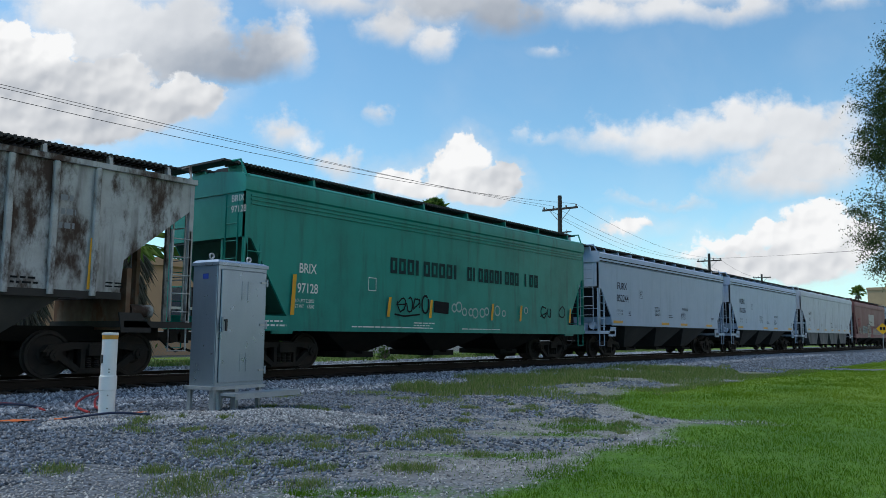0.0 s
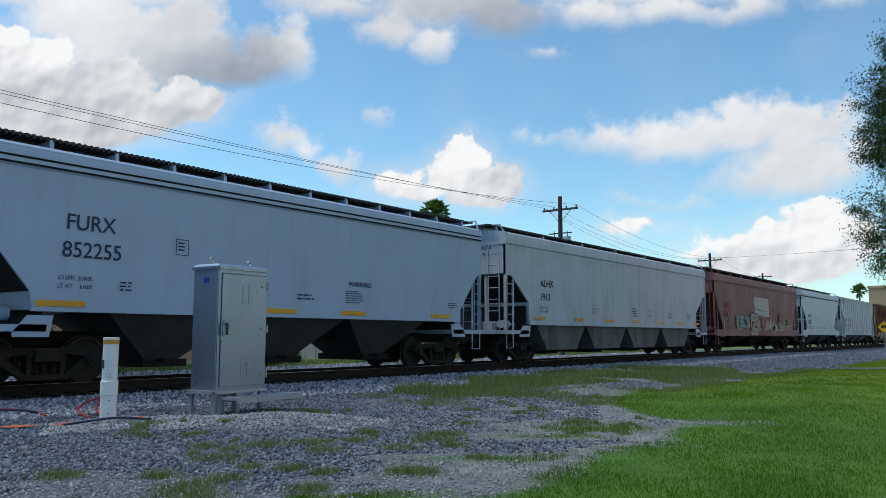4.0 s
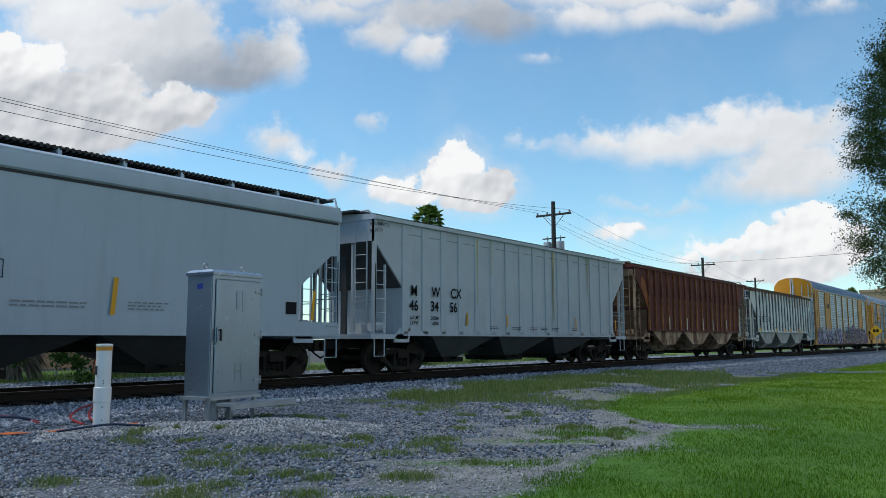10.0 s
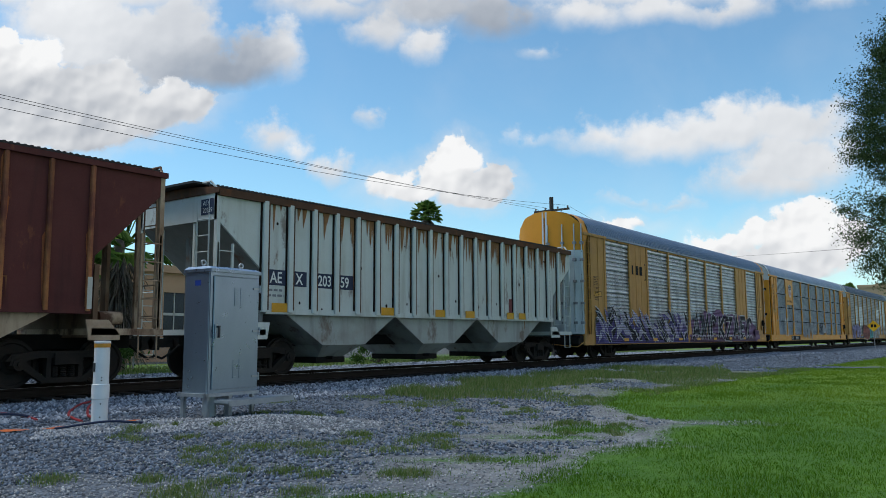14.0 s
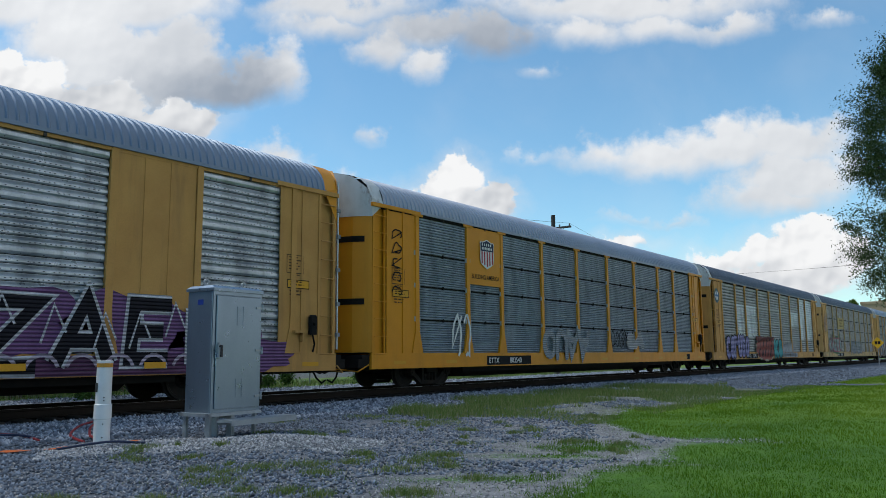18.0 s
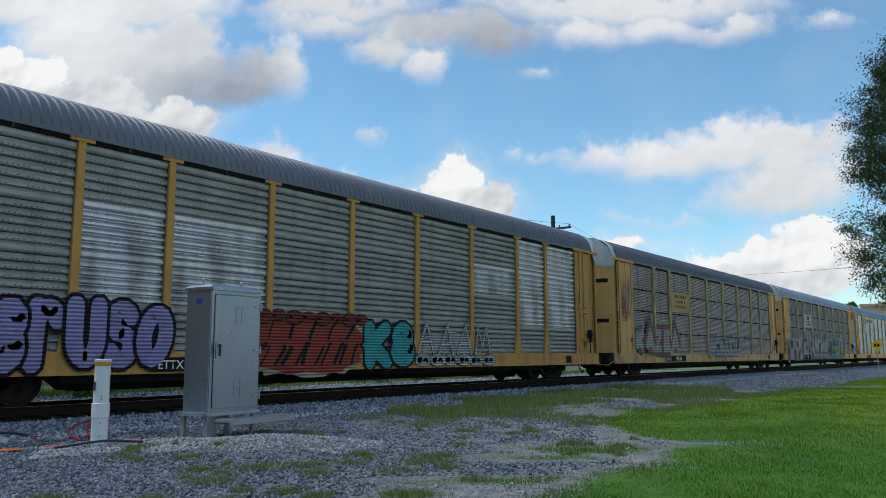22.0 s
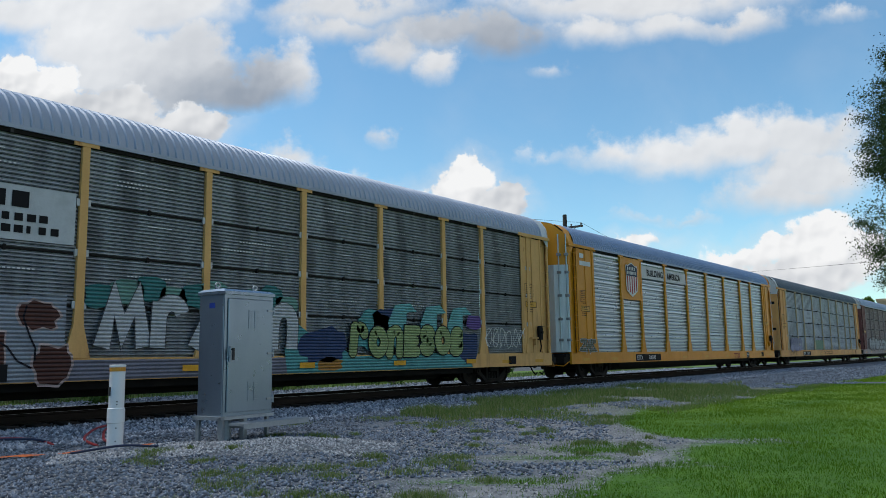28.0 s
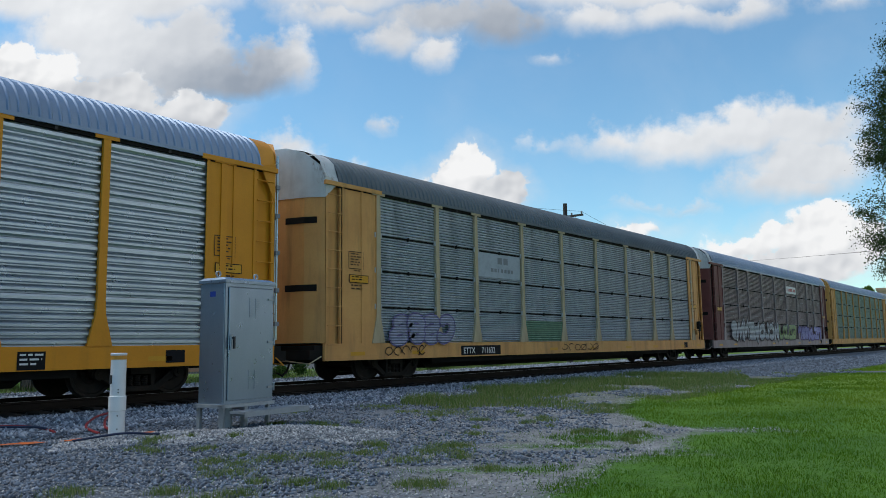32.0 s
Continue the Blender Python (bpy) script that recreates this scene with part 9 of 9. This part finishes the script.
def building(name, x0, x1, y0, y1, h, wall, label, rows, cols, glass, parapet=0.4):
    b = thing(name, (x0, y0, 0.0), label, "building")
    W, D = x1 - x0, y1 - y0
    # front wall with openings, then the other walls and the roof
    s = Shape()
    ww, wh = W / cols * 0.5, h / rows * 0.5
    for r in range(rows):
        zb, zt = h / rows * r + h / rows * 0.28, h / rows * r + h / rows * 0.28 + wh
        s.box(0, W, 0, 0.3, h / rows * r, zb), s.box(0, W, 0, 0.3, zt, h / rows * (r + 1))
        for c in range(cols + 1):
            a = W / cols * (c - 0.5) + ww / 2 if c else 0
            e = W / cols * (c + 0.5) - ww / 2 if c < cols else W
            s.box(a, e, 0, 0.3, zb, zt)
    part("front_wall", s, wall, b)
    s = Shape().box(0, 0.3, 0.3, D, 0, h)
    part("side_wall", s, wall, b)
    part("side_wall", Shape().box(W - 0.3, W, 0.3, D, 0, h), wall, b)
    part("rear_wall", Shape().box(0.3, W - 0.3, D - 0.3, D, 0, h), wall, b)
    part("roof", Shape().box(-0.25, W + 0.25, -0.25, D + 0.25, h, h + parapet), wall, b)
    for r in range(rows):
        for c in range(cols):
            cx, zb = W / cols * (c + 0.5), h / rows * r + h / rows * 0.28
            w = part("window", Shape().box(cx - ww / 2, cx + ww / 2, 0.16, 0.19, zb, zb + wh), glass, b)
            part("window_frame", Shape().box(cx - 0.03, cx + 0.03, 0.12, 0.155, zb, zb + wh).box(cx - ww / 2, cx + ww / 2, 0.12, 0.155, zb + wh * 0.48, zb + wh * 0.54), FRAME, w)
    return b


FRAME = surface("pale window frame", (0.55, 0.54, 0.50), 0.6)


def build_beyond():
    peach = surface("peach stucco", (0.52, 0.32, 0.20), 0.9, second=(0.42, 0.26, 0.17), amount=0.4, scale=0.8, bump=0.3, bump_scale=50)
    tan = surface("tan brick wall", (0.42, 0.31, 0.19), 0.9, second=(0.34, 0.24, 0.15), amount=0.5, scale=0.4)
    cream = surface("cream wall", (0.60, 0.56, 0.48), 0.9, amount=0.2)
    glass = surface("dark window glass", (0.02, 0.024, 0.028), 0.12, amount=0.1, bump=0, spec=0.8)
    building("low_building", 6.0, 26.0, 36.0, 46.0, 4.6, peach, "low peach stucco building beyond the track", 1, 7, glass)
    building("office_building", 262.0, 330.0, 33.0, 41.0, 15.4, tan, "distant tan office building with window rows", 4, 16, glass, 0.8)
    part_top = building("roof_storey", 290.0, 330.0, 34.0, 40.0, 17.5, tan, "distant tan upper storey block", 5, 10, glass, 0.6)
    tagged(part_top, "distant tan taller block of the offices", "building")
    building("white_building", 20.0, 34.0, 42.0, 50.0, 3.2, cream, "low whitish building behind the fence", 1, 5, glass)
    fan_palm(57.5, 45.0, 13.45, 1.75, 46, "tall fan palm rising over the train", 0.6, 1)
    fan_palm(229.0, 38.0, 14.2, 2.4, 40, "distant fan palm near the offices", 0.8, 2)
    fan_palm(11.6, 25.5, 5.6, 3.0, 30, "fan palm with a thick skirt of dead fronds", 3.2, 3)
    fan_palm(15.8, 26.5, 6.0, 3.0, 30, "fan palm with a thick skirt of dead fronds", 3.2, 4)
    for i, (x, y, r, h) in enumerate(((12.5, 22.5, 1.3, 0.8), (9.6, 23.2, 1.1, 0.75), (26.5, 23.5, 1.5, 0.9), (30.5, 24.5, 1.2, 0.8), (36, 25.0, 1.5, 0.8), (20.5, 24.0, 1.1, 0.6))):
        leafy("shrub", (x, y, 0.0), (r, r * 0.8, h), 2200, 0.07, SHRUB, "round green shrub beyond the track", "shrub", 20 + i, None, "shrubs beyond the track")
    # chain-link fence
    steel = surface("galvanised fence steel", (0.35, 0.36, 0.37), 0.5, 0.6)
    f = thing("chain_link_fence", (8.0, 27.5, 0.0), "chain-link fence with steel posts beyond the track", "fence")
    for i in range(11):
        part("post", lambda: Shape().rod((0, 0, -0.1), (0, 0, 1.25), 0.035, 8), steel, f, "", True, "fence post", (i * 3.0, 0, 0))
    part("top_rail", Shape().rod((0, 0, 1.2), (30, 0, 1.2), 0.024, 8), steel, f)
    s = Shape()
    for i in range(210):
        x = i * 0.143
        for sgn in (1, -1):
            a, b = (x, x + 1.15) if sgn > 0 else (x + 1.15, x)
            s.rod((a, 0, 0.03), (b, 0, 1.18), 0.005, 3)
    tagged(part("wire_mesh", s, steel, f), kind="stuff")
    cone = thing("traffic_cone", (16.6, 29.5, 0.0), "orange traffic cone behind the fence", "traffic cone")
    oc = surface("orange cone plastic", (0.65, 0.14, 0.03), 0.5)
    part("base", Shape().cbox(-0.18, 0.18, -0.18, 0.18, 0, 0.04, 0.02), oc, cone)
    part("cone", Shape().turned([(0.14, 0.03), (0.03, 0.70), (0.0, 0.71)], 16, "z"), oc, cone, smooth=True)
    # oak at the lawn's edge
    oak_tree(33.3, 1.2)
    # warning sign
    sign = thing("warning_sign", (80.4, 11.5, 0.0), "yellow diamond warning sign on a steel post", "road sign")
    part("post", Shape().box(-0.03, 0.03, -0.03, 0.03, -0.1, 2.3), steel, sign)
    yl = surface("yellow sign face", (0.80, 0.45, 0.02), 0.45)
    a = 0.52
    face = Shape().add([(-0.05, 0.0, 2.05 - a), (-0.05, a, 2.05), (-0.05, 0.0, 2.05 + a), (-0.05, -a, 2.05), (-0.03, 0.0, 2.05 - a), (-0.03, a, 2.05), (-0.03, 0.0, 2.05 + a), (-0.03, -a, 2.05)], [(0, 1, 2, 3), (7, 6, 5, 4), (0, 4, 5, 1), (1, 5, 6, 2), (2, 6, 7, 3), (3, 7, 4, 0)])
    part("sign_plate", face, yl, sign)
    part("sign_marks", Shape().box(-0.056, -0.05, -0.22, -0.02, 1.93, 2.2).box(-0.056, -0.05, 0.03, 0.22, 1.93, 2.2), INK, sign)


build_ground()
build_cabinet()
build_post()
build_cables()
build_poles()
build_beyond()
ground_cover()
build_track()


# ---- movement ----
def motions():
    cars = [o for o in scene.objects if o.parent is None and o.get("group") == "cars of the freight train"]
    for c in cars:
        x = c.location.x
        walk(c, [(t, pose(x - SPEED * t, TRACK_Y, RAIL_Z)) for t in (0.0, 8.0, 16.0, 24.0, 32.0)])
    turn = math.degrees(SPEED / WHEEL_R)
    for q in (-1, 1):
        first = WHEELS[q][0]
        walk(first, [(i / 15, pose(q * 0.89, 0, WHEEL_R, 0, -turn * i / 15, 0)) for i in range(481)])
        for w in WHEELS[q][1:]:
            w.rotation_mode = "QUATERNION"
            w.animation_data_create()
            w.animation_data.action = first.animation_data.action
            w.animation_data.action_slot = first.animation_data.action_slot


motions()
